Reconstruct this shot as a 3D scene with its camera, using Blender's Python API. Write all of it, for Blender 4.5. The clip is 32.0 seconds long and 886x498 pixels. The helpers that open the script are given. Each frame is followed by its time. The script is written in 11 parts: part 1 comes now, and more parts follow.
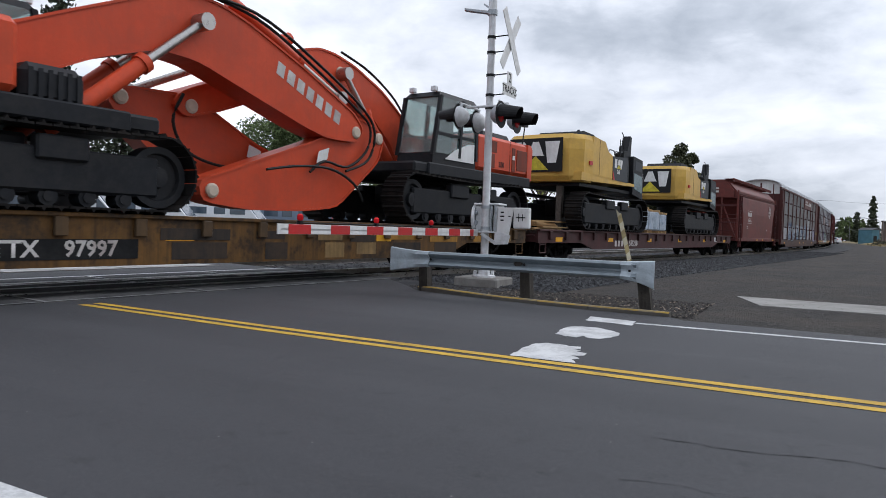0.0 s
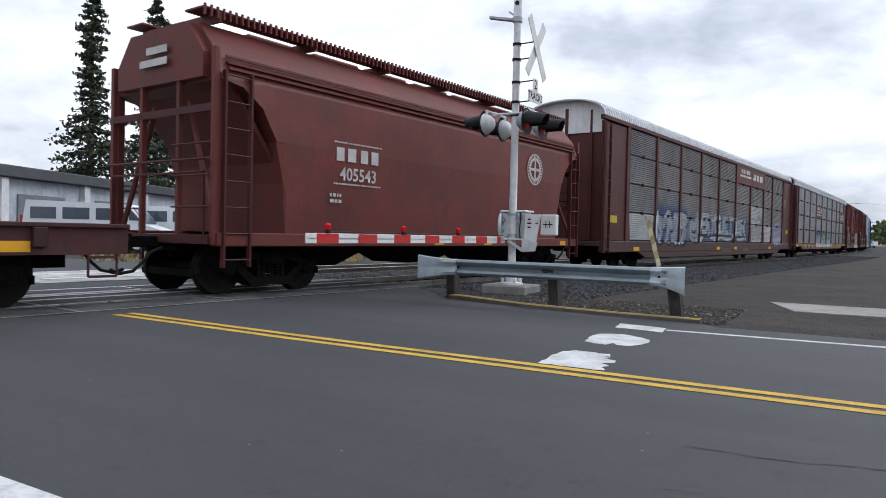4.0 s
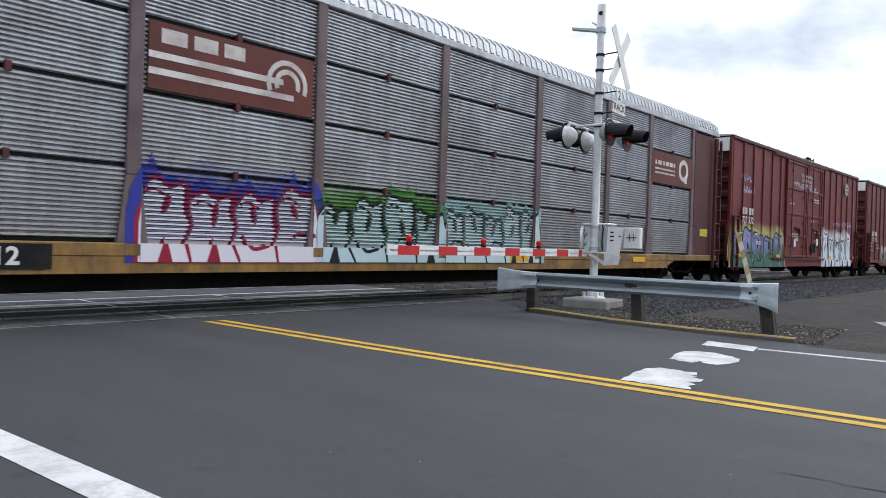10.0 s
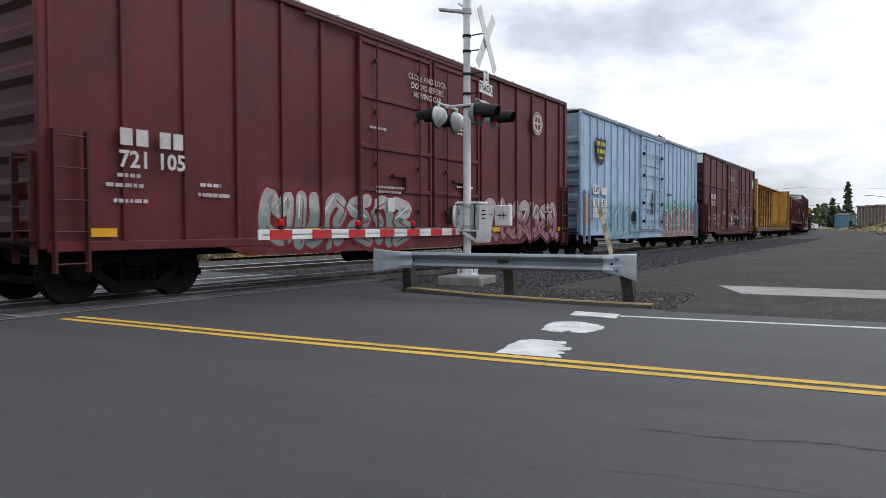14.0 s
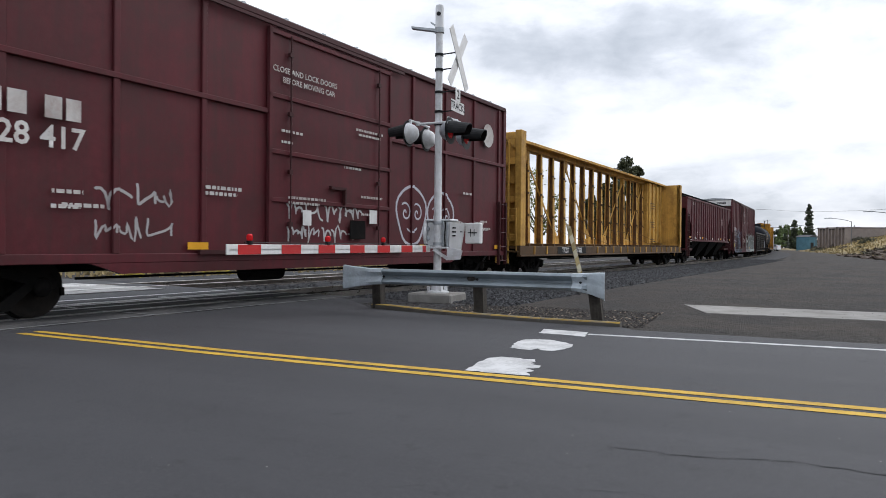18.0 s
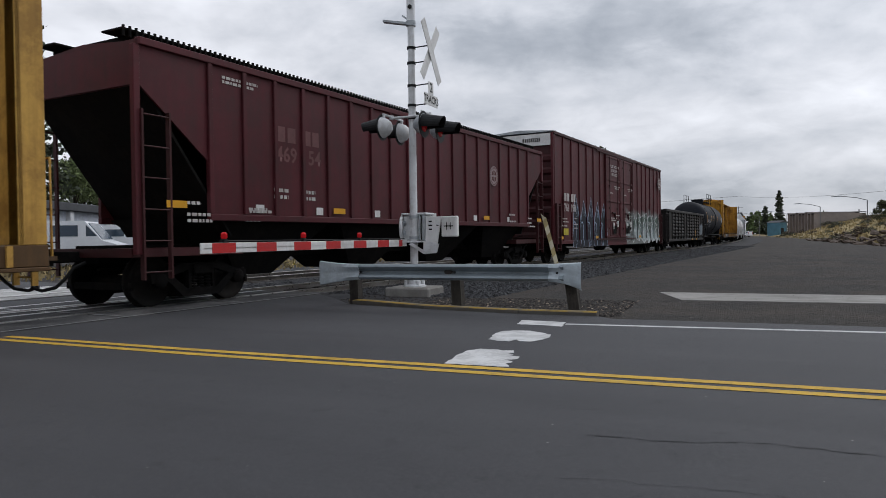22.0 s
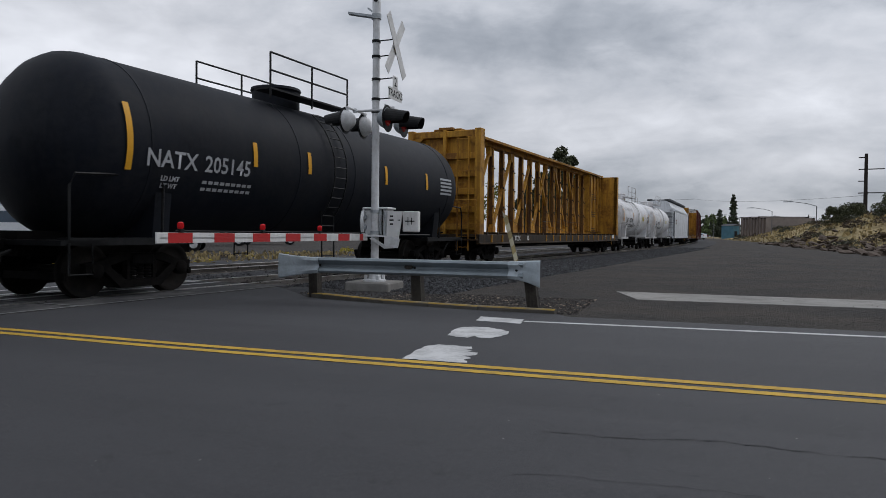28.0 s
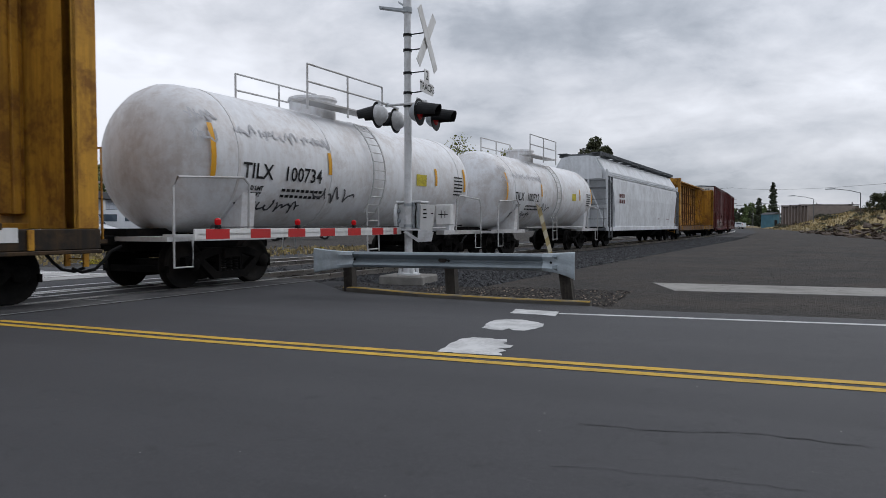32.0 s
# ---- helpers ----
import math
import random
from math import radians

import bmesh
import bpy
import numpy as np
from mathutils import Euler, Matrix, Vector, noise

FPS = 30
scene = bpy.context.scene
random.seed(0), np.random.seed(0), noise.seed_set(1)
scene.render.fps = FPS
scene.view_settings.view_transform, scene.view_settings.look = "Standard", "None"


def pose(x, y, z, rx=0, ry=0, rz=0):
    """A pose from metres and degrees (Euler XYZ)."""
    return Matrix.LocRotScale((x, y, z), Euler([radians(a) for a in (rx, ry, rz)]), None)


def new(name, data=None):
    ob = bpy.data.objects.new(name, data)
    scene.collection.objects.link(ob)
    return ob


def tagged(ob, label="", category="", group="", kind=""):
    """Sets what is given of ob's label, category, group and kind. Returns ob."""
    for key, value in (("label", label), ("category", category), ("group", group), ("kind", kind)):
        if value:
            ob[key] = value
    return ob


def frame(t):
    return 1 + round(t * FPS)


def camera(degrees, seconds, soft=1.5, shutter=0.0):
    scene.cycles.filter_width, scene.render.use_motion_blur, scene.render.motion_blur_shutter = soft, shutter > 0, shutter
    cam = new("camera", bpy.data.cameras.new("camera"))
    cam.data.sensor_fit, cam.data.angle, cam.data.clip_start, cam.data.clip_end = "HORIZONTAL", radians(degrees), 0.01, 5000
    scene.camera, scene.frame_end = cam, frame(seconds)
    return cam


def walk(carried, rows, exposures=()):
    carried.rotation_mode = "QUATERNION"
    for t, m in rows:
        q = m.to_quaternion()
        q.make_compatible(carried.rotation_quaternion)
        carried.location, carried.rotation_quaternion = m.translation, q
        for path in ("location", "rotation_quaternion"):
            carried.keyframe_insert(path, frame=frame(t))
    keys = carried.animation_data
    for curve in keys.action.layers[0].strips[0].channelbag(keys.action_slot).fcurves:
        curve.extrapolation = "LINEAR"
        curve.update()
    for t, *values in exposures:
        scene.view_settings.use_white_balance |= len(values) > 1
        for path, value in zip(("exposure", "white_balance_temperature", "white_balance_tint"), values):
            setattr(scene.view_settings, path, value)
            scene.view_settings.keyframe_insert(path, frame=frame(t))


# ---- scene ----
import itertools
import functools
from math import sin, cos, tan, pi

EYE = 1.12
cam = camera(64.48, 32.0, 0.6, 0.06)
PATH = [
    (0.0, 88.22, -1.88, 2.65), (0.5, 88.34, -1.85, 1.78), (1.0, 88.61, -1.66, 1.18), (1.5, 88.66, -1.78, 0.61),
    (2.0, 89.27, -1.54, 1.12), (2.5, 88.74, -0.87, 2.55), (3.0, 89.68, -0.24, 4.42), (3.5, 89.09, -1.28, 4.86),
    (5.5, 88.59, -1.13, 4.66), (6.0, 88.81, -1.67, 3.33), (6.5, 88.50, -1.20, 3.35), (7.0, 88.50, -1.95, 4.47),
    (7.5, 89.83, -1.00, 4.71), (8.0, 91.06, -1.75, 3.65), (8.5, 91.43, -1.20, 8.00), (9.0, 90.43, -0.77, 11.37),
    (9.5, 90.35, -0.11, 13.98), (10.0, 89.64, -1.69, 11.37), (10.5, 89.17, -2.75, 5.26), (11.0, 88.75, -2.46, 0.03),
    (11.5, 88.56, -1.91, -1.71), (12.0, 88.48, -1.03, -1.71), (12.5, 88.47, -1.09, 0.64), (13.0, 87.48, -1.51, 0.16),
    (13.5, 87.95, -0.27, 0.16), (15.5, 88.59, -0.27, 4.02), (16.0, 89.66, 0.28, 3.96), (16.5, 89.08, 0.23, 3.87),
    (17.0, 89.64, -0.78, 2.25), (17.5, 89.64, -0.97, 0.05), (18.0, 89.63, -0.52, -1.24), (18.5, 89.04, -0.37, -1.98),
    (19.0, 88.91, 0.11, -3.34), (19.5, 89.06, -0.07, -3.21), (20.0, 89.23, -0.12, -4.28), (20.5, 89.32, -0.04, -4.68),
    (21.0, 89.28, 0.19, -4.11), (21.5, 88.98, 0.26, -3.01), (22.0, 89.10, 0.80, -3.16), (22.5, 89.37, 1.02, -4.21),
    (23.0, 89.36, 0.70, -4.04), (23.5, 89.46, 0.49, -4.27), (24.0, 89.80, 0.43, -5.24), (24.5, 89.82, 0.26, -5.28),
    (25.0, 90.09, 0.57, -4.78), (25.5, 89.46, 0.02, -4.04), (27.5, 88.81, -0.02, -5.59), (28.0, 88.73, -0.56, -6.33),
    (28.5, 87.97, 0.11, -5.68), (29.0, 89.14, 0.63, -5.78), (29.5, 89.12, 0.80, -5.62), (30.0, 88.89, 0.56, -4.77),
    (30.5, 88.49, 0.22, -4.16), (31.0, 88.46, -0.18, -3.39), (31.5, 88.60, 0.13, -2.88), (32.0, 88.15, 0.20, -3.61),
]
walk(cam, [(t, pose(0, 0, EYE, rx, ry, rz)) for t, rx, ry, rz in PATH],
     [(0, 0.0, 5950, 12), (2.0, 0.0, 5980, 12), (5.5, 0.42, 5950, 12), (7.0, 0.47, 5950, 12), (10.0, 0.50, 6000, 11), (13.0, 0.28, 6080, 12), (16.0, 0.22, 6120, 12), (18.0, 0.22, 6150, 12), (19.0, 0.20, 6180, 12), (20.0, -0.22, 6150, 12), (21.0, -0.48, 6150, 12), (23.0, -0.22, 6120, 12), (25.0, -0.20, 6150, 12), (28.0, -0.60, 6100, 12), (30.0, -0.36, 6100, 12), (32.0, -0.40, 6080, 12)])

# ---- sky and light: a bright, broken overcast ----
SUN_AZ, SUN_EL = radians(-62), radians(42)
world = bpy.data.worlds.new("overcast_sky")
scene.world = world
world.use_nodes = True


class Net:
    """Short hand for building node trees."""

    def __init__(self, tree, fresh=True):
        self.tree = tree
        if fresh:
            tree.nodes.clear()

    def add(self, kind, props=None, **links):
        node = self.tree.nodes.new(kind)
        props = props or {}
        if "operation" in props:
            node.operation = props["operation"]
        if "use_clamp" in props:
            node.use_clamp = props["use_clamp"]
        if "blend_type" in props:
            node.blend_type = props["blend_type"]
        if "feature" in props:
            node.feature = props["feature"]
        if "sky_type" in props:
            node.sky_type, node.sun_disc = props["sky_type"], props["sun_disc"]
            node.sun_elevation, node.sun_rotation = props["sun_elevation"], props["sun_rotation"]
        for key, value in links.items():
            sock = node.inputs[int(key[1:])] if key[0] == "i" and key[1:].isdigit() else node.inputs[key.replace("_", " ")]
            if isinstance(value, bpy.types.NodeSocket):
                self.tree.links.new(value, sock)
            else:
                sock.default_value = value
        return node

    def math(self, op, a, b=0.0, c=0.0, clamp=False):
        return self.add("ShaderNodeMath", {"operation": op, "use_clamp": clamp}, i0=a, i1=b, i2=c).outputs[0]

    def mix(self, fac, a, b, how="MIX"):
        return self.add("ShaderNodeMixRGB", {"blend_type": how}, i0=fac, i1=a, i2=b).outputs[0]

    def noise(self, vec, scale, detail=4.0, rough=0.55, distort=0.0):
        return self.add("ShaderNodeTexNoise", None, Vector=vec, Scale=scale, Detail=detail, Roughness=rough, Distortion=distort).outputs[0]

    def ramp(self, fac, *stops):
        node = self.add("ShaderNodeValToRGB", None, i0=fac)
        el = node.color_ramp.elements
        while len(el) < len(stops):
            el.new(0.5)
        for e, (pos, col) in zip(el, stops):
            e.position = pos
            e.color = (*col, 1) if hasattr(col, "__len__") else (col, col, col, 1)
        return node.outputs[0]

    def map(self, vec, scale=(1, 1, 1), loc=(0, 0, 0), rot=(0, 0, 0)):
        return self.add("ShaderNodeMapping", None, Vector=vec, Scale=scale, Location=loc, Rotation=rot).outputs[0]


def build_sky():
    n = Net(world.node_tree)
    vec = n.add("ShaderNodeTexCoord").outputs["Generated"]
    sky = n.add("ShaderNodeTexSky", {"sky_type": "NISHITA", "sun_disc": False, "sun_elevation": SUN_EL, "sun_rotation": -SUN_AZ})
    # the cloud layer is a flat sheet overhead: direction divided by its height
    sep = n.add("ShaderNodeSeparateXYZ", None, i0=vec)
    up = n.math("ADD", n.math("MAXIMUM", sep.outputs[2], 0.0), 0.30)
    flat = n.add("ShaderNodeCombineXYZ", None, i0=n.math("DIVIDE", sep.outputs[0], up), i1=n.math("DIVIDE", sep.outputs[1], up), i2=0.0).outputs[0]
    puffed = n.map(vec, (1.0, 1.0, 3.0), (0.35, 0.1, 0.2))
    big = n.noise(puffed, 2.6, 7.0, 0.52, 0.25)
    small = n.noise(n.add("ShaderNodeVectorMath", {"operation": "ADD"}, i0=puffed, i1=flat).outputs[0], 4.2, 6.0, 0.55, 0.3)
    tone = n.math("ADD", n.math("MULTIPLY", big, 0.74), n.math("MULTIPLY", small, 0.26))

    def bank(az, el, wide, high, amount):
        """A broad soft mass of heavier or thinner cloud about a bearing and a height, in degrees."""
        a = radians(az)
        across = n.add("ShaderNodeVectorMath", {"operation": "DOT_PRODUCT"}, i0=vec, i1=(cos(a), sin(a), 0.0)).outputs["Value"]
        ahead = n.add("ShaderNodeVectorMath", {"operation": "DOT_PRODUCT"}, i0=vec, i1=(-sin(a), cos(a), 0.0)).outputs["Value"]
        u = n.math("DIVIDE", across, wide)
        v = n.math("DIVIDE", n.math("SUBTRACT", sep.outputs[2], sin(radians(el))), high)
        d = n.math("ADD", n.math("MULTIPLY", u, u), n.math("MULTIPLY", v, v))
        body = n.math("DIVIDE", 1.0, n.math("ADD", 1.0, n.math("MULTIPLY", d, d)))
        return n.math("MULTIPLY", n.math("MULTIPLY", body, n.math("GREATER_THAN", ahead, 0.0)), amount)

    # a heavy grey bank ahead, a bright break low to one side of it, a thin grey layer near the horizon
    tone = n.math("ADD", n.math("MULTIPLY", n.math("SUBTRACT", tone, 0.5), 1.35), 0.51)
    for az, el, wide, high, amount in ((-11, 18, 0.22, 0.07, -0.125), (-25, 15.5, 0.14, 0.05, -0.085), (-35, 11, 0.20, 0.10, 0.075), (19, 15, 0.22, 0.15, 0.32), (-30, 3.5, 0.22, 0.022, -0.08), (-16, 5, 0.25, 0.04, 0.05), (13, 7, 0.20, 0.08, 0.30)):
        tone = n.math("ADD", tone, bank(az, el, wide, high, amount))
    cloud = n.ramp(tone, (0.34, (0.46, 0.495, 0.535)), (0.44, (0.61, 0.64, 0.675)), (0.52, (0.81, 0.83, 0.855)), (0.64, (1.02, 1.025, 1.035)), (0.86, (1.42, 1.42, 1.42)))
    # an overcast sky grows brighter towards the zenith
    rise = n.math("ADD", n.math("MULTIPLY", n.math("MAXIMUM", sep.outputs[2], 0.0), 0.62), 0.74)
    cloud = n.mix(1.0, cloud, n.add("ShaderNodeCombineXYZ", None, i0=rise, i1=rise, i2=rise).outputs[0], "MULTIPLY")
    # brighter cloud towards the hidden sun
    sun = Vector((-sin(SUN_AZ) * cos(SUN_EL), cos(SUN_AZ) * cos(SUN_EL), sin(SUN_EL)))
    dot = n.add("ShaderNodeVectorMath", {"operation": "DOT_PRODUCT"}, i0=vec, i1=tuple(sun)).outputs["Value"]
    glow = n.math("MULTIPLY", n.math("POWER", n.math("MAXIMUM", dot, 0.0), 3.0), 0.22)
    lit = n.mix(1.0, cloud, n.add("ShaderNodeCombineXYZ", None, i0=glow, i1=glow, i2=n.math("MULTIPLY", glow, 0.97)).outputs[0], "ADD")
    a = n.add("ShaderNodeBackground", None, Color=sky.outputs[0], Strength=0.05)
    b = n.add("ShaderNodeBackground", None, Color=lit, Strength=1.12)
    n.add("ShaderNodeOutputWorld", None, Surface=n.add("ShaderNodeMixShader", None, i0=0.9, i1=a.outputs[0], i2=b.outputs[0]).outputs[0])


build_sky()
lamp = bpy.data.lights.new("sun", "SUN")
lamp.energy, lamp.angle, lamp.color = 0.9, radians(25), (1.0, 0.96, 0.9)
sun_ob = new("sun", lamp)
sun_ob.rotation_euler = Vector((sin(SUN_AZ) * cos(SUN_EL), -cos(SUN_AZ) * cos(SUN_EL), -sin(SUN_EL))).to_track_quat("-Z", "Y").to_euler()

# ---- materials ----
MATS = {}


def surface(name, color, rough=0.6, metal=0.0, dark=0.75, dirt=None, dirt_amount=0.35, streak=0.0, grain=8.0, bump=0.15, bump_scale=60.0, gloss=0.22, big=0.7, emit=0.0):
    """Painted or raw surface with large stains, fine grain, optional streaks that run down, and fine relief."""
    if name in MATS:
        return MATS[name]
    m = bpy.data.materials.new(name)
    m.use_nodes = True
    n = Net(m.node_tree)
    tc = n.add("ShaderNodeTexCoord").outputs["Object"]
    rnd = n.add("ShaderNodeObjectInfo").outputs["Random"]
    shift = n.add("ShaderNodeVectorMath", {"operation": "ADD"}, i0=tc, i1=n.add("ShaderNodeCombineXYZ", None, i0=n.math("MULTIPLY", rnd, 37.0), i1=n.math("MULTIPLY", rnd, 11.0), i2=0.0).outputs[0]).outputs[0]
    large = n.noise(shift, big, 5.0, 0.6, 0.3)
    fine = n.noise(shift, grain, 6.0, 0.65)
    deep = tuple(c * dark for c in color)
    pale = tuple(min(1.0, c * (2.0 - dark) * 0.97 + 0.004) for c in color)
    col = n.mix(n.ramp(large, (0.35, 0.0), (0.65, 1.0)), (*deep, 1), (*color, 1))
    col = n.mix(n.math("MULTIPLY", n.ramp(fine, (0.4, 0.0), (0.72, 1.0)), 0.5), col, (*pale, 1))
    if dirt:
        d = n.ramp(n.math("MULTIPLY", n.noise(shift, big * 1.9, 8.0, 0.7, 0.4), n.math("ADD", fine, 0.55)), (0.46, 0.0), (0.66, 1.0))
        col = n.mix(n.math("MULTIPLY", d, dirt_amount), col, (*dirt, 1))
    if streak:
        s = n.ramp(n.noise(n.map(shift, (3.0, 3.0, 0.16)), 2.2, 6.0, 0.7), (0.42, 0.0), (0.72, 1.0))
        col = n.mix(n.math("MULTIPLY", s, streak), col, (*(dirt or deep), 1))
    b = n.add("ShaderNodeBump", None, Strength=bump, Distance=0.01, Height=n.noise(shift, bump_scale, 3.0, 0.6))
    p = n.add("ShaderNodeBsdfPrincipled", None, Base_Color=col, Metallic=metal, Normal=b.outputs[0])
    n.tree.links.new(n.math("ADD", n.math("MULTIPLY", fine, 0.25), rough - 0.12, clamp=True), p.inputs["Roughness"])
    p.inputs["Specular IOR Level"].default_value = gloss
    if emit:
        p.inputs["Emission Color"].default_value = (*color, 1)
        p.inputs["Emission Strength"].default_value = emit
    n.add("ShaderNodeOutputMaterial", None, Surface=p.outputs[0])
    MATS[name] = m
    return m


def glass(name, color, rough=0.05):
    if name in MATS:
        return MATS[name]
    m = bpy.data.materials.new(name)
    m.use_nodes = True
    n = Net(m.node_tree)
    p = n.add("ShaderNodeBsdfPrincipled", None, Base_Color=(*color, 1), Roughness=rough, IOR=1.45)
    p.inputs["Transmission Weight"].default_value = 0.85
    n.add("ShaderNodeOutputMaterial", None, Surface=p.outputs[0])
    MATS[name] = m
    return m


# ---- mesh building ----
class Mesh:
    """Collects simple solids into one mesh."""

    def __init__(self):
        self.v, self.f, self.smooth = [], [], []

    def face_set(self, verts, faces, smooth=False):
        k = len(self.v)
        self.v += [tuple(p) for p in verts]
        self.f += [tuple(k + i for i in f) for f in faces]
        self.smooth += [smooth] * len(faces)
        return self

    def box(self, x0, x1, y0, y1, z0, z1, c=0.0):
        if c <= 0:
            vs = [(x, y, z) for z in (z0, z1) for y in (y0, y1) for x in (x0, x1)]
            return self.face_set(vs, [(0, 2, 3, 1), (4, 5, 7, 6), (0, 1, 5, 4), (2, 6, 7, 3), (0, 4, 6, 2), (1, 3, 7, 5)])
        c = min(c, (x1 - x0) * 0.45, (y1 - y0) * 0.45, (z1 - z0) * 0.45)
        bm = bmesh.new()
        bmesh.ops.create_cube(bm, size=1.0)
        for v in bm.verts:
            v.co = Vector(((x0 + x1) / 2 + v.co.x * (x1 - x0), (y0 + y1) / 2 + v.co.y * (y1 - y0), (z0 + z1) / 2 + v.co.z * (z1 - z0)))
        bmesh.ops.bevel(bm, geom=bm.edges[:], offset=c, segments=1, affect="EDGES", profile=0.5)
        return self.take(bm)

    def take(self, bm, smooth=False):
        bm.verts.index_update()
        self.face_set([v.co[:] for v in bm.verts], [[v.index for v in f.verts] for f in bm.faces], smooth)
        bm.free()
        return self

    def hexa(self, a, b):
        """A solid between two quads of four points."""
        return self.face_set(list(a) + list(b), [(3, 2, 1, 0), (4, 5, 6, 7), (0, 1, 5, 4), (1, 2, 6, 5), (2, 3, 7, 6), (3, 0, 4, 7)])

    def prism(self, outline, axis, lo, hi, smooth=False):
        """An outline of (a, b) pairs pushed along an axis: x gives (y, z), y gives (x, z), z gives (x, y)."""
        put = {"x": lambda a, b, t: (t, a, b), "y": lambda a, b, t: (a, t, b), "z": lambda a, b, t: (a, b, t)}[axis]
        k = len(outline)
        vs = [put(a, b, lo) for a, b in outline] + [put(a, b, hi) for a, b in outline]
        self.face_set(vs, [tuple(range(k - 1, -1, -1)), tuple(range(k, 2 * k))])
        return self.face_set(vs, [(i, (i + 1) % k, k + (i + 1) % k, k + i) for i in range(k)], smooth)

    def tube(self, pts, r, sides=8, closed=False, r_end=None):
        pts = [Vector(p) for p in pts]
        rings = []
        for i, p in enumerate(pts):
            d = (pts[min(i + 1, len(pts) - 1)] - pts[max(i - 1, 0)]).normalized()
            a = d.cross(Vector((0, 0, 1)) if abs(d.z) < 0.95 else Vector((1, 0, 0))).normalized()
            b = d.cross(a)
            rr = r if r_end is None else r + (r_end - r) * i / max(1, len(pts) - 1)
            rings.append([p + rr * (a * cos(2 * pi * k / sides) + b * sin(2 * pi * k / sides)) for k in range(sides)])
        vs = [v for ring in rings for v in ring]
        fs = [(i * sides + k, i * sides + (k + 1) % sides, (i + 1) * sides + (k + 1) % sides, (i + 1) * sides + k) for i in range(len(pts) - 1) for k in range(sides)]
        self.face_set(vs, fs, True)
        n = len(vs)
        return self.face_set(vs, [tuple(range(sides - 1, -1, -1)), tuple(range(n - sides, n))])

    def lathe(self, profile, axis_from, axis_dir, sides=20):
        """Turns (distance along, radius) pairs about an axis."""
        o, d = Vector(axis_from), Vector(axis_dir).normalized()
        a = d.cross(Vector((0, 0, 1)) if abs(d.z) < 0.95 else Vector((1, 0, 0))).normalized()
        b = d.cross(a)
        vs = [o + d * t + r * (a * cos(2 * pi * k / sides) + b * sin(2 * pi * k / sides)) for t, r in profile for k in range(sides)]
        m = len(profile)
        self.face_set(vs, [(i * sides + k, i * sides + (k + 1) % sides, (i + 1) * sides + (k + 1) % sides, (i + 1) * sides + k) for i in range(m - 1) for k in range(sides)], True)
        return self.face_set(vs, [tuple(range(sides - 1, -1, -1)), tuple(range((m - 1) * sides, m * sides))])

    def data(self, name, mat):
        me = bpy.data.meshes.new(name)
        me.from_pydata(self.v, [], self.f)
        me.polygons.foreach_set("use_smooth", self.smooth)
        bm = bmesh.new()
        bm.from_mesh(me)
        bmesh.ops.recalc_face_normals(bm, faces=bm.faces[:])
        for e in bm.edges:
            if len(e.link_faces) == 2 and e.calc_face_angle(0.0) > 0.75:
                e.smooth = False
        bm.to_mesh(me)
        bm.free()
        me.materials.append(mat)
        return me


TINY = ("panel_clips", "tie_hardware", "small_lettering", "emblem_marks", "walkway_edge", "roof_ribs", "stencil_marks", "name_mark", "end_marking", "hinge_rows")


def eased(pts, steps=4):
    """A smooth line through the points."""
    p = [Vector(q) for q in pts]
    out = []
    for i in range(len(p) - 1):
        a, b, c, d = p[max(0, i - 1)], p[i], p[i + 1], p[min(len(p) - 1, i + 2)]
        for k in range(steps):
            t = k / steps
            out.append(0.5 * ((2 * b) + (c - a) * t + (2 * a - 5 * b + 4 * c - d) * t * t + (3 * b - a - 3 * c + d) * t ** 3))
    return out + [p[-1]]


def part(name, mesh, mat, parent=None, label=""):
    ob = new(name, mesh.data(name, mat) if isinstance(mesh, Mesh) else mesh)
    if parent is not None:
        ob.parent = parent
    if label:
        ob["label"] = label
    if name in TINY:
        ob["kind"] = "stuff"
    return ob


def thing(name, label, category, group="", kind="", m=None):
    ob = new(name)
    ob.empty_display_size = 0.2
    if m is not None:
        ob.matrix_basis = m
    return tagged(ob, label, category, group, kind)


def text_mesh(words, size, mat, place, bold=0.0, align="CENTER"):
    """Flat lettering; place is the pose of its plane, x along the line and z out of the surface."""
    cu = bpy.data.curves.new("lettering", "FONT")
    cu.body, cu.size, cu.align_x, cu.align_y, cu.offset, cu.resolution_u = words, size, align, "CENTER", bold, 2
    ob = bpy.data.objects.new("lettering", cu)
    me = bpy.data.meshes.new_from_object(ob)
    bpy.data.objects.remove(ob)
    bpy.data.curves.remove(cu)
    me.transform(place)
    me.materials.clear()
    me.materials.append(mat)
    return me


# ---- the plan: the road's and the track's own axes ----
E = Vector((0.9036, -0.4284))
N = Vector((0.4284, 0.9036))
ROAD_YAW = math.atan2(E.y, E.x)


def road(e, n, z=0.0):
    p = E * e + N * n
    return Vector((p.x, p.y, z))


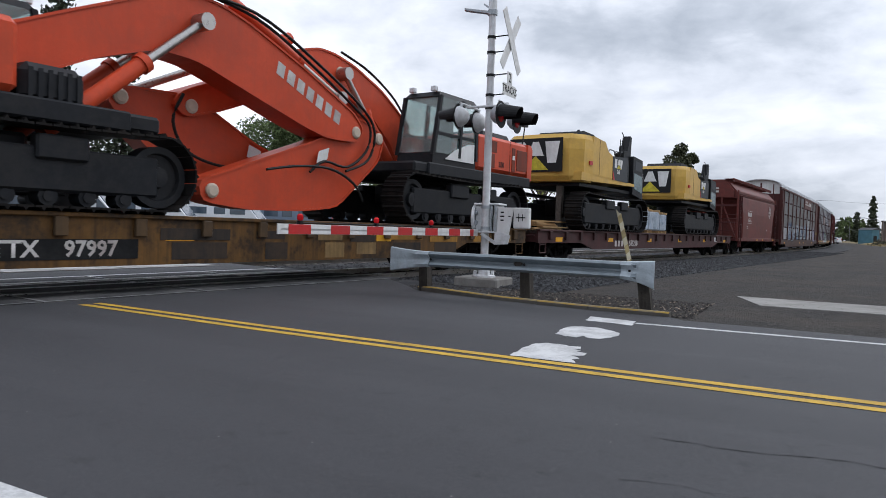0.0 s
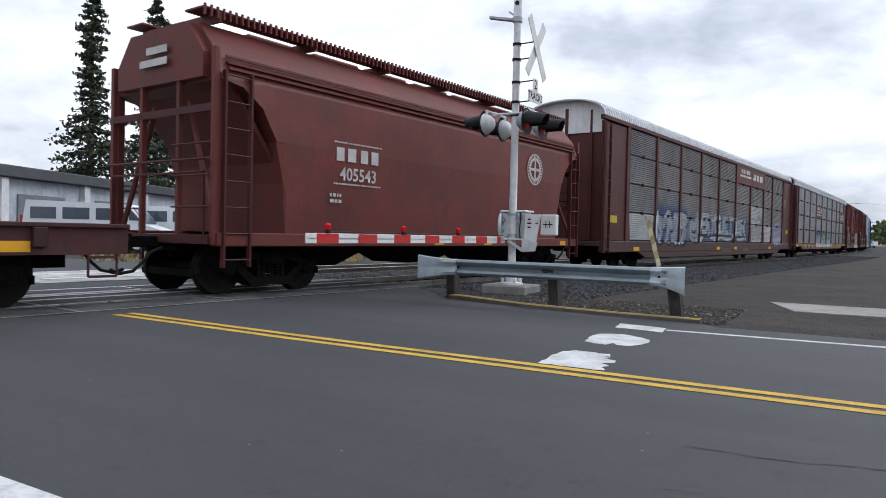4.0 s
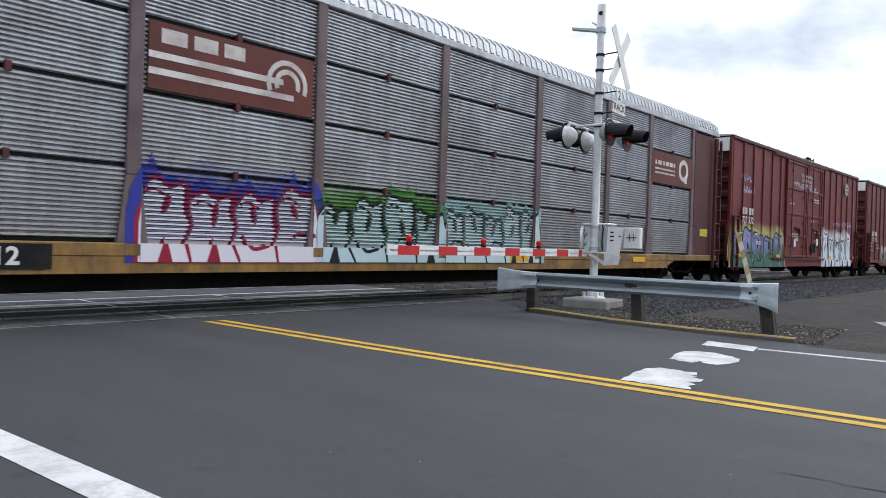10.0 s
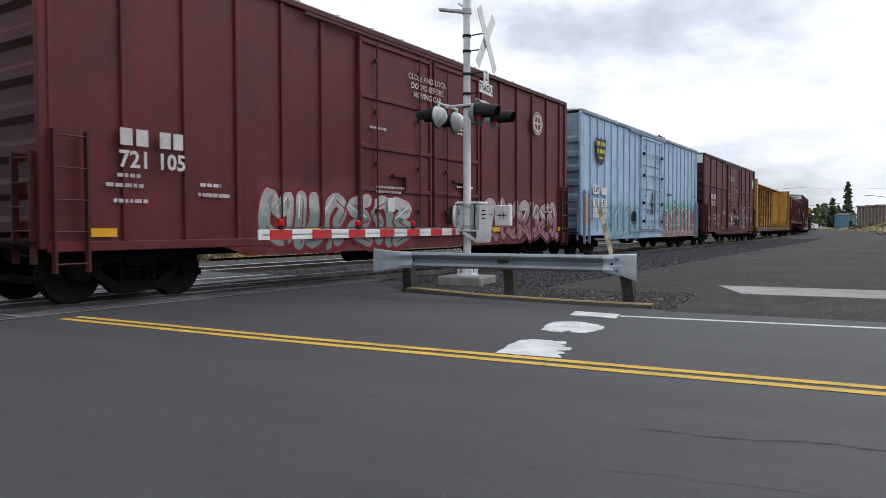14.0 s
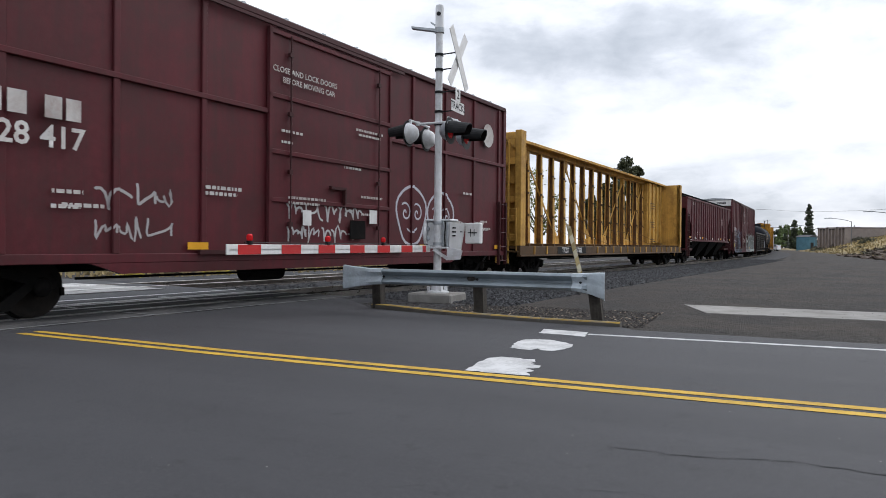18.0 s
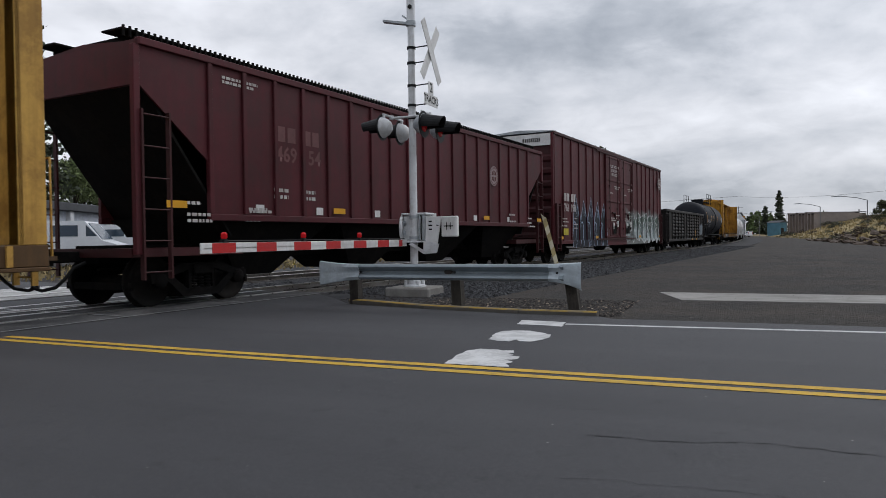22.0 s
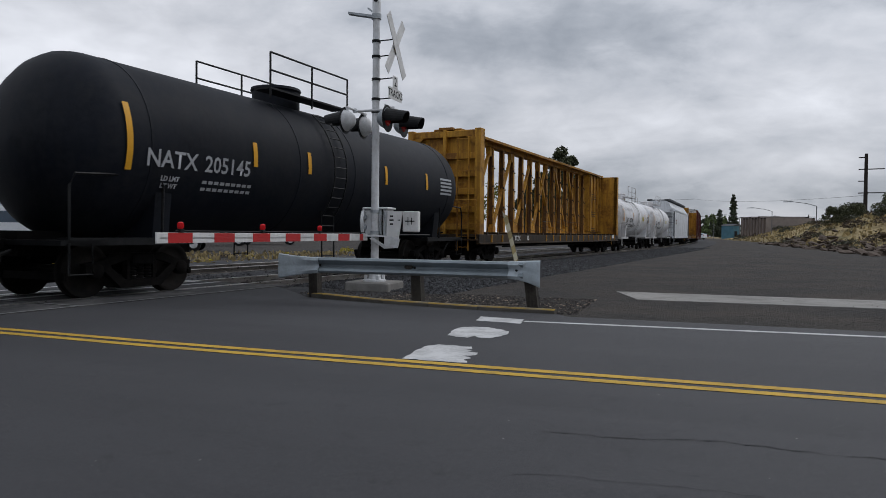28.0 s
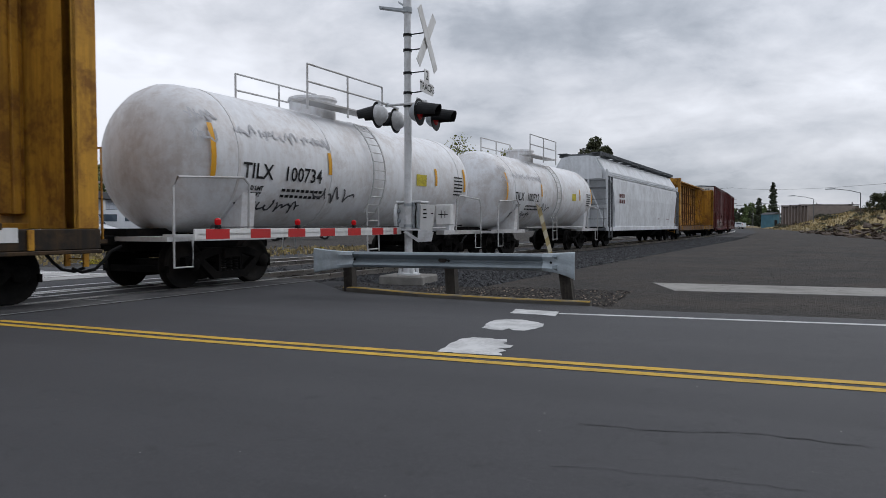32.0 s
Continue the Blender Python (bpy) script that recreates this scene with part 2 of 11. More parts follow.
TRACK_TH, TRACK_D = radians(-31.09), 10.84
KNOTS = (-42, 0, 31.5, 63, 105, 157.5, 231, 336)
BENDS = (-0.00046, -0.0005, -0.000455, 0.00124, 0.00076, 0.00076, 0.00076, 0.00076)
STEP = np.arange(-140.0, 720.0, 1.0)
TURN = np.cumsum(np.interp(STEP, KNOTS, BENDS))
TURN += TRACK_TH - np.interp(0, STEP, TURN)
LINE_X, LINE_Y = np.cumsum(-np.sin(TURN)), np.cumsum(np.cos(TURN))
LINE_X += -TRACK_D * cos(TRACK_TH) - np.interp(0, STEP, LINE_X)
LINE_Y += -TRACK_D * sin(TRACK_TH) - np.interp(0, STEP, LINE_Y)


def along(s, off=0.0, z=0.0):
    """A point at s metres along the track, off metres to the left of its middle."""
    x, y, th = (float(np.interp(s, STEP, a)) for a in (LINE_X, LINE_Y, TURN))
    return Vector((x - off * cos(th), y - off * sin(th), z))


def travel(t):
    return 9.657 * t + 0.1348 * t * t / 32 + 0.0067 * t ** 3 / 1024


RAIL = 0.02

# ---- ground, road, tracks ----
def asphalt_material():
    """Worn asphalt: aggregate speckle, broad patches drawn out along the road and paler wheel lanes."""
    m = bpy.data.materials.new("asphalt")
    m.use_nodes = True
    n = Net(m.node_tree)
    pos = n.map(n.add("ShaderNodeNewGeometry").outputs["Position"], rot=(0, 0, -ROAD_YAW))
    sep = n.add("ShaderNodeSeparateXYZ", None, i0=pos)
    across = n.math("ADD", sep.outputs[1], n.math("MULTIPLY", n.noise(n.map(pos, (0.12, 0.5, 1)), 1.0, 3.0), 0.7))
    lanes = n.math("ADD", n.math("MULTIPLY", n.math("SINE", n.math("MULTIPLY", across, 3.5)), 0.5), 0.5)
    drawn = n.noise(n.map(pos, (0.10, 0.9, 1)), 1.0, 6.0, 0.6, 0.2)
    broad = n.noise(pos, 0.30, 5.0, 0.6, 0.4)
    grit = n.noise(pos, 210.0, 3.0, 0.7)
    speck = n.noise(pos, 34.0, 5.0, 0.75)
    col = n.mix(n.ramp(broad, (0.32, 0.0), (0.68, 1.0)), (0.030, 0.030, 0.034, 1), (0.043, 0.043, 0.048, 1))
    col = n.mix(n.math("MULTIPLY", n.ramp(drawn, (0.42, 0.0), (0.70, 1.0)), 0.6), col, (0.062, 0.062, 0.068, 1))
    col = n.mix(n.math("MULTIPLY", lanes, 0.22), col, (0.038, 0.038, 0.042, 1))
    col = n.mix(n.math("MULTIPLY", n.ramp(speck, (0.50, 0.0), (0.70, 1.0)), 0.6), col, (0.075, 0.074, 0.074, 1))
    col = n.mix(n.math("MULTIPLY", n.ramp(grit, (0.56, 0.0), (0.74, 1.0)), 0.6), col, (0.102, 0.098, 0.095, 1))
    # lone pale pebbles and dark oil spots
    pebble = n.add("ShaderNodeTexVoronoi", None, Vector=pos, Scale=5.5, Randomness=1.0)
    col = n.mix(n.math("LESS_THAN", pebble.outputs[0], 0.035), col, (0.24, 0.23, 0.22, 1))
    col = n.mix(n.math("MULTIPLY", n.ramp(n.noise(pos, 5.0, 8.0, 0.75), (0.56, 0.0), (0.70, 1.0)), 0.6), col, (0.014, 0.014, 0.016, 1))
    b = n.add("ShaderNodeBump", None, Strength=0.55, Distance=0.006, Height=grit)
    p = n.add("ShaderNodeBsdfPrincipled", None, Base_Color=col, Roughness=0.74, Normal=b.outputs[0])
    p.inputs["Specular IOR Level"].default_value = 0.4
    n.add("ShaderNodeOutputMaterial", None, Surface=p.outputs[0])
    return m


asphalt = asphalt_material()
ballast_mat = surface("ballast_stone", (0.040, 0.041, 0.045), 0.95, dark=0.35, dirt=(0.095, 0.093, 0.092), dirt_amount=0.6, grain=18.0, bump=1.0, bump_scale=16.0)
concrete = surface("concrete", (0.30, 0.29, 0.27), 0.85, dark=0.75, dirt=(0.12, 0.11, 0.10), dirt_amount=0.5, grain=12.0, bump=0.3)
panel_mat = surface("crossing_panel_concrete", (0.052, 0.052, 0.055), 0.8, dark=0.7, dirt=(0.16, 0.155, 0.15), dirt_amount=0.6, grain=12.0, bump=0.4)
pale_panel = surface("pale_panel_concrete", (0.52, 0.515, 0.50), 0.8, dark=0.7, dirt=(0.12, 0.115, 0.11), dirt_amount=0.6, grain=12.0, bump=0.4)
edge_steel = surface("worn_edge_steel", (0.80, 0.80, 0.79), 0.5, 0.0, dark=0.7, dirt=(0.10, 0.08, 0.06), dirt_amount=0.4)
dull_edge = surface("dull_edge_steel", (0.26, 0.26, 0.26), 0.6, dark=0.7, dirt=(0.08, 0.07, 0.06), dirt_amount=0.5)
rail_steel = surface("rail_steel", (0.52, 0.50, 0.48), 0.3, 0.9, dark=0.6, dirt=(0.10, 0.06, 0.04), dirt_amount=0.4)
wood_dark = surface("weathered_timber", (0.075, 0.066, 0.060), 0.9, dark=0.6, dirt=(0.14, 0.125, 0.11), dirt_amount=0.5, streak=0.5, grain=18.0, bump=0.7)
yellow_paint = surface("yellow_road_paint", (0.60, 0.375, 0.045), 0.7, dark=0.8, dirt=(0.12, 0.09, 0.05), dirt_amount=0.4, grain=35.0, bump=0.3, big=2.0)
white_paint = surface("white_road_paint", (0.60, 0.60, 0.595), 0.7, dark=0.9, dirt=(0.16, 0.16, 0.16), dirt_amount=0.4, grain=30.0, bump=0.3, big=2.0)
tar = surface("crack_sealant", (0.016, 0.016, 0.017), 0.7)

BANK_A, BANK_B = Vector((33.0, 41.5)), Vector((66.0, 114.0))


BED = [along(s, 0.0) for s in np.arange(-60, 330, 1.5)]
BED_X, BED_Y = np.array([p.x for p in BED]), np.array([p.y for p in BED])


def ground_z(x, y):
    d = (BANK_B - BANK_A).normalized()
    q = Vector((x, y)) - BANK_A
    side = q.x * d.y - q.y * d.x
    run = q.dot(d)
    z = -0.06
    # the track bed lies in a shallow trough
    if x < 220 and y < 340 and y > -10:
        k = int(np.argmin((BED_X - x) ** 2 + (BED_Y - y) ** 2))
        i = max(1, min(len(BED_X) - 2, k))
        dx, dy = BED_X[i + 1] - BED_X[i - 1], BED_Y[i + 1] - BED_Y[i - 1]
        off = (dx * (y - BED_Y[i]) - dy * (x - BED_X[i])) / math.hypot(dx, dy)
        z -= 0.22 * max(0.0, min(1.0, (off + 4.0) / 1.4, (8.6 - off) / 1.4))
        # the lot climbs a little towards the far buildings
        z += 0.9 * max(0.0, min(1.0, (math.hypot(x, y) - 80) / 110)) * max(0.0, min(1.0, (-off - 6) / 14))
    if side > 0 and run > -60:
        rise = min(1.0, side / 16.0)
        rise = rise * rise * (3 - 2 * rise)
        fade = max(0.0, min(1.0, (260 - run) / 200.0))
        top = 4.2 * fade
        z += top * rise + 0.55 * rise * noise.noise(Vector((x * 0.09, y * 0.09, 0))) + 0.25 * min(1.0, side / 4) * noise.noise(Vector((x * 0.35, y * 0.35, 3)))
    return z


def ground_material():
    m = bpy.data.materials.new("open_ground")
    m.use_nodes = True
    n = Net(m.node_tree)
    pos = n.add("ShaderNodeNewGeometry").outputs["Position"]
    sep = n.add("ShaderNodeSeparateXYZ", None, i0=pos)
    big = n.noise(pos, 0.22, 6.0, 0.6)
    fine = n.noise(pos, 9.0, 8.0, 0.7)
    mid = n.noise(pos, 1.3, 7.0, 0.65)
    gravel = n.mix(n.ramp(fine, (0.35, 0.0), (0.7, 1.0)), (0.034, 0.032, 0.031, 1), (0.070, 0.065, 0.061, 1))
    gravel = n.mix(n.math("MULTIPLY", n.ramp(n.noise(n.map(pos, (1, 1, 1), (7, 3, 0)), 0.42, 5.0, 0.6, 0.5), (0.42, 0.0), (0.66, 1.0)), 0.65), gravel, (0.088, 0.074, 0.060, 1))
    worn = n.noise(n.map(pos, (0.8, 0.10, 1), rot=(0, 0, radians(24))), 1.0, 5.0, 0.6, 0.2)
    gravel = n.mix(n.math("MULTIPLY", n.ramp(worn, (0.46, 0.0), (0.62, 1.0)), 0.25), gravel, (0.050, 0.046, 0.044, 1))
    gravel = n.mix(n.math("MULTIPLY", n.ramp(mid, (0.50, 0.0), (0.70, 1.0)), 0.4), gravel, (0.030, 0.028, 0.027, 1))
    grass = n.mix(n.ramp(mid, (0.3, 0.0), (0.68, 1.0)), (0.15, 0.115, 0.055, 1), (0.42, 0.33, 0.17, 1))
    grass = n.mix(n.math("MULTIPLY", n.ramp(big, (0.5, 0.0), (0.62, 1.0)), 0.7), grass, (0.10, 0.10, 0.045, 1))
    # dry grass covers the higher ground, gravel the level lot
    high = n.ramp(n.math("ADD", sep.outputs[2], n.math("MULTIPLY", mid, 0.5)), (0.35, 0.0), (0.75, 1.0))
    col = n.mix(high, gravel, grass)
    b = n.add("ShaderNodeBump", None, Strength=1.0, Distance=0.05, Height=n.noise(pos, 20.0, 5.0, 0.7))
    p = n.add("ShaderNodeBsdfPrincipled", None, Base_Color=col, Roughness=0.95, Normal=b.outputs[0])
    p.inputs["Specular IOR Level"].default_value = 0.2
    n.add("ShaderNodeOutputMaterial", None, Surface=p.outputs[0])
    return m


def build_ground():
    g = Mesh()
    radii = [0.0] + [1.5 * 1.075 ** i for i in range(105)]
    slices = 288
    vs = []
    for r in radii[1:]:
        for k in range(slices):
            a = 2 * pi * k / slices
            vs.append((r * cos(a), r * sin(a), ground_z(r * cos(a), r * sin(a))))
    vs.append((0, 0, -0.06))
    c = len(vs) - 1
    fs = [(c, k, (k + 1) % slices) for k in range(slices)]
    for i in range(len(radii) - 2):
        fs += [(i * slices + k, (i + 1) * slices + k, (i + 1) * slices + (k + 1) % slices, i * slices + (k + 1) % slices) for k in range(slices)]
    g.face_set(vs, fs, True)
    tagged(part("ground", g, ground_material()), "dark gravel lot with a dry grassy bank rising beyond", "ground", kind="structure")


def strip(points, width, z, thick=0.004):
    """A flat band of paint along points of the road."""
    m = Mesh()
    top = []
    for i, p in enumerate(points):
        a, b = points[max(0, i - 1)], points[min(len(points) - 1, i + 1)]
        d = Vector((b[0] - a[0], b[1] - a[1])).normalized()
        top.append((p[0] - d.y * width / 2, p[1] + d.x * width / 2, p[0] + d.y * width / 2, p[1] - d.x * width / 2))
    for (ax, ay, bx, by), (cx, cy, dx, dy) in zip(top, top[1:]):
        m.face_set([(ax, ay, z), (bx, by, z), (dx, dy, z), (cx, cy, z)], [(0, 1, 2, 3)])
    return m


def slab(outline, z0, z1):
    return Mesh().prism([(p[0], p[1]) for p in outline], "z", z0, z1)


def build_road():
    end = Vector((-1.75, 14.58))
    past = along(12.5, 9.0)
    outline = [road(90, -5), road(90, 9.45), road(-1.5, 9.6), road(-1.72, 9.86), road(-2.87, 9.92), road(-4.5, 10.22), road(-5.8, 10.56), road(-6.2, 10.72), road(-7.0, 11.6), end, past,
               past - Vector((E.x, E.y, 0)) * 60, road(-90, -5)]
    tagged(part("road", slab(outline, -0.3, 0.0), asphalt), "dark worn asphalt road running over the level crossing", "road", kind="structure")
    lines = thing("centre_line", "double yellow centre line painted on the asphalt", "road marking")
    for off in (-0.105, 0.105):
        pts = [road(e, 5.57 + off + 0.006 * sin(e * 1.7) + 0.005 * min(0.0, e + 2.0) ** 2) for e in np.arange(-8.1, 60.1, 0.7)]
        part("stripe", strip(pts, 0.115, 0.004), yellow_paint, lines)
    tagged(part("edge_line", strip([road(e, 8.84 + 0.058 * (e + 1.94)) for e in np.arange(-1.94, 50, 1.0)], 0.115, 0.004), white_paint), "white painted edge line along the lane", "road marking")
    tagged(part("edge_line", strip([road(e, 1.60) for e in np.arange(-40, 40, 1.0)], 0.20, 0.004), white_paint), "wide white edge line on the near lane", "road marking")
    rng = random.Random(4)
    bar = thing("stop_line", "worn white stop line broken into three patches", "road marking")
    shapes = (((-2.36, 5.78), (-2.41, 6.25), (-2.41, 6.52), (-2.33, 6.64), (-2.20, 6.66), (-2.08, 6.61), (-1.98, 6.63), (-1.93, 6.50), (-1.99, 6.47), (-1.90, 6.42), (-1.95, 6.37), (-1.82, 6.32), (-1.80, 6.18), (-1.90, 6.12), (-1.79, 6.02), (-1.83, 5.92), (-1.77, 5.78), (-2.0, 5.76)),
              ((-2.45, 7.30), (-2.52, 7.70), (-2.51, 7.98), (-2.38, 8.08), (-2.22, 8.09), (-2.02, 7.98), (-1.90, 7.84), (-1.86, 7.62), (-1.89, 7.42), (-1.97, 7.25), (-2.08, 7.24), (-2.17, 7.35), (-2.20, 7.20), (-2.32, 7.22)),
              ((-2.53, 8.66), (-2.60, 9.12), (-2.3, 9.08), (-1.98, 9.03), (-1.93, 8.58), (-2.22, 8.64)))
    for shape in shapes:
        pts = []
        for (ea, na), (eb, nb) in zip(shape, shape[1:] + shape[:1]):
            k = max(2, int(math.hypot(eb - ea, nb - na) / 0.06))
            pts += [road(ea + (eb - ea) * i / k + rng.uniform(-0.010, 0.010), na + (nb - na) * i / k + rng.uniform(-0.014, 0.014)) for i in range(k)]
        part("patch", Mesh().face_set([(p.x, p.y, 0.0045) for p in pts], [tuple(range(len(pts)))]), white_paint, bar)
    def crack(start, stop, n_at, sway, wide, label):
        """A ragged split in the surface, of uneven width."""
        mesh, e, drift = Mesh(), start, 0.0
        before = None
        while e < stop:
            drift += rng.uniform(-0.016, 0.016)
            w = wide * rng.uniform(0.12, 1.2)
            n = n_at + sway * sin(e * 2.1 + 0.6) + 0.4 * sway * sin(e * 6.3) + drift
            p, q = road(e, n - w, 0.003), road(e + rng.uniform(-0.004, 0.004), n + w, 0.003)
            if before:
                mesh.face_set([tuple(before[0]), tuple(p), tuple(q), tuple(before[1])], [(0, 1, 2, 3)])
            before = (p, q)
            e += rng.uniform(0.014, 0.04)
        tagged(part("road_crack", mesh, tar), label, "crack")

    crack(-0.75, 3.2, 3.98, 0.07, 0.0055, "thin dark ragged crack wandering across the asphalt")
    crack(-0.75, 0.35, 3.2, 0.04, 0.003, "fine dark broken crack in the asphalt")
    # concrete walk in the gravel lot
    walk_outline = [road(-1.34, 14.97), road(-0.805, 13.26), road(64, 14.33), road(64, 15.67)]
    tagged(part("pavement", slab(walk_outline, -0.3, -0.05), concrete), "pale concrete footway lying in dark gravel", "pavement", kind="structure")


def rail_path(off, s0, s1, step=2.0):
    return [along(s, off) for s in np.arange(s0, s1 + 0.1, step)]


def sweep(profile, pts):
    """A closed (across, up) profile carried along level points."""
    m, k, vs = Mesh(), len(profile), []
    for i, p in enumerate(pts):
        a, b = pts[max(0, i - 1)], pts[min(len(pts) - 1, i + 1)]
        d = Vector((b.x - a.x, b.y - a.y, 0)).normalized()
        vs += [(p.x - d.y * u, p.y + d.x * u, p.z + w) for u, w in profile]
    fs = [(i * k + j, i * k + (j + 1) % k, (i + 1) * k + (j + 1) % k, (i + 1) * k + j) for i in range(len(pts) - 1) for j in range(k)]
    m.face_set(vs, fs)
    return m.face_set(vs, [tuple(range(k - 1, -1, -1)), tuple(range(len(vs) - k, len(vs)))])


RAIL_PROFILE = [(-0.075, -0.17), (0.075, -0.17), (0.075, -0.155), (0.012, -0.13), (0.012, -0.045), (0.037, -0.035), (0.037, -0.006), (0.028, 0), (-0.028, 0), (-0.037, -0.006), (-0.037, -0.035), (-0.012, -0.045), (-0.012, -0.13), (-0.075, -0.155)]
TRACKS = (0.0, 4.95)


def build_tracks():
    bed = [(-4.4, -0.05), (-1.7, -0.045), (-1.35, -0.115), (6.3, -0.115), (6.7, -0.045), (8.8, -0.05), (8.8, -0.5), (-4.4, -0.5)]
    tagged(part("ballast", sweep(bed, rail_path(0.0, 4.4, 500, 4.0)), ballast_mat), "dark crushed stone ballast under the tracks", "ballast", kind="structure")
    tagged(part("ballast", sweep(bed, rail_path(0.0, -120, -28.0, 4.0)), ballast_mat), "dark crushed stone ballast under the tracks", "ballast", kind="structure")
    for c in TRACKS:
        track = thing("railway_track", "worn steel railway track on timber sleepers", "railway track", kind="structure")
        for g in (-0.7535, 0.7535):
            pts = [Vector((p.x, p.y, RAIL)) for p in rail_path(c + g, -120, 500, 2.0)]
            part("rail", sweep(RAIL_PROFILE, pts), rail_steel, track)
        base = Mesh().box(-0.11, 0.11, -1.28, 1.28, -0.19, -0.10, 0.012).data("sleeper", wood_dark)
        for i in range(90):
            s = 12.9 + 0.56 * i
            p, q = along(s, c), along(s + 0.5, c)
            ob = new("sleeper", base)
            ob.parent = track
            ob.matrix_basis = Matrix.Translation(p) @ pose(0, 0, 0, 0, 0, math.degrees(math.atan2(q.y - p.y, q.x - p.x)))
    rows = ((0, -1.78, -0.84, panel_mat), (0, -0.67, 0.0, panel_mat), (0, 0.004, 0.67, panel_mat), (0, 0.84, 1.75, panel_mat), (1, -1.75, -0.84, pale_panel), (1, -0.67, 0.67, pale_panel), (1, 0.84, 1.75, pale_panel))
    crossing = thing("crossing_surface", "level crossing surface of steel-edged concrete panels", "crossing panel", kind="structure")
    for which, a, b, mat in rows:
        for i in range(15):
            s1 = (11.9 if which == 0 else 11.2) - i * 2.45
            s0 = s1 - 2.43
            c = TRACKS[which]
            quad = [along(s0, c + a), along(s1, c + a), along(s1, c + b), along(s0, c + b)]
            m = Mesh().hexa([(p.x, p.y, -0.15) for p in quad], [(p.x, p.y, 0.012) for p in quad])
            piece = part("panel", m, mat, crossing)
            trim, worn = Mesh(), 0.13 if b > 0.5 else 0.05
            for u0, u1, o0, o1 in ((s0, s1, a, a + worn), (s0, s1, b - worn, b), (s0, s0 + 0.06, a + worn, b - worn)):
                q = [along(u0, c + o0), along(u1, c + o0), along(u1, c + o1), along(u0, c + o1)]
                trim.face_set([(p.x, p.y, 0.016) for p in q], [(0, 1, 2, 3)])
            part("steel_edge", trim, edge_steel if b > 0.5 else dull_edge, piece)


build_ground()
build_road()
build_tracks()

# ---- crossing equipment ----
galv = surface("galvanised_steel", (0.47, 0.505, 0.53), 0.5, 0.25, dark=0.78, dirt=(0.17, 0.18, 0.19), dirt_amount=0.5, streak=0.25, grain=10.0, bump=0.2)
silver = surface("silver_paint", (0.76, 0.775, 0.79), 0.5, 0.1, dark=0.8, dirt=(0.22, 0.20, 0.18), dirt_amount=0.4, streak=0.3)
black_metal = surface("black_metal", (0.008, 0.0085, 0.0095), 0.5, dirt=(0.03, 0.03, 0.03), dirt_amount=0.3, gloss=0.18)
white_sign = surface("white_sign_sheet", (0.76, 0.76, 0.75), 0.5, dark=0.9, dirt=(0.3, 0.28, 0.25), dirt_amount=0.3, streak=0.2)
red_sheet = surface("red_sheeting", (0.52, 0.03, 0.03), 0.4, dark=0.85, dirt=(0.2, 0.05, 0.05), dirt_amount=0.3)
black_ink = surface("black_lettering", (0.012, 0.012, 0.013), 0.6)
white_ink = surface("white_lettering", (0.60, 0.58, 0.56), 0.6, dark=0.7, dirt=(0.2, 0.12, 0.1), dirt_amount=0.5)
red_lens = surface("red_lens", (0.30, 0.008, 0.012), 0.2, emit=0.08)
red_lamp = surface("red_lamp_lens", (0.55, 0.012, 0.016), 0.2, emit=0.12)
old_wood = surface("grey_weathered_post", (0.030, 0.026, 0.024), 0.9, dark=0.5, dirt=(0.10, 0.09, 0.075), dirt_amount=0.35, streak=0.6, grain=25.0, bump=0.9)
kerb_mat = surface("worn_kerb_concrete", (0.135, 0.125, 0.11), 0.9, dark=0.6, dirt=(0.08, 0.07, 0.06), dirt_amount=0.6, grain=14.0, bump=0.5)
shoe_mat = surface("pale_end_shoe", (0.46, 0.52, 0.56), 0.5, 0.15, dark=0.75, dirt=(0.3, 0.33, 0.35), dirt_amount=0.6, grain=14.0, bump=0.8, bump_scale=16.0, big=4.0)
stick_mat = surface("cream_marker_paint", (0.55, 0.50, 0.36), 0.6, dark=0.7, dirt=(0.2, 0.16, 0.1), dirt_amount=0.5)
stick_dark = surface("faded_ochre_marker_paint", (0.48, 0.38, 0.18), 0.7, dark=0.6, dirt=(0.05, 0.045, 0.04), dirt_amount=0.5)
MAST = Vector((0.2, 14.45, 0.0))
FACE = Matrix.Translation(MAST) @ pose(0, 0, 0, 0, 0, math.degrees(ROAD_YAW))  # x along the road, y away across it


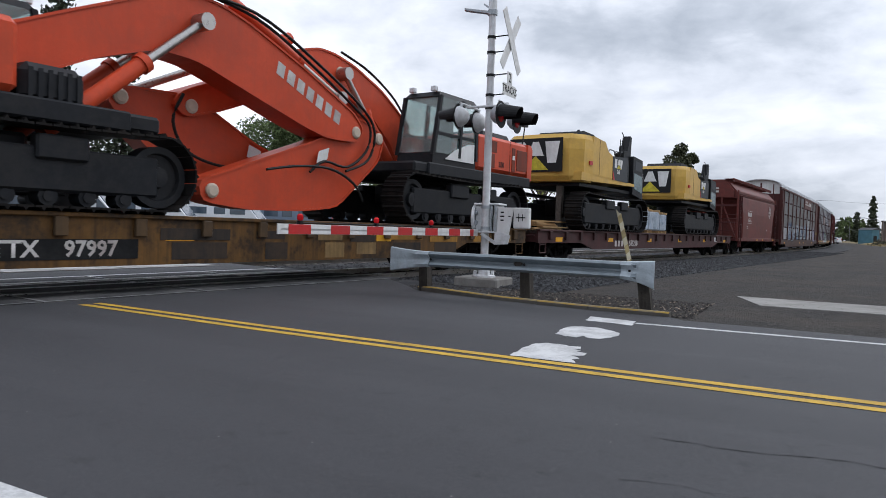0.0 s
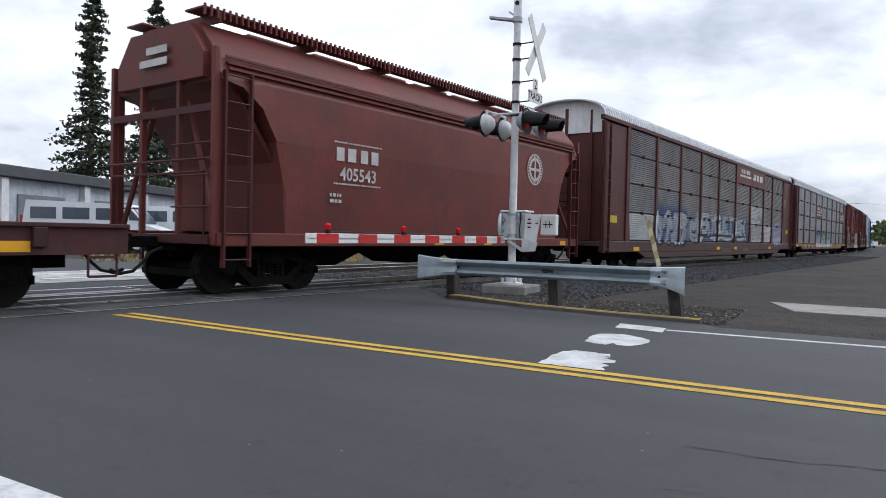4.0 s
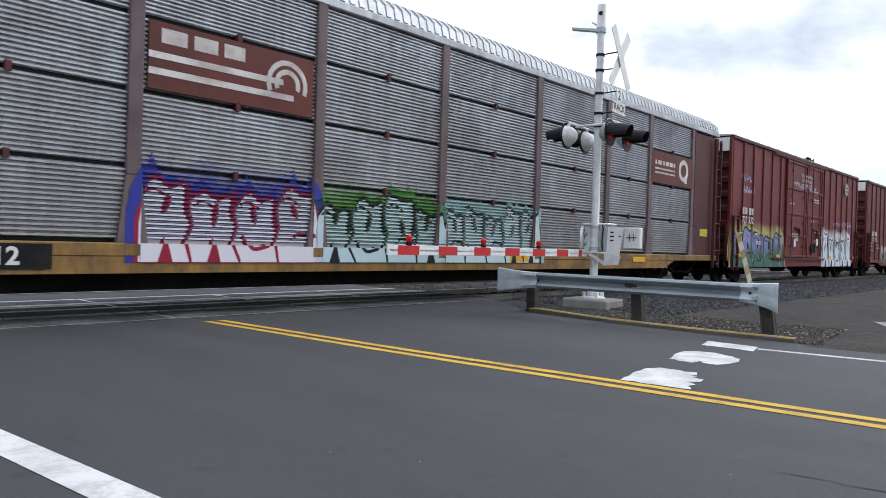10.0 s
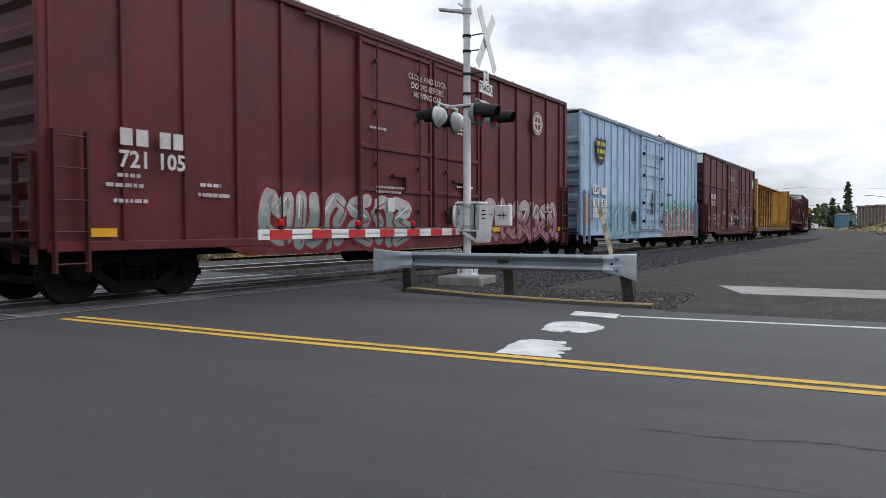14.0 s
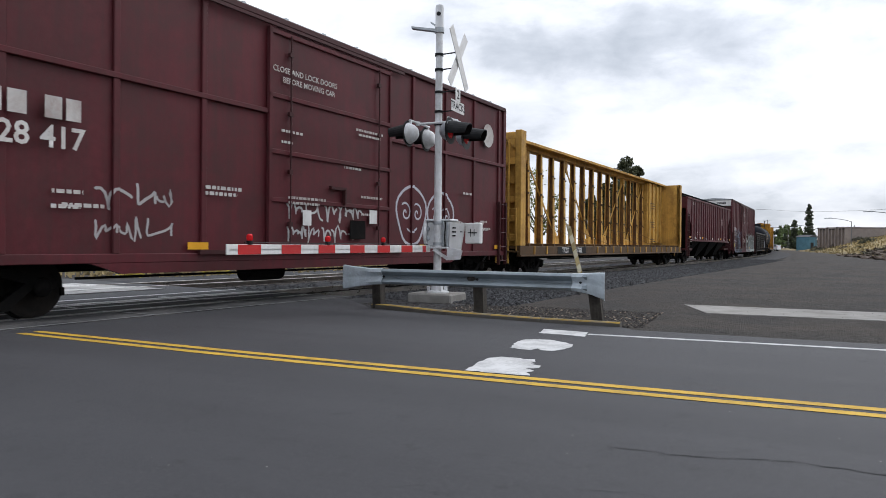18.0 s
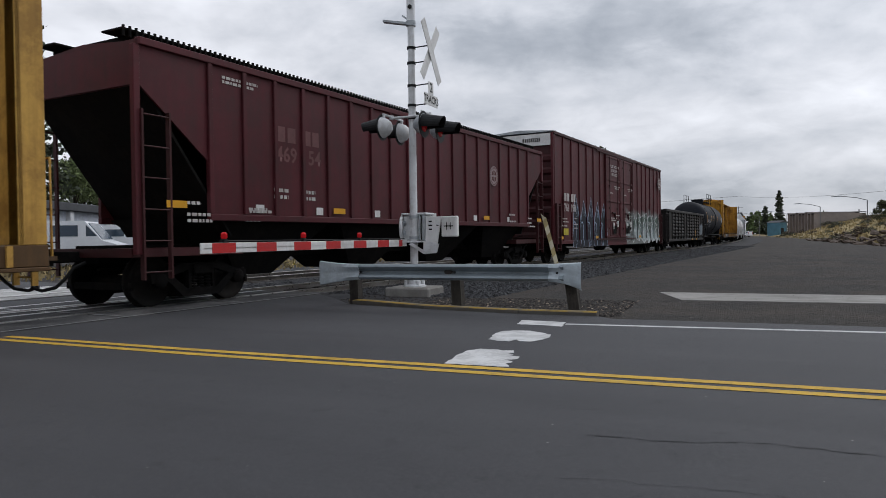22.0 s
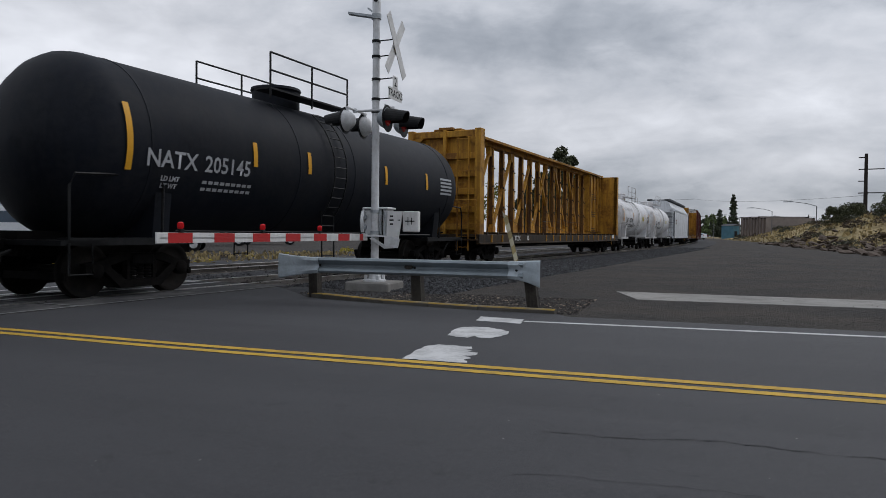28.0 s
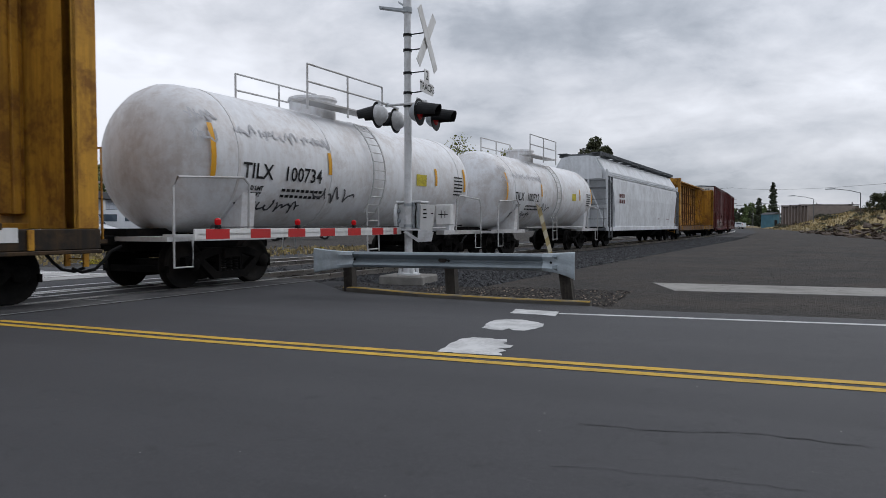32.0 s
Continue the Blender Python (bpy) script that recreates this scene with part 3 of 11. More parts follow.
def build_signal():
    sig = thing("crossing_signal", "silver railway crossing signal mast with crossbuck and flashing lights", "crossing signal", m=FACE)
    part("foundation", Mesh().box(-0.48, 0.48, -0.42, 0.42, -0.3, 0.13, 0.03), concrete, sig, "rough concrete foundation block")
    base = Mesh().lathe([(0.13, 0.24), (0.16, 0.24), (0.18, 0.13), (0.32, 0.115), (0.44, 0.13), (0.46, 0.15), (0.49, 0.15), (0.5, 0.08)], (0, 0, 0), (0, 0, 1), 16)
    for k in range(4):
        a = pi / 4 + k * pi / 2
        base.box(0.19 * cos(a) - 0.03, 0.19 * cos(a) + 0.03, 0.19 * sin(a) - 0.03, 0.19 * sin(a) + 0.03, 0.14, 0.26, 0.01)
    part("base_casting", base, silver, sig)
    part("pole", Mesh().lathe([(0.4, 0.082), (5.45, 0.07), (6.0, 0.068)], (0, 0, 0), (0, 0, 1), 18), silver, sig, "silver painted steel pole")
    cap = Mesh().lathe([(5.55, 0.082), (5.62, 0.085), (5.95, 0.085), (6.02, 0.08), (6.04, 0.0)], (0, 0, 0), (0, 0, 1), 18)
    part("cap", cap, silver, sig)
    part("cap_opening", Mesh().lathe([(0.0, 0.001), (0.002, 0.045), (0.006, 0.045), (0.008, 0.001)], (0.02, -0.083, 5.83), (0.2, -1, 0), 12), black_metal, sig)
    flood = Mesh()
    flood.hexa([(-0.62, -0.05, 5.62), (-0.05, -0.09, 5.48), (-0.05, -0.03, 5.46), (-0.62, 0.02, 5.60)], [(-0.62, -0.05, 5.66), (-0.05, -0.09, 5.53), (-0.05, -0.03, 5.51), (-0.62, 0.02, 5.64)])
    flood.hexa([(-0.25, 0.1, 5.72), (0.02, -0.02, 5.52), (0.05, 0.04, 5.50), (-0.22, 0.17, 5.70)], [(-0.25, 0.1, 5.76), (0.02, -0.02, 5.57), (0.05, 0.04, 5.55), (-0.22, 0.17, 5.74)])
    flood.lathe([(5.46, 0.1), (5.56, 0.1)], (0, 0, 0), (0, 0, 1), 14)
    part("top_bracket", flood, galv, sig)
    for z in (5.01, 4.70, 4.24, 3.84, 3.58):
        c = Mesh().lathe([(z - 0.025, 0.09), (z + 0.025, 0.09)], (0, 0, 0), (0, 0, 1), 14)
        c.tube([(0.05, -0.05, z), (0.14, -0.06, z - 0.01), (0.43, -0.02, z + 0.01)], 0.013, 6)
        part("clamp", c, black_metal, sig)
    for sign in (1, -1):
        b = Mesh().box(-0.006, 0.006, -0.108, 0.108, -0.69, 0.69, 0.003)
        ob = part("crossbuck_blade", b, white_sign, sig, "white reflective crossbuck blade")
        ob.matrix_basis = pose(0.46 + 0.014 * sign, -0.06, 4.86, 37 * sign, 0, 0)
    plate = part("tracks_plate", Mesh().box(0.432, 0.444, -0.36, 0.30, 3.79, 4.02, 0.004).box(0.432, 0.444, -0.15, 0.09, 4.024, 4.27, 0.004), white_sign, sig, "white plate counting two tracks")
    turn = Matrix(((0, 0, 1, 0.446), (1, 0, 0, -0.03), (0, 1, 0, 0), (0, 0, 0, 1)))
    part("legend", text_mesh("TRACKS", 0.2, black_ink, turn @ Matrix.Translation((0, 3.905, 0.0)), 0.004), None, plate)
    part("legend", text_mesh("2", 0.26, black_ink, turn @ Matrix.Translation((0, 4.145, 0.0)), 0.004), None, plate)
    arm = Mesh().tube([(-0.42, -0.1, 3.6), (0.42, -0.1, 3.6)], 0.025, 8)
    for x in (-0.42, 0.42):
        arm.tube([(x, -0.48, 3.62), (x, 0.42, 3.62)], 0.025, 8)
        arm.lathe([(0, 0.045), (0.08, 0.045)], (x, -0.1, 3.57), (0, 0, 1), 10)
    part("crossarm", arm, silver, sig)
    for x, way in ((-0.42, -1), (0.42, 1)):
        for y in (-0.45, 0.38):
            lamp_ob = Mesh().lathe([(-0.16, 0.03), (-0.15, 0.10), (-0.09, 0.16), (0.0, 0.20), (0.02, 0.215), (0.035, 0.215)], (x, y, 3.36), (way, 0, -0.06), 20)
            lamp_ob.tube([(x, y, 3.52), (x, y, 3.62)], 0.03, 8)
            unit = part("flasher_lamp", lamp_ob, silver if way < 0 else galv, sig, "round crossing flasher with a long black hood")
            hood = Mesh()
            ring = [(x + way * 0.036, y + 0.205 * cos(a), 3.36 + 0.205 * sin(a)) for a in np.linspace(-0.35, pi + 0.35, 15)]
            far = [(x + way * (0.42 + 0.06 * sin(a)), y + 0.15 * cos(a), 3.335 + 0.15 * sin(a)) for a in np.linspace(-0.35, pi + 0.35, 15)]
            inner = [(px, y + (py - y) * 0.94, 3.36 + (pz - 3.36) * 0.94) for px, py, pz in ring]
            inner_far = [(px, y + (py - y) * 0.93, 3.335 + (pz - 3.335) * 0.93) for px, py, pz in far]
            loops = [ring, far, inner_far, inner]
            hood.face_set([p for q in loops for p in q], [(a * 15 + k, a * 15 + k + 1, (a + 1) % 4 * 15 + k + 1, (a + 1) % 4 * 15 + k) for a in range(4) for k in range(14)])
            hood.face_set([p[0] for p in loops] + [p[14] for p in loops], [(0, 1, 2, 3), (7, 6, 5, 4)])
            part("hood", hood, black_metal, unit)
            part("backplate", Mesh().lathe([(0.036, 0.265), (0.042, 0.265)], (x, y, 3.36), (way, 0, 0), 22), black_metal, unit)
            part("lens", Mesh().lathe([(0.043, 0.15), (0.055, 0.12), (0.062, 0.0)], (x, y, 3.36), (way, 0, 0), 18), red_lens, unit, "red signal lens")
    return sig


def build_gate():
    gate = thing("crossing_gate", "lowered red and white striped crossing gate with a white drive housing", "crossing gate", m=FACE)
    part("drive_housing", Mesh().box(-0.27, 0.26, 0.03, 0.42, 1.07, 1.60, 0.035), silver, gate, "dull silver gate drive housing")
    part("lid", Mesh().box(-0.29, 0.28, 0.0, 0.44, 1.602, 1.645, 0.012), silver, gate)
    part("side_drum", Mesh().lathe([(0.0, 0.26), (0.05, 0.27), (0.07, 0.24), (0.075, 0.05)], (-0.27, 0.12, 1.34), (-1, -0.25, 0), 18), silver, gate)
    part("drum_recess", Mesh().box(-0.335, -0.26, -0.012, 0.028, 1.18, 1.52, 0.015), black_metal, gate, "dark opening in the drive")
    for z in (1.44, 1.24):
        part("pivot", Mesh().lathe([(0, 0.055), (0.05, 0.055), (0.06, 0.03), (0.1, 0.03)], (-0.23, 0.02, z), (-0.3, -1, 0), 12), galv, gate)
    for z in (1.13, 1.56):
        part("clamp_band", Mesh().lathe([(z - 0.03, 0.098), (z + 0.03, 0.098)], (0, 0, 0), (0, 0, 1), 14), galv, gate)
    for x, r in ((0.125, 0.016), (0.165, 0.012), (0.215, 0.02)):
        part("conduit", Mesh().tube(eased([(x, 0.01, 1.08), (x, -0.01, 1.3), (x + 0.01, 0.0, 1.5), (x - 0.02, 0.03, 1.6)]), r, 8), black_metal if r < 0.015 else galv, gate)
    part("base_shelf", Mesh().box(-0.42, 0.27, -0.14, 0.44, 1.035, 1.066, 0.006), silver, gate)
    part("bracket", Mesh().hexa([(-0.06, -0.13, 1.0), (0.0, -0.13, 1.035), (0.0, -0.1, 1.035), (-0.06, -0.1, 1.0)], [(0.27, -0.13, 0.80), (0.33, -0.13, 0.835), (0.33, -0.1, 0.835), (0.27, -0.1, 0.80)]), silver, gate)
    part("gusset", Mesh().prism([(0.26, 0.80), (0.55, 0.82), (0.60, 1.0), (0.40, 1.05), (0.27, 1.05)], "y", -0.13, -0.09), silver, gate)
    plate = Mesh().hexa([(0.24, 0.02, 0.88), (0.50, 0.02, 0.98), (0.50, 0.06, 0.98), (0.24, 0.06, 0.88)], [(0.27, 0.02, 1.56), (0.60, 0.02, 1.56), (0.60, 0.06, 1.56), (0.27, 0.06, 1.56)])
    part("support_arm", plate, white_sign, gate, "white counterweight support plate")
    part("counterweight", Mesh().box(0.62, 0.95, -0.03, 0.12, 1.14, 1.56, 0.02), white_sign, gate, "white painted counterweight")
    for x, z, w, h in ((0.36, 1.46, 0.07, 0.03), (0.36, 1.38, 0.09, 0.03), (0.36, 1.30, 0.07, 0.03), (0.52, 1.38, 0.05, 0.02), (0.78, 1.36, 0.2, 0.02), (0.74, 1.36, 0.015, 0.16), (0.82, 1.36, 0.015, 0.14)):
        y = 0.018 if x < 0.6 else -0.034
        part("stencil_mark", Mesh().box(x - w / 2, x + w / 2, y - 0.002, y, z - h / 2, z + h / 2), black_ink, gate)
    # striped arm, reaching over the lane towards the centre line
    x, z0, z1, tip = -0.12, 0.962, 1.098, -6.16
    arm = part("gate_arm", Mesh().box(x - 0.012, x + 0.012, tip, -0.12, z0, z1, 0.004).box(x - 0.03, x + 0.012, tip + 0.05, -0.12, z0 + 0.05, z0 + 0.08, 0.004), white_sign, gate, "white gate arm with red stripes")
    a = tip + 0.205
    while a < -0.3:
        part("red_stripe", Mesh().box(x - 0.015, x + 0.015, a, min(a + 0.46, -0.33), z0 + 0.003, z1 - 0.003), red_sheet, arm)
        a += 0.912
    wire = Mesh().tube([(x, y, z1 + 0.022) for y in np.arange(tip + 0.35, 0.0, 0.4)], 0.007, 5)
    part("lamp_cable", wire, black_metal, arm)
    for d in (5.71, 3.86, 2.08):
        l = Mesh().box(x - 0.03, x + 0.03, -d - 0.04, -d + 0.04, z1, z1 + 0.05, 0.008)
        lamp_part = part("gate_lamp", l, black_metal, arm)
        part("lens", Mesh().lathe([(z1 + 0.05, 0.03), (z1 + 0.07, 0.044), (z1 + 0.12, 0.042), (z1 + 0.14, 0.02)], (x, -d, 0), (0, 0, 1), 14), red_lamp, lamp_part, "glowing red gate lamp")


def build_guardrail():
    rail = thing("guardrail", "dented galvanised steel guardrail on weathered timber posts", "guardrail")
    wave = [(0.02, 0.125), (0.06, 0.115), (0.085, 0.085), (0.06, 0.05), (0.0, 0.012), (0.0, -0.012), (0.06, -0.05), (0.085, -0.085), (0.06, -0.115), (0.02, -0.125)]
    back = [(u - 0.008, w) for u, w in reversed(wave)]
    pts = [road(e, 9.98 + 0.04 * sin((e + 6.5) * 0.7), 0.595) for e in np.linspace(-5.75, -2.2, 12)]
    part("beam", sweep([(-u, w) for u, w in wave] + [(-u, w) for u, w in back], pts), surface("blue_grey_galvanised_beam", (0.27, 0.315, 0.345), 0.45, 0.3, dark=0.75, dirt=(0.13, 0.15, 0.16), dirt_amount=0.5, streak=0.2, grain=10.0, gloss=0.4), rail, "W-shaped galvanised steel beam")
    for e0, e1, spread in ((-5.52, -6.27, 0.205), (-2.42, -1.96, 0.20)):
        shoe = Mesh()
        rows = []
        for i in range(8):
            u = i / 7
            z = 0.595 - 0.004 * i if e0 < -5 else 0.595 - 0.05 * u * u
            hgt = 0.128 + (spread - 0.128) * u ** 1.6
            bow = 0.09 - 0.05 * u + 0.012 * sin(u * 9)
            ring = [(0.0, hgt), (bow * 0.75, hgt * 0.94), (bow, hgt * 0.6), (bow * (0.25 + 0.6 * u), 0.12 * hgt), (bow * (0.25 + 0.6 * u), -0.12 * hgt), (bow, -hgt * 0.6), (bow * 0.75, -hgt * 0.94), (0.0, -hgt)]
            front = [road(e0 + (e1 - e0) * u, 9.972 - d + 0.02 * u, z + w) for d, w in ring]
            rear = [road(e0 + (e1 - e0) * u, 9.978 - d * 0.86 + 0.02 * u, z + w * 0.97) for d, w in reversed(ring)]
            rows.append(front + rear)
        k = len(rows[0])
        vs = [p for r in rows for p in r]
        shoe.face_set(vs, [(i * k + j, i * k + (j + 1) % k, (i + 1) * k + (j + 1) % k, (i + 1) * k + j) for i in range(7) for j in range(k)], True)
        shoe.face_set(vs, [tuple(range(k - 1, -1, -1)), tuple(range(len(vs) - k, len(vs)))])
        part("end_shoe", shoe, shoe_mat, rail, "crumpled flared end shoe")
    for e, n, lean in ((-6.0, 10.72, 0.03), (-3.98, 10.42, 0.05), (-2.05, 10.2, 0.12)):
        c = road(e, n)
        m = Mesh().hexa([(-0.08, -0.09, -0.3), (0.08, -0.09, -0.3), (0.08, 0.09, -0.3), (-0.08, 0.09, -0.3)], [(-0.08 - lean, -0.09, 0.62), (0.08 - lean, -0.085, 0.62), (0.075 - lean, 0.09, 0.63), (-0.08 - lean, 0.09, 0.61)])
        ob = part("post", m, old_wood, rail, "split grey timber post")
        ob.matrix_basis = Matrix.Translation(c) @ pose(0, 0, 0, 0, 0, math.degrees(ROAD_YAW))
    for e, n in ((-5.98, 10.72), (-4.0, 10.42), (-2.14, 10.2)):
        a, b = road(e, 9.99, 0.6), road(e, n - 0.08, 0.6)
        part("block", Mesh().tube([a, b], 0.075, 4), old_wood, rail, "timber offset block")
    for e in (-5.5, -3.88, -2.3):
        p = road(e, 9.955, 0.595)
        part("bolt", Mesh().lathe([(0, 0.02), (0.012, 0.02), (0.018, 0.008)], p, (-N.x, -N.y, 0), 10), black_metal, rail)


def build_kerb():
    kerb = thing("kerb", "worn concrete kerb with faded yellow paint on its top edge", "kerb", kind="structure")
    es = [(-1.72, 9.83, 0.06), (-2.87, 9.88, 0.06), (-3.7, 10.02, 0.06), (-4.5, 10.18, 0.06), (-5.3, 10.38, 0.075), (-5.8, 10.52, 0.085), (-6.15, 10.66, 0.07)]
    pts = [road(e, n, h - 0.10) for e, n, h in es]
    faded = surface("faded_yellow_kerb_paint", (0.42, 0.28, 0.06), 0.8, dark=0.6, dirt=(0.16, 0.15, 0.13), dirt_amount=0.75, grain=14.0, big=2.5)
    for i in range(len(pts) - 1):
        a, b = pts[i], pts[i + 1]
        seg = [a + (b - a) * 0.005, b - (b - a) * 0.005]
        piece = part("kerb_stone", sweep([(-0.02, -0.1), (-0.01, 0.085), (-0.03, 0.10), (-0.16, 0.10), (-0.18, -0.1)], seg), kerb_mat, kerb)
        part("paint", sweep([(-0.012, 0.075), (-0.012, 0.088), (-0.03, 0.104), (-0.085, 0.104), (-0.085, 0.1015), (-0.032, 0.1015), (-0.016, 0.088)], seg), faded, piece, "faded yellow paint")
    stick = thing("marker_post", "cream and yellow striped marker post fixed behind the guardrail", "marker post")
    bot, top = road(-2.28, 10.06, 0.50), road(-2.54, 10.10, 1.456)
    d = (top - bot)
    for i in range(9):
        a, b = bot + d * (i / 9), bot + d * ((i + 1) / 9)
        m = Mesh().hexa([(a.x - 0.024, a.y - 0.012, a.z), (a.x + 0.024, a.y - 0.012, a.z + 0.05), (a.x + 0.024, a.y + 0.012, a.z + 0.05), (a.x - 0.024, a.y + 0.012, a.z)], [(b.x - 0.024, b.y - 0.012, b.z), (b.x + 0.024, b.y - 0.012, b.z + (0.05 if i < 8 else -0.05)), (b.x + 0.024, b.y + 0.012, b.z + (0.05 if i < 8 else -0.05)), (b.x - 0.024, b.y + 0.012, b.z)])
        part("band", m, stick_dark if i % 2 else stick_mat, stick)


build_signal()
build_gate()
build_guardrail()
build_kerb()

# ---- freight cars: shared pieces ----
# sooty iron and wheel steel, darkened further to hold the shade beneath the cars
iron = surface("soot_and_shade_iron", (0.006, 0.0058, 0.0058), 0.85, 0.0, dark=0.6, dirt=(0.018, 0.015, 0.013), dirt_amount=0.45, gloss=0.08, grain=10.0, bump=0.4)
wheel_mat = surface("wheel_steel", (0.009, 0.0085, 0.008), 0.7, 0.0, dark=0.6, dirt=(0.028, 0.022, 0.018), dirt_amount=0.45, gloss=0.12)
tread_mat = surface("bright_tread", (0.42, 0.40, 0.38), 0.3, 0.9, dark=0.8)
rubber = surface("black_rubber", (0.014, 0.014, 0.014), 0.6)
reflector = surface("amber_reflector", (0.72, 0.36, 0.02), 0.45, dark=0.85)
yellow_tag = surface("yellow_label", (0.60, 0.50, 0.04), 0.5, dark=0.7, dirt=(0.2, 0.16, 0.03), dirt_amount=0.5, grain=20.0, big=3.0)
CARS, AXLES = [], []
WHEEL_R = 0.44


def make_wheelset():
    m = Mesh()
    for s in (-1, 1):
        prof = [(0.66, 0.06), (0.675, 0.12), (0.69, 0.20), (0.675, 0.33), (0.665, 0.36), (0.66, 0.465), (0.685, 0.47), (0.705, 0.445), (0.80, 0.44), (0.805, 0.42), (0.79, 0.36), (0.77, 0.34), (0.745, 0.22), (0.79, 0.13), (0.80, 0.09), (0.82, 0.08)]
        m.lathe(prof, (0, 0, 0), (0, s, 0), 28)
    m.lathe([(-1.0, 0.075), (-0.8, 0.085), (0.8, 0.085), (1.0, 0.075)], (0, 0, 0), (0, 1, 0), 12)
    return m.data("wheelset", wheel_mat)


def make_truck():
    m = Mesh()
    for s in (-1, 1):
        y0, y1 = sorted((s * 0.93, s * 1.06))
        top = [(-1.08, 0.40), (-1.10, 0.56), (-0.80, 0.60), (-0.45, 0.72), (0.45, 0.72), (0.80, 0.60), (1.10, 0.56), (1.08, 0.40), (0.78, 0.40), (0.70, 0.50), (0.34, 0.60), (-0.34, 0.60), (-0.70, 0.50), (-0.78, 0.40)]
        m.prism(top, "y", y0, y1)
        m.prism([(-0.78, 0.46), (-0.66, 0.52), (-0.34, 0.28), (0.34, 0.28), (0.66, 0.52), (0.78, 0.46), (0.42, 0.14), (-0.42, 0.14)], "y", y0, y1)
        for x in (-0.30, 0.24):
            m.prism([(x, 0.26), (x + 0.06, 0.26), (x + 0.06, 0.62), (x, 0.62)], "y", y0, y1)
        for x in (-0.16, 0.0, 0.16):
            for k in range(6):
                m.lathe([(0.29 + k * 0.05, 0.07), (0.315 + k * 0.05, 0.075), (0.33 + k * 0.05, 0.05)], (x, s * 1.0, 0), (0, 0, 1), 9)
        for x in (-0.89, 0.89):
            m.lathe([(0.94, 0.13), (1.07, 0.13), (1.11, 0.09), (1.12, 0.0)], (x, 0, 0.44), (0, s, 0), 14)
    m.box(-0.22, 0.22, -1.12, 1.12, 0.52, 0.70, 0.02)
    m.box(-1.35, 1.35, -0.10, -0.03, 0.62, 0.66)
    for x in (-1.32, -0.42, 0.38, 1.28):
        m.box(x, x + 0.05, -0.85, 0.85, 0.30, 0.42)
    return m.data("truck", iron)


WHEELSET, TRUCK = make_wheelset(), make_truck()


def make_coupler():
    m = Mesh()
    m.box(0.0, 0.62, -0.09, 0.09, 0.78, 0.96, 0.02)
    m.prism([(0.60, -0.14), (0.60, 0.14), (0.72, 0.20), (0.80, 0.19), (0.78, 0.10), (0.70, 0.05), (0.70, -0.03), (0.82, -0.10), (0.84, -0.17), (0.72, -0.21)], "z", 0.74, 1.00)
    m.tube([(0.42, -0.55, 1.14), (0.45, -0.30, 1.10), (0.50, -0.12, 1.05)], 0.018, 6)
    return m.data("coupler", iron)


def make_hose():
    return Mesh().tube([(0.15, 0.30, 0.78), (0.35, 0.30, 0.70), (0.5, 0.28, 0.52), (0.62, 0.24, 0.40), (0.78, 0.14, 0.36), (0.86, 0.0, 0.42)], 0.028, 7).data("air_hose", rubber)


COUPLER, HOSE = make_coupler(), make_hose()


def undercarriage(car, half, truck_in, floor=0.86):
    """Trucks, wheels, couplers and hoses; the trucks' centres lie truck_in from the ends."""
    for s in (-1, 1):
        c = s * (half - truck_in)
        tr = part("truck", TRUCK, None, car, "cast iron truck with soot and shade in its colour")
        tr.matrix_basis = pose(c, 0, 0)
        for d in (-0.89, 0.89):
            ws = part("wheelset", WHEELSET, None, tr)
            ws.matrix_basis = pose(d, 0, WHEEL_R)
            AXLES.append((ws, d, len(CARS)))
        cp = part("coupler", COUPLER, None, car)
        cp.matrix_basis = pose(s * (half - 0.12), 0, 0, 0, 0, 0 if s > 0 else 180)
        ho = part("air_hose", HOSE, None, car)
        ho.matrix_basis = pose(s * (half - 0.1), 0, 0, 0, 0, 0 if s > 0 else 180)


def join(car, s0, s1, truck_in):
    half = (s1 - s0) / 2
    undercarriage(car, half, truck_in)
    CARS.append((car, (s0 + s1) / 2, half - truck_in))


def ladder(x0, x1, y, z0, z1, rungs, depth=0.09, out=-1):
    """Grab ladder on a side wall at y; out is the way that it stands off."""
    m = Mesh()
    for x in (x0, x1):
        m.box(x - 0.018, x + 0.018, min(y, y + out * depth), max(y, y + out * depth), z0, z1)
    for k in range(rungs):
        z = z0 + 0.12 + (z1 - z0 - 0.2) * k / max(1, rungs - 1)
        m.tube([(x0, y + out * depth * 0.8, z), (x1, y + out * depth * 0.8, z)], 0.013, 6)
    return m


def end_ladder(x, out, y0, y1, z0, z1, rungs):
    m = Mesh()
    for y in (y0, y1):
        m.box(min(x, x + out * 0.09), max(x, x + out * 0.09), y - 0.018, y + 0.018, z0, z1)
    for k in range(rungs):
        z = z0 + 0.12 + (z1 - z0 - 0.2) * k / max(1, rungs - 1)
        m.tube([(x + out * 0.075, y0, z), (x + out * 0.075, y1, z)], 0.013, 6)
    return m


def letters(car, words, x, z, size, y, mat, bold=0.0, align="CENTER", label=""):
    """Lettering on the near side wall."""
    me = text_mesh(words, size, mat, Matrix(((1, 0, 0, x), (0, 0, -1, y), (0, 1, 0, z), (0, 0, 0, 1))), bold, align)
    return part("lettering", me, None, car, label)


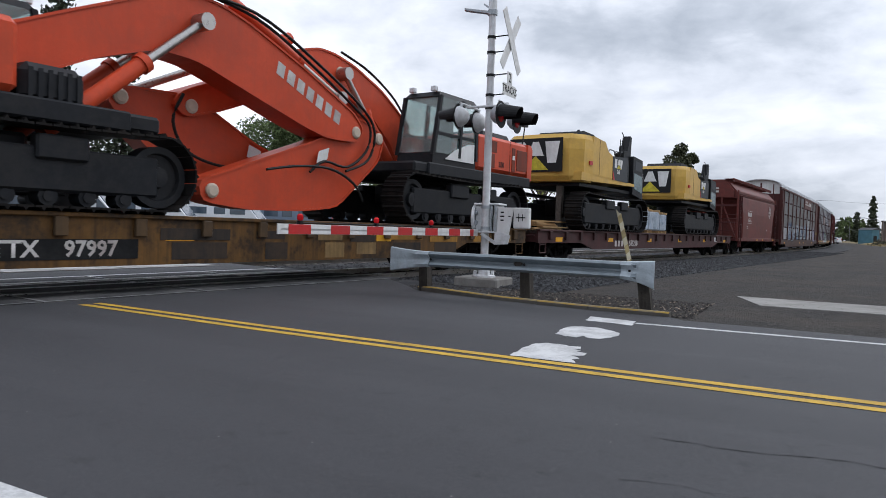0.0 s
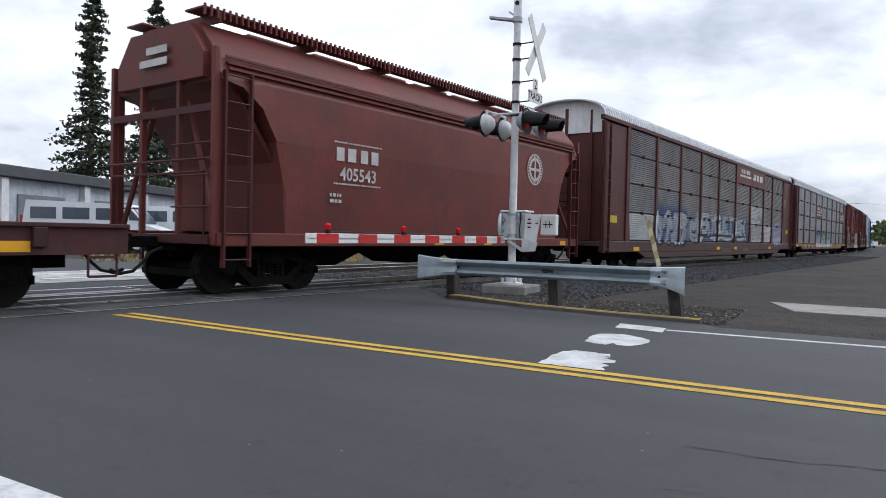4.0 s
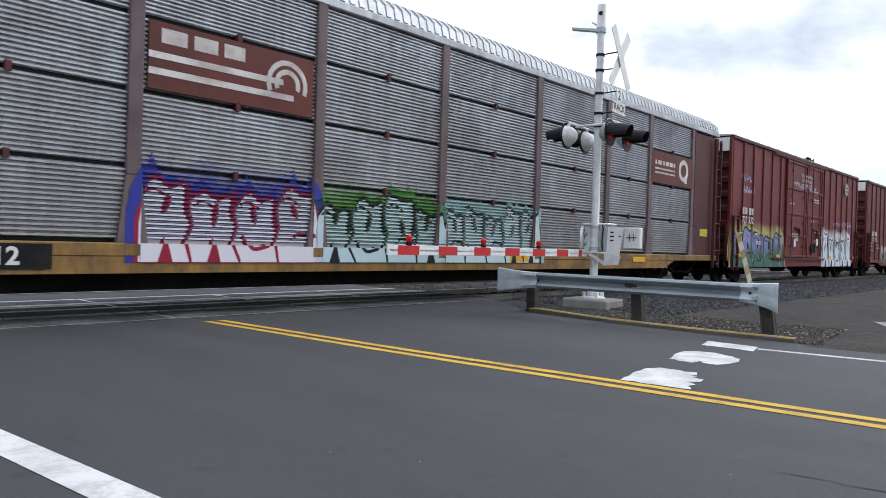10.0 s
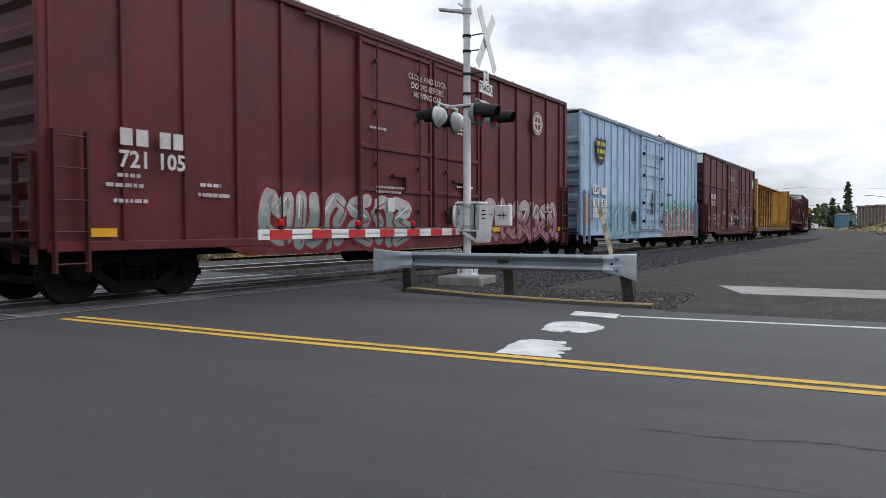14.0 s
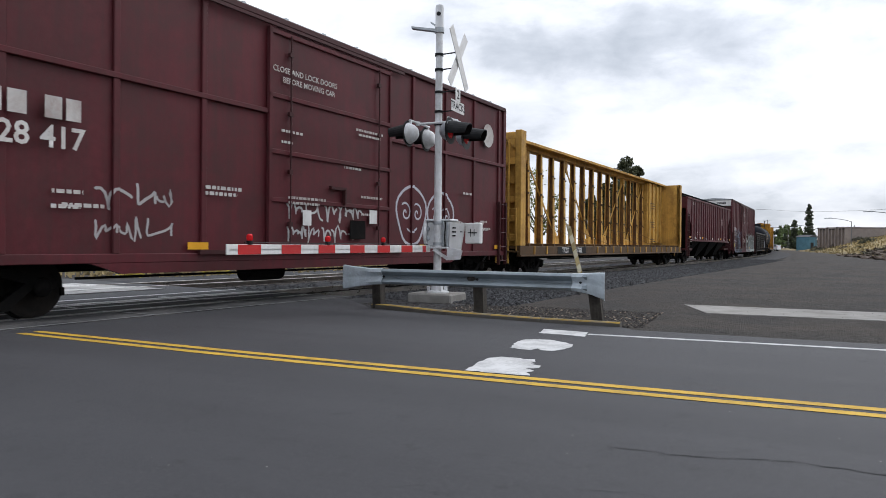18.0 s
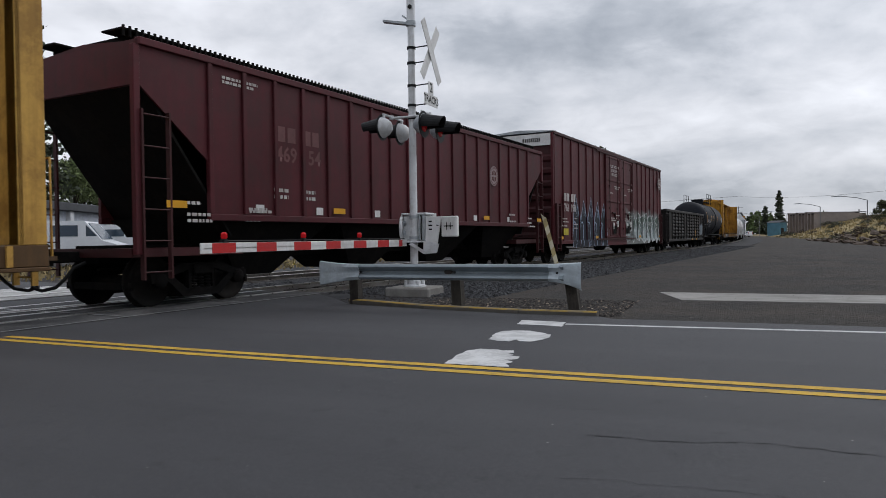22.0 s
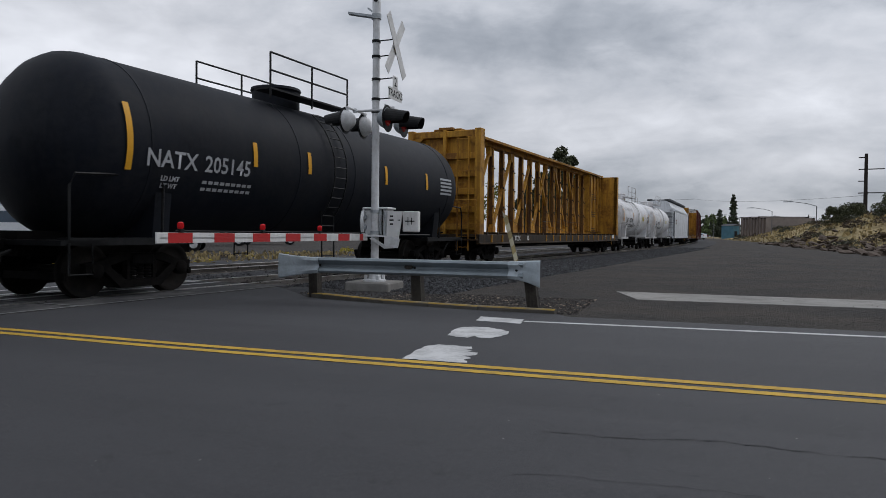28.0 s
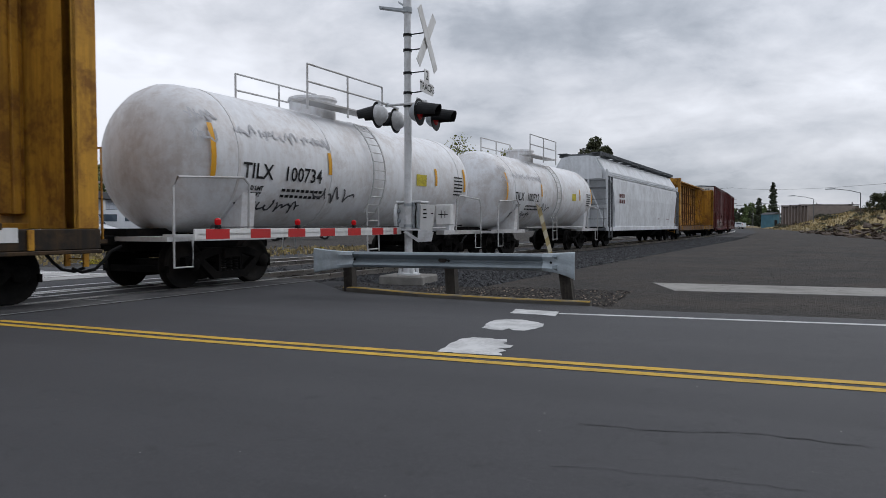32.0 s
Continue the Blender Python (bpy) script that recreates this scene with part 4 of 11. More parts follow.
def bars(car, rows, y, mat, name="small_lettering"):
    """Lines of stencilling too small to read: rows of (x, z, length, height)."""
    m = Mesh()
    rng = random.Random(len(rows) + int(abs(rows[0][0]) * 100))
    for x, z, length, h in rows:
        u = x
        while u < x + length:
            w = min(rng.uniform(0.6, 2.2) * h, x + length - u)
            m.face_set([(u, y, z), (u + w, y, z), (u + w, y, z + h), (u, y, z + h)], [(0, 1, 2, 3)])
            u += w + h * 0.5
    return part(name, m, mat, car)


def patch(car, name, x0, x1, z0, z1, y, mat, label=""):
    return part(name, Mesh().box(x0, x1, y - 0.003, y, z0, z1), mat, car, label)


def emblem(car, x, z, r, y, mat_white, mat_dark, cross=True):
    """A round railway emblem as plain shapes."""
    k = 28
    disc = Mesh().face_set([(x + r * cos(2 * pi * i / k), y, z + r * sin(2 * pi * i / k)) for i in range(k)], [tuple(range(k))])
    ob = part("emblem", disc, mat_white, car, "round pale emblem")
    if cross:
        m = Mesh()
        for a in range(k):
            p, q = 2 * pi * a / k, 2 * pi * (a + 0.55) / k
            m.face_set([(x + rr * cos(t), y - 0.004, z + rr * sin(t)) for rr, t in ((0.76 * r, p), (0.92 * r, p), (0.92 * r, q), (0.76 * r, q))], [(0, 1, 2, 3)])
        for sx, sz in ((1, 1), (-1, 1), (1, -1), (-1, -1)):
            m.face_set([(x + sx * 0.09 * r, y - 0.004, z + sz * 0.09 * r), (x + sx * 0.58 * r, y - 0.004, z + sz * 0.09 * r), (x + sx * 0.42 * r, y - 0.004, z + sz * 0.42 * r), (x + sx * 0.09 * r, y - 0.004, z + sz * 0.58 * r)], [(0, 1, 2, 3)])
        part("emblem_marks", m, mat_dark, ob)


SPRAYED, RELIEF = {}, {}


def clipped(poly, k, lo, hi):
    """The part of a flat polygon between two bounds of its coordinate k."""
    for bound, sign in ((lo, 1.0), (hi, -1.0)):
        out = []
        for i, p in enumerate(poly):
            q = poly[i - 1]
            dp, dq = sign * (p[k] - bound), sign * (q[k] - bound)
            if (dp >= 0) != (dq >= 0):
                t = dq / (dq - dp)
                out.append((q[0] + (p[0] - q[0]) * t, q[1] + (p[1] - q[1]) * t))
            if dp >= 0:
                out.append(p)
        poly = out
        if len(poly) < 3:
            return []
    return poly


def spans(strips, lo, hi):
    """Cuts lo..hi into the given (a, b, y) strips and the gaps between them, whose y is None."""
    out, at = [], lo
    for a, b, y in sorted(strips):
        if b <= lo or a >= hi:
            continue
        if a > at:
            out.append((at, a, None))
        out.append((max(a, at), min(b, hi), y))
        at = min(b, hi)
    return out + ([(at, hi, None)] if at < hi else [])


def drape(mesh, polys, relief, lift):
    """Lays flat (x, z) polygons on a wall whose upright strips stand proud and whose level strips lie at other depths."""
    xs, zs, y0 = relief
    for poly in polys:
        px, pz = [p[0] for p in poly], [p[1] for p in poly]
        for a, b, y in spans(xs, min(px), max(px)):
            piece = clipped(poly, 0, a, b)
            if len(piece) < 3:
                continue
            if y is not None:
                mesh.face_set([(u, y - lift, w) for u, w in piece], [tuple(range(len(piece)))])
                continue
            for c, d, yy in spans(zs, min(p[1] for p in piece), max(p[1] for p in piece)):
                bit = clipped(piece, 1, c, d)
                if len(bit) > 2:
                    mesh.face_set([(u, (y0 if yy is None else yy) - lift, w) for u, w in bit], [tuple(range(len(bit)))])


def ribbon(pts, r, smooth=True, taper=1.0):
    """A brush stroke along points: quads and round ends."""
    line = eased([(x, z, 0) for x, z in pts], 5) if smooth else [Vector((x, z, 0)) for x, z in pts]
    left, right = [], []
    for i, p in enumerate(line):
        d = (line[min(i + 1, len(line) - 1)] - line[max(0, i - 1)])
        d = d.normalized() if d.length > 1e-6 else Vector((1, 0, 0))
        w = r * (1 + (taper - 1) * i / max(1, len(line) - 1))
        left.append((p.x - d.y * w, p.y + d.x * w))
        right.append((p.x + d.y * w, p.y - d.x * w))
    polys = [[left[i], left[i + 1], right[i + 1], right[i]] for i in range(len(line) - 1)]
    for p, q, w in ((line[0], line[1], r), (line[-1], line[-2], r * taper)):
        a = math.atan2(p.y - q.y, p.x - q.x)
        polys.append([(p.x + w * cos(a + t), p.y + w * sin(a + t)) for t in np.linspace(-pi / 2, pi / 2, 7)])
    return polys


FORMS = ([[(0.50, 0.50), (0.66, 0.62), (0.48, 0.76), (0.24, 0.56), (0.34, 0.20), (0.72, 0.10), (0.94, 0.50), (0.80, 0.95)]],
         [[(0.14, 0.96), (0.82, 0.80), (0.20, 0.52), (0.86, 0.30), (0.18, 0.04)]],
         [[(0.22, 0.03), (0.18, 0.62), (0.46, 0.97), (0.82, 0.78), (0.62, 0.48)], [(0.62, 0.10), (0.68, 0.14)]],
         [[(0.06, 0.08), (0.48, 0.44), (0.86, 0.82), (0.52, 0.97), (0.18, 0.78), (0.48, 0.40), (0.94, 0.05)]],
         [[(0.06, 0.52), (0.34, 0.80), (0.52, 0.97), (0.72, 0.78), (0.95, 0.56)], [(0.50, 0.84), (0.44, 0.40), (0.56, 0.04)]],
         [[(0.20, 0.05), (0.28, 0.50), (0.22, 0.96)], [(0.62, 0.95), (0.70, 0.50), (0.58, 0.06), (0.90, 0.20)]],
         [[(0.10, 0.30), (0.22, 0.86), (0.50, 0.60), (0.78, 0.92), (0.92, 0.34), (0.52, 0.06), (0.16, 0.18)]])


def fill_paint(name, fill, low, z0, z1):
    """Spray paint that runs from one colour to another up the wall, worn and dusty."""
    m = surface(name, fill, 0.6, dark=0.9, dirt=tuple(c * 0.35 for c in low), dirt_amount=0.35, streak=0.25, grain=9.0)
    tree = m.node_tree
    n = Net(tree, False)
    bsdf = next(x for x in tree.nodes if x.type == "BSDF_PRINCIPLED")
    col = bsdf.inputs["Base Color"].links[0].from_socket
    pos = n.add("ShaderNodeTexCoord").outputs["Object"]
    z = n.add("ShaderNodeSeparateXYZ", None, i0=pos).outputs[2]
    up = n.math("ADD", n.math("DIVIDE", n.math("SUBTRACT", z, z0), z1 - z0), n.math("MULTIPLY", n.math("SUBTRACT", n.noise(pos, 1.8, 3.0), 0.5), 0.8))
    tree.links.new(n.mix(n.ramp(up, (0.30, 1.0), (0.62, 0.0)), col, (*low, 1)), bsdf.inputs["Base Color"])
    return m


def wild(rng, area, meshes, relief):
    """Interlocking angular letters: one mass with a jagged top, cut by tapering lines and leaf-shaped openings."""
    x0, z0, cw, ht, count = area
    cloud, under, body = meshes
    x1, rim = x0 + cw * count, 0.06

    def columns(mesh, knots, bottom, lift):
        for (xa, za), (xb, zb) in zip(knots, knots[1:]):
            if xb > xa:
                drape(mesh, [[(xa, bottom), (xb, bottom), (xb, zb), (xa, za)]], relief, lift)

    def leaf(x, z, long, wide, tilt):
        pts = []
        for t in np.linspace(0, 2 * pi, 11)[:-1]:
            u, v = wide * 0.5 * sin(t) * abs(sin(t)) ** 0.3, long * 0.5 * cos(t)
            pts.append((x + u * cos(tilt) - v * sin(tilt), z + u * sin(tilt) + v * cos(tilt)))
        return pts

    tops = [ht * rng.uniform(0.78, 1.0) for k in range(count)]
    knots = [(x0, z0 + 0.42 * ht), (x0 + 0.05 * cw, z0 + 0.62 * ht)]
    for k, top in enumerate(tops):
        a, peak = x0 + k * cw, rng.uniform(0.15, 0.4)
        knots += [(a + peak * cw * 0.6, z0 + top * 0.95), (a + peak * cw, z0 + top), (a + 0.62 * cw, z0 + top * rng.uniform(0.84, 0.93)), (a + 0.9 * cw, z0 + top * rng.uniform(0.88, 1.0)), (a + 0.97 * cw, z0 + top * 0.74)]
    knots.append((x1 + 0.04 * cw, z0 + 0.5 * ht))
    columns(body, knots, z0, 0.0062)
    rimmed = [(x + (-rim if i == 0 else rim if i == len(knots) - 1 else 0.0), z + rim * 1.3) for i, (x, z) in enumerate(knots)]
    columns(under, rimmed, z0 - 0.01, 0.0042)
    spread = []
    for i, (x, z) in enumerate(knots):
        spread.append((x + (i / (len(knots) - 1) - 0.5) * 0.35, z + rng.uniform(0.10, 0.20)))
        if rng.random() < 0.35:
            spread.append((spread[-1][0] + 0.05 * cw, z + rng.uniform(0.26, 0.40)))
    columns(cloud, sorted(spread), z0 - 0.01, 0.0022)
    for k, top in enumerate(tops):
        a = x0 + k * cw
        # the line between two letters
        if k < count - 1:
            b = a + cw
            cut = [(b - 0.03 * cw, z0 + top * 0.9), (b + rng.uniform(-0.08, 0.02) * cw, z0 + 0.62 * ht), (b + rng.uniform(0.02, 0.12) * cw, z0 + 0.42 * ht), (b + rng.uniform(-0.1, 0.0) * cw, z0 + 0.2 * ht), (b + rng.uniform(-0.04, 0.1) * cw, z0 + 0.02)]
            drape(under, ribbon(cut, 0.05, False, 0.45), relief, 0.0078)
            drape(under, [leaf(b - 0.02 * cw, z0 + rng.uniform(0.55, 0.7) * ht, 0.4 * ht, 0.16 * cw, rng.uniform(-0.3, 0.3))], relief, 0.0084)
        # openings and folds inside a letter
        tilt = rng.uniform(-0.45, 0.45)
        drape(under, [leaf(a + rng.uniform(0.42, 0.6) * cw, z0 + rng.uniform(0.52, 0.66) * ht, rng.uniform(0.2, 0.32) * ht, 0.15 * cw, tilt)], relief, 0.0078)
        kind = rng.randrange(3)
        if kind == 0:
            drape(under, [[(a + 0.36 * cw, z0), (a + 0.66 * cw, z0), (a + 0.52 * cw, z0 + 0.3 * ht)]], relief, 0.0078)
        elif kind == 1:
            drape(under, ribbon([(a + 0.95 * cw, z0 + 0.34 * ht), (a + 0.55 * cw, z0 + 0.36 * ht), (a + 0.42 * cw, z0 + 0.28 * ht)], 0.035, False, 0.4), relief, 0.0078)
        else:
            drape(under, ribbon([(a + 0.2 * cw, z0 + 0.3 * ht), (a + 0.4 * cw, z0 + 0.16 * ht), (a + 0.75 * cw, z0 + 0.2 * ht)], 0.03), relief, 0.0078)
        drape(under, ribbon([(a + 0.14 * cw, z0 + top * 0.82), (a + 0.3 * cw, z0 + top * 0.88), (a + 0.6 * cw, z0 + top * 0.78)], 0.016), relief, 0.0088)


def sprayed(car, paint_name, wrap=None, relief=None):
    """Builds the sprayed pieces that belong to a paint as thin layers on the car's near wall."""
    relief = relief or RELIEF[car.name]
    for j, (x0, x1, z0, z1, fill, low, line, halo, cell, *style) in enumerate(SPRAYED.get(paint_name, ())):
        how = style[0] if style else ("scrawl" if fill == halo else "bubble")
        rng = random.Random(int(abs(x0) * 37 + z1 * 11) + j)
        ink = surface("spray_line_%d%s" % (j, paint_name), line, 0.65, dark=0.85, dirt=tuple(c * 0.6 for c in line), dirt_amount=0.3)
        count = max(1, round((x1 - x0) / cell))
        cw, ht = (x1 - x0) / count, z1 - z0
        under, body, shine, cloud = Mesh(), Mesh(), Mesh(), Mesh()
        if how == "none":
            continue
        if how == "scrawl":
            lines = max(1, round(ht / 0.42))
            pitch = ht / lines
            for row in range(lines):
                at, k = x0 + rng.uniform(0, 0.15) * cw, 0
                while at < x1 - 0.15:
                    size = pitch * rng.uniform(0.55, 0.95)
                    sway, turns, phase = rng.uniform(0.25, 0.6), rng.uniform(1.2, 2.6), rng.uniform(0, 6.28)
                    wide = size * rng.uniform(0.7, 1.4)
                    pts = []
                    for i in range(15):
                        u = i / 14
                        pts.append((at + wide * (u + 0.28 * sway * sin(2 * pi * turns * u + phase)), z0 + pitch * (row + 0.5) + size * 0.5 * cos(2 * pi * turns * u) * (0.6 + 0.4 * sin(5 * u + phase)) + 0.05 * u))
                    drape(under, ribbon(pts, 0.018 + 0.006 * rng.random(), False), relief, 0.002 + 0.0006 * (k % 4))
                    at += wide * rng.uniform(1.0, 1.3)
                    k += 1
        elif how == "swirl":
            for k in range(count):
                cx, cz, big = x0 + cw * (k + 0.5), z0 + ht * rng.uniform(0.42, 0.58), min(cw, ht) * 0.46
                ring = [(cx + big * cos(t) * (1 + 0.12 * sin(3 * t)), cz + big * 1.1 * sin(t)) for t in np.linspace(0, 2 * pi, 26)]
                drape(under, ribbon(ring, 0.035, False), relief, 0.002)
                for ex in (-0.42, 0.38):
                    coil = [(cx + big * (ex + 0.045 * t * cos(t)), cz + big * (0.1 + 0.045 * t * sin(t))) for t in np.linspace(0.5, 8.5, 30)]
                    drape(under, ribbon(coil, 0.024, False), relief, 0.003)
                drape(under, ribbon([(cx - big * 0.3, cz - big * 0.5), (cx, cz - big * 0.62), (cx + big * 0.35, cz - big * 0.48)], 0.024), relief, 0.003)
        elif how == "wild":
            wild(rng, (x0, z0, cw, ht, count), (cloud, under, body), relief)
        elif how == "spike":
            for k in range(count):
                a, tall = x0 + k * cw, ht * rng.uniform(0.72, 1.05)
                tip = a + cw * rng.uniform(0.35, 0.75)
                lift = 0.003 + 0.003 * (k % 2)
                drape(body, [[(a - 0.1 * cw, z0), (a + 1.1 * cw, z0), (a + 0.95 * cw, z0 + ht * 0.5), (tip, z0 + tall), (a + 0.1 * cw, z0 + ht * 0.5)]], relief, lift)
                drape(shine, ribbon([(a - 0.1 * cw, z0 + 0.05), (a + 0.06 * cw, z0 + ht * 0.3), (a + 0.1 * cw, z0 + ht * 0.5), (tip, z0 + tall), (a + 0.95 * cw, z0 + ht * 0.5), (a + cw, z0 + ht * 0.25), (a + 1.1 * cw, z0)], 0.03, False), relief, lift + 0.0008)
                drape(shine, ribbon([(a + 0.3 * cw, z0), (a + 0.45 * cw, z0 + ht * 0.22), (a + 0.4 * cw, z0 + ht * 0.42), (a + 0.2 * cw, z0 + ht * 0.45)], 0.022), relief, lift + 0.0014)
                for d in (0.55, 0.72):
                    drape(shine, ribbon([(a + d * cw, z0 + ht * 0.55), (a + d * cw + 0.02, z0 + ht * 0.72)], 0.016), relief, lift + 0.0018)
        else:
            block = how == "block"
            r = min(0.17 * cw, 0.13 * ht) * (1.25 if block else 1.1)
            rim = 0.055 if ht > 1.0 else 0.035
            last = -1
            for k in range(count):
                pick = rng.randrange(len(FORMS))
                pick = (pick + 1) % len(FORMS) if pick == last else pick
                last = pick
                flip, lean, grow, drop = rng.random() < 0.4, rng.uniform(-0.12, 0.22), rng.uniform(1.0, 1.18), rng.uniform(-0.04, 0.08)
                strokes = []
                for form in FORMS[pick]:
                    pts = []
                    for u, v in form:
                        u = 1 - u if flip else u
                        pts.append((x0 + cw * (k + 0.5 + (u - 0.5) * grow + lean * (v - 0.5)) + rng.uniform(-0.03, 0.03) * cw, z0 + r + (ht - 2 * r) * (v - drop)))
                    strokes.append(pts)
                lift = 0.002 + 0.006 * (k % 2)
                for i, pts in enumerate(strokes):
                    bend = 1.0 if not block else 0.75
                    drape(under, ribbon([(px + 0.05, pz - 0.05) for px, pz in pts], r + rim, not block, bend), relief, lift + 0.0004 * i)
                    drape(under, ribbon(pts, r + rim, not block, bend), relief, lift + 0.0012 + 0.0004 * i)
                    drape(body, ribbon(pts, r, not block, bend), relief, lift + 0.0026 + 0.0004 * i)
                if how == "bubble":
                    top = strokes[0]
                    drape(shine, ribbon([(px - r * 0.35, pz + r * 0.35) for px, pz in top[1:3]], r * 0.13), relief, lift + 0.0042)
                    drape(under, ribbon([(px + r * 0.3, pz - r * 0.2) for px, pz in top[-3:]], r * 0.10), relief, lift + 0.0042)
        fills = fill_paint("spray_fill_%d%s" % (j, paint_name), fill, low, z0, z1)
        mist = surface("spray_halo_%d%s" % (j, paint_name), halo, 0.7, dark=0.75, dirt=tuple(c * 0.5 for c in halo), dirt_amount=0.4, grain=5.0) if cloud.v else ink
        for name, mesh, mat, label in (("sprayed_halo", cloud, mist, "sprayed patches behind the outlines"), ("sprayed_outline", under, ink, "sprayed outlines"), ("sprayed_fill", body, fills, "sprayed rounded shapes"), ("sprayed_line", shine, ink if how == "spike" else surface("pale_spray_shine", (0.7, 0.72, 0.74), 0.6), "thin sprayed lines")):
            if mesh.v:
                me = mesh.data(name, mat)
                tagged(part(name, wrap(me) if wrap else me, None, car, label), kind="stuff")


def draped_words(car, words, x, z, size, bold, relief, mat, lift, label, shear=0.0):
    """Lettering sprayed across a wall's relief."""
    me = text_mesh(words, size, mat, Matrix.Identity(4), bold)
    bm = bmesh.new()
    bm.from_mesh(me)
    bmesh.ops.triangulate(bm, faces=bm.faces[:])
    polys = [[(x + v.co.x + shear * v.co.y, z + v.co.y) for v in f.verts] for f in bm.faces]
    bm.free()
    bpy.data.meshes.remove(me)
    mesh = Mesh()
    drape(mesh, polys, relief, lift)
    tagged(part("sprayed_lettering", mesh, mat, car, label), kind="stuff")


def painted(name, color, dirt=(0.05, 0.035, 0.03), graffiti=(), dirt_amount=0.4, streak=0.4, rough=0.55, metal=0.0, dark=0.72, fade=None, side=-1.0):
    """Car paint: base colour with stains, streaks and sprayed pieces on the near side, which are areas (x0, x1, z0, z1, fill, fill_low, line, halo, cell)."""
    if name in MATS:
        return MATS[name]
    m = surface(name, color, rough, metal, dark=dark, dirt=dirt, dirt_amount=dirt_amount, streak=streak, grain=7.0, bump=0.12, bump_scale=30.0, big=0.55)
    SPRAYED[name] = graffiti
    if not graffiti and not fade:
        return m
    tree = m.node_tree
    n = Net(tree, False)
    bsdf = next(x for x in tree.nodes if x.type == "BSDF_PRINCIPLED")
    col = bsdf.inputs["Base Color"].links[0].from_socket
    pos = n.add("ShaderNodeTexCoord").outputs["Object"]
    sep = n.add("ShaderNodeSeparateXYZ", None, i0=pos)
    x, y, z = sep.outputs
    near = n.math("LESS_THAN", n.math("MULTIPLY", y, -side), 0.0)
    if fade:
        lo, hi, tint, amount = fade
        f = n.math("MULTIPLY", n.ramp(n.math("DIVIDE", n.math("SUBTRACT", n.math("ADD", z, n.math("MULTIPLY", n.noise(pos, 1.2, 5.0), 0.8)), lo), hi - lo), (0.0, 1.0), (1.0, 0.0)), amount)
        col = n.mix(f, col, (*tint, 1))
    for x0, x1, z0, z1, fill, low, line, halo, cell, *style in graffiti:
        if halo == color:
            continue
        flat = n.add("ShaderNodeCombineXYZ", None, i0=x, i1=z, i2=0.0).outputs[0]
        edge = n.math("MULTIPLY", n.math("SUBTRACT", n.noise(flat, 1.3 / cell, 4.0), 0.5), 0.8 * cell)
        mx = n.math("MINIMUM", n.math("SUBTRACT", x, x0), n.math("SUBTRACT", x1, x))
        mz = n.math("MINIMUM", n.math("SUBTRACT", z, z0 - 0.3), n.math("SUBTRACT", z1, z))
        inside = n.math("ADD", n.math("MINIMUM", mx, mz), edge)
        cloud = n.math("MULTIPLY", n.ramp(n.math("ADD", inside, 0.2), (0.0, 0.0), (0.30, 1.0)), near)
        patchy = n.mix(n.ramp(n.noise(flat, 0.9 / cell, 3.0), (0.45, 0.0), (0.60, 1.0)), (*halo, 1), (*(c * 0.7 for c in halo), 1))
        col = n.mix(n.math("MULTIPLY", cloud, 0.8), col, patchy)
    tree.links.new(col, bsdf.inputs["Base Color"])
    return m


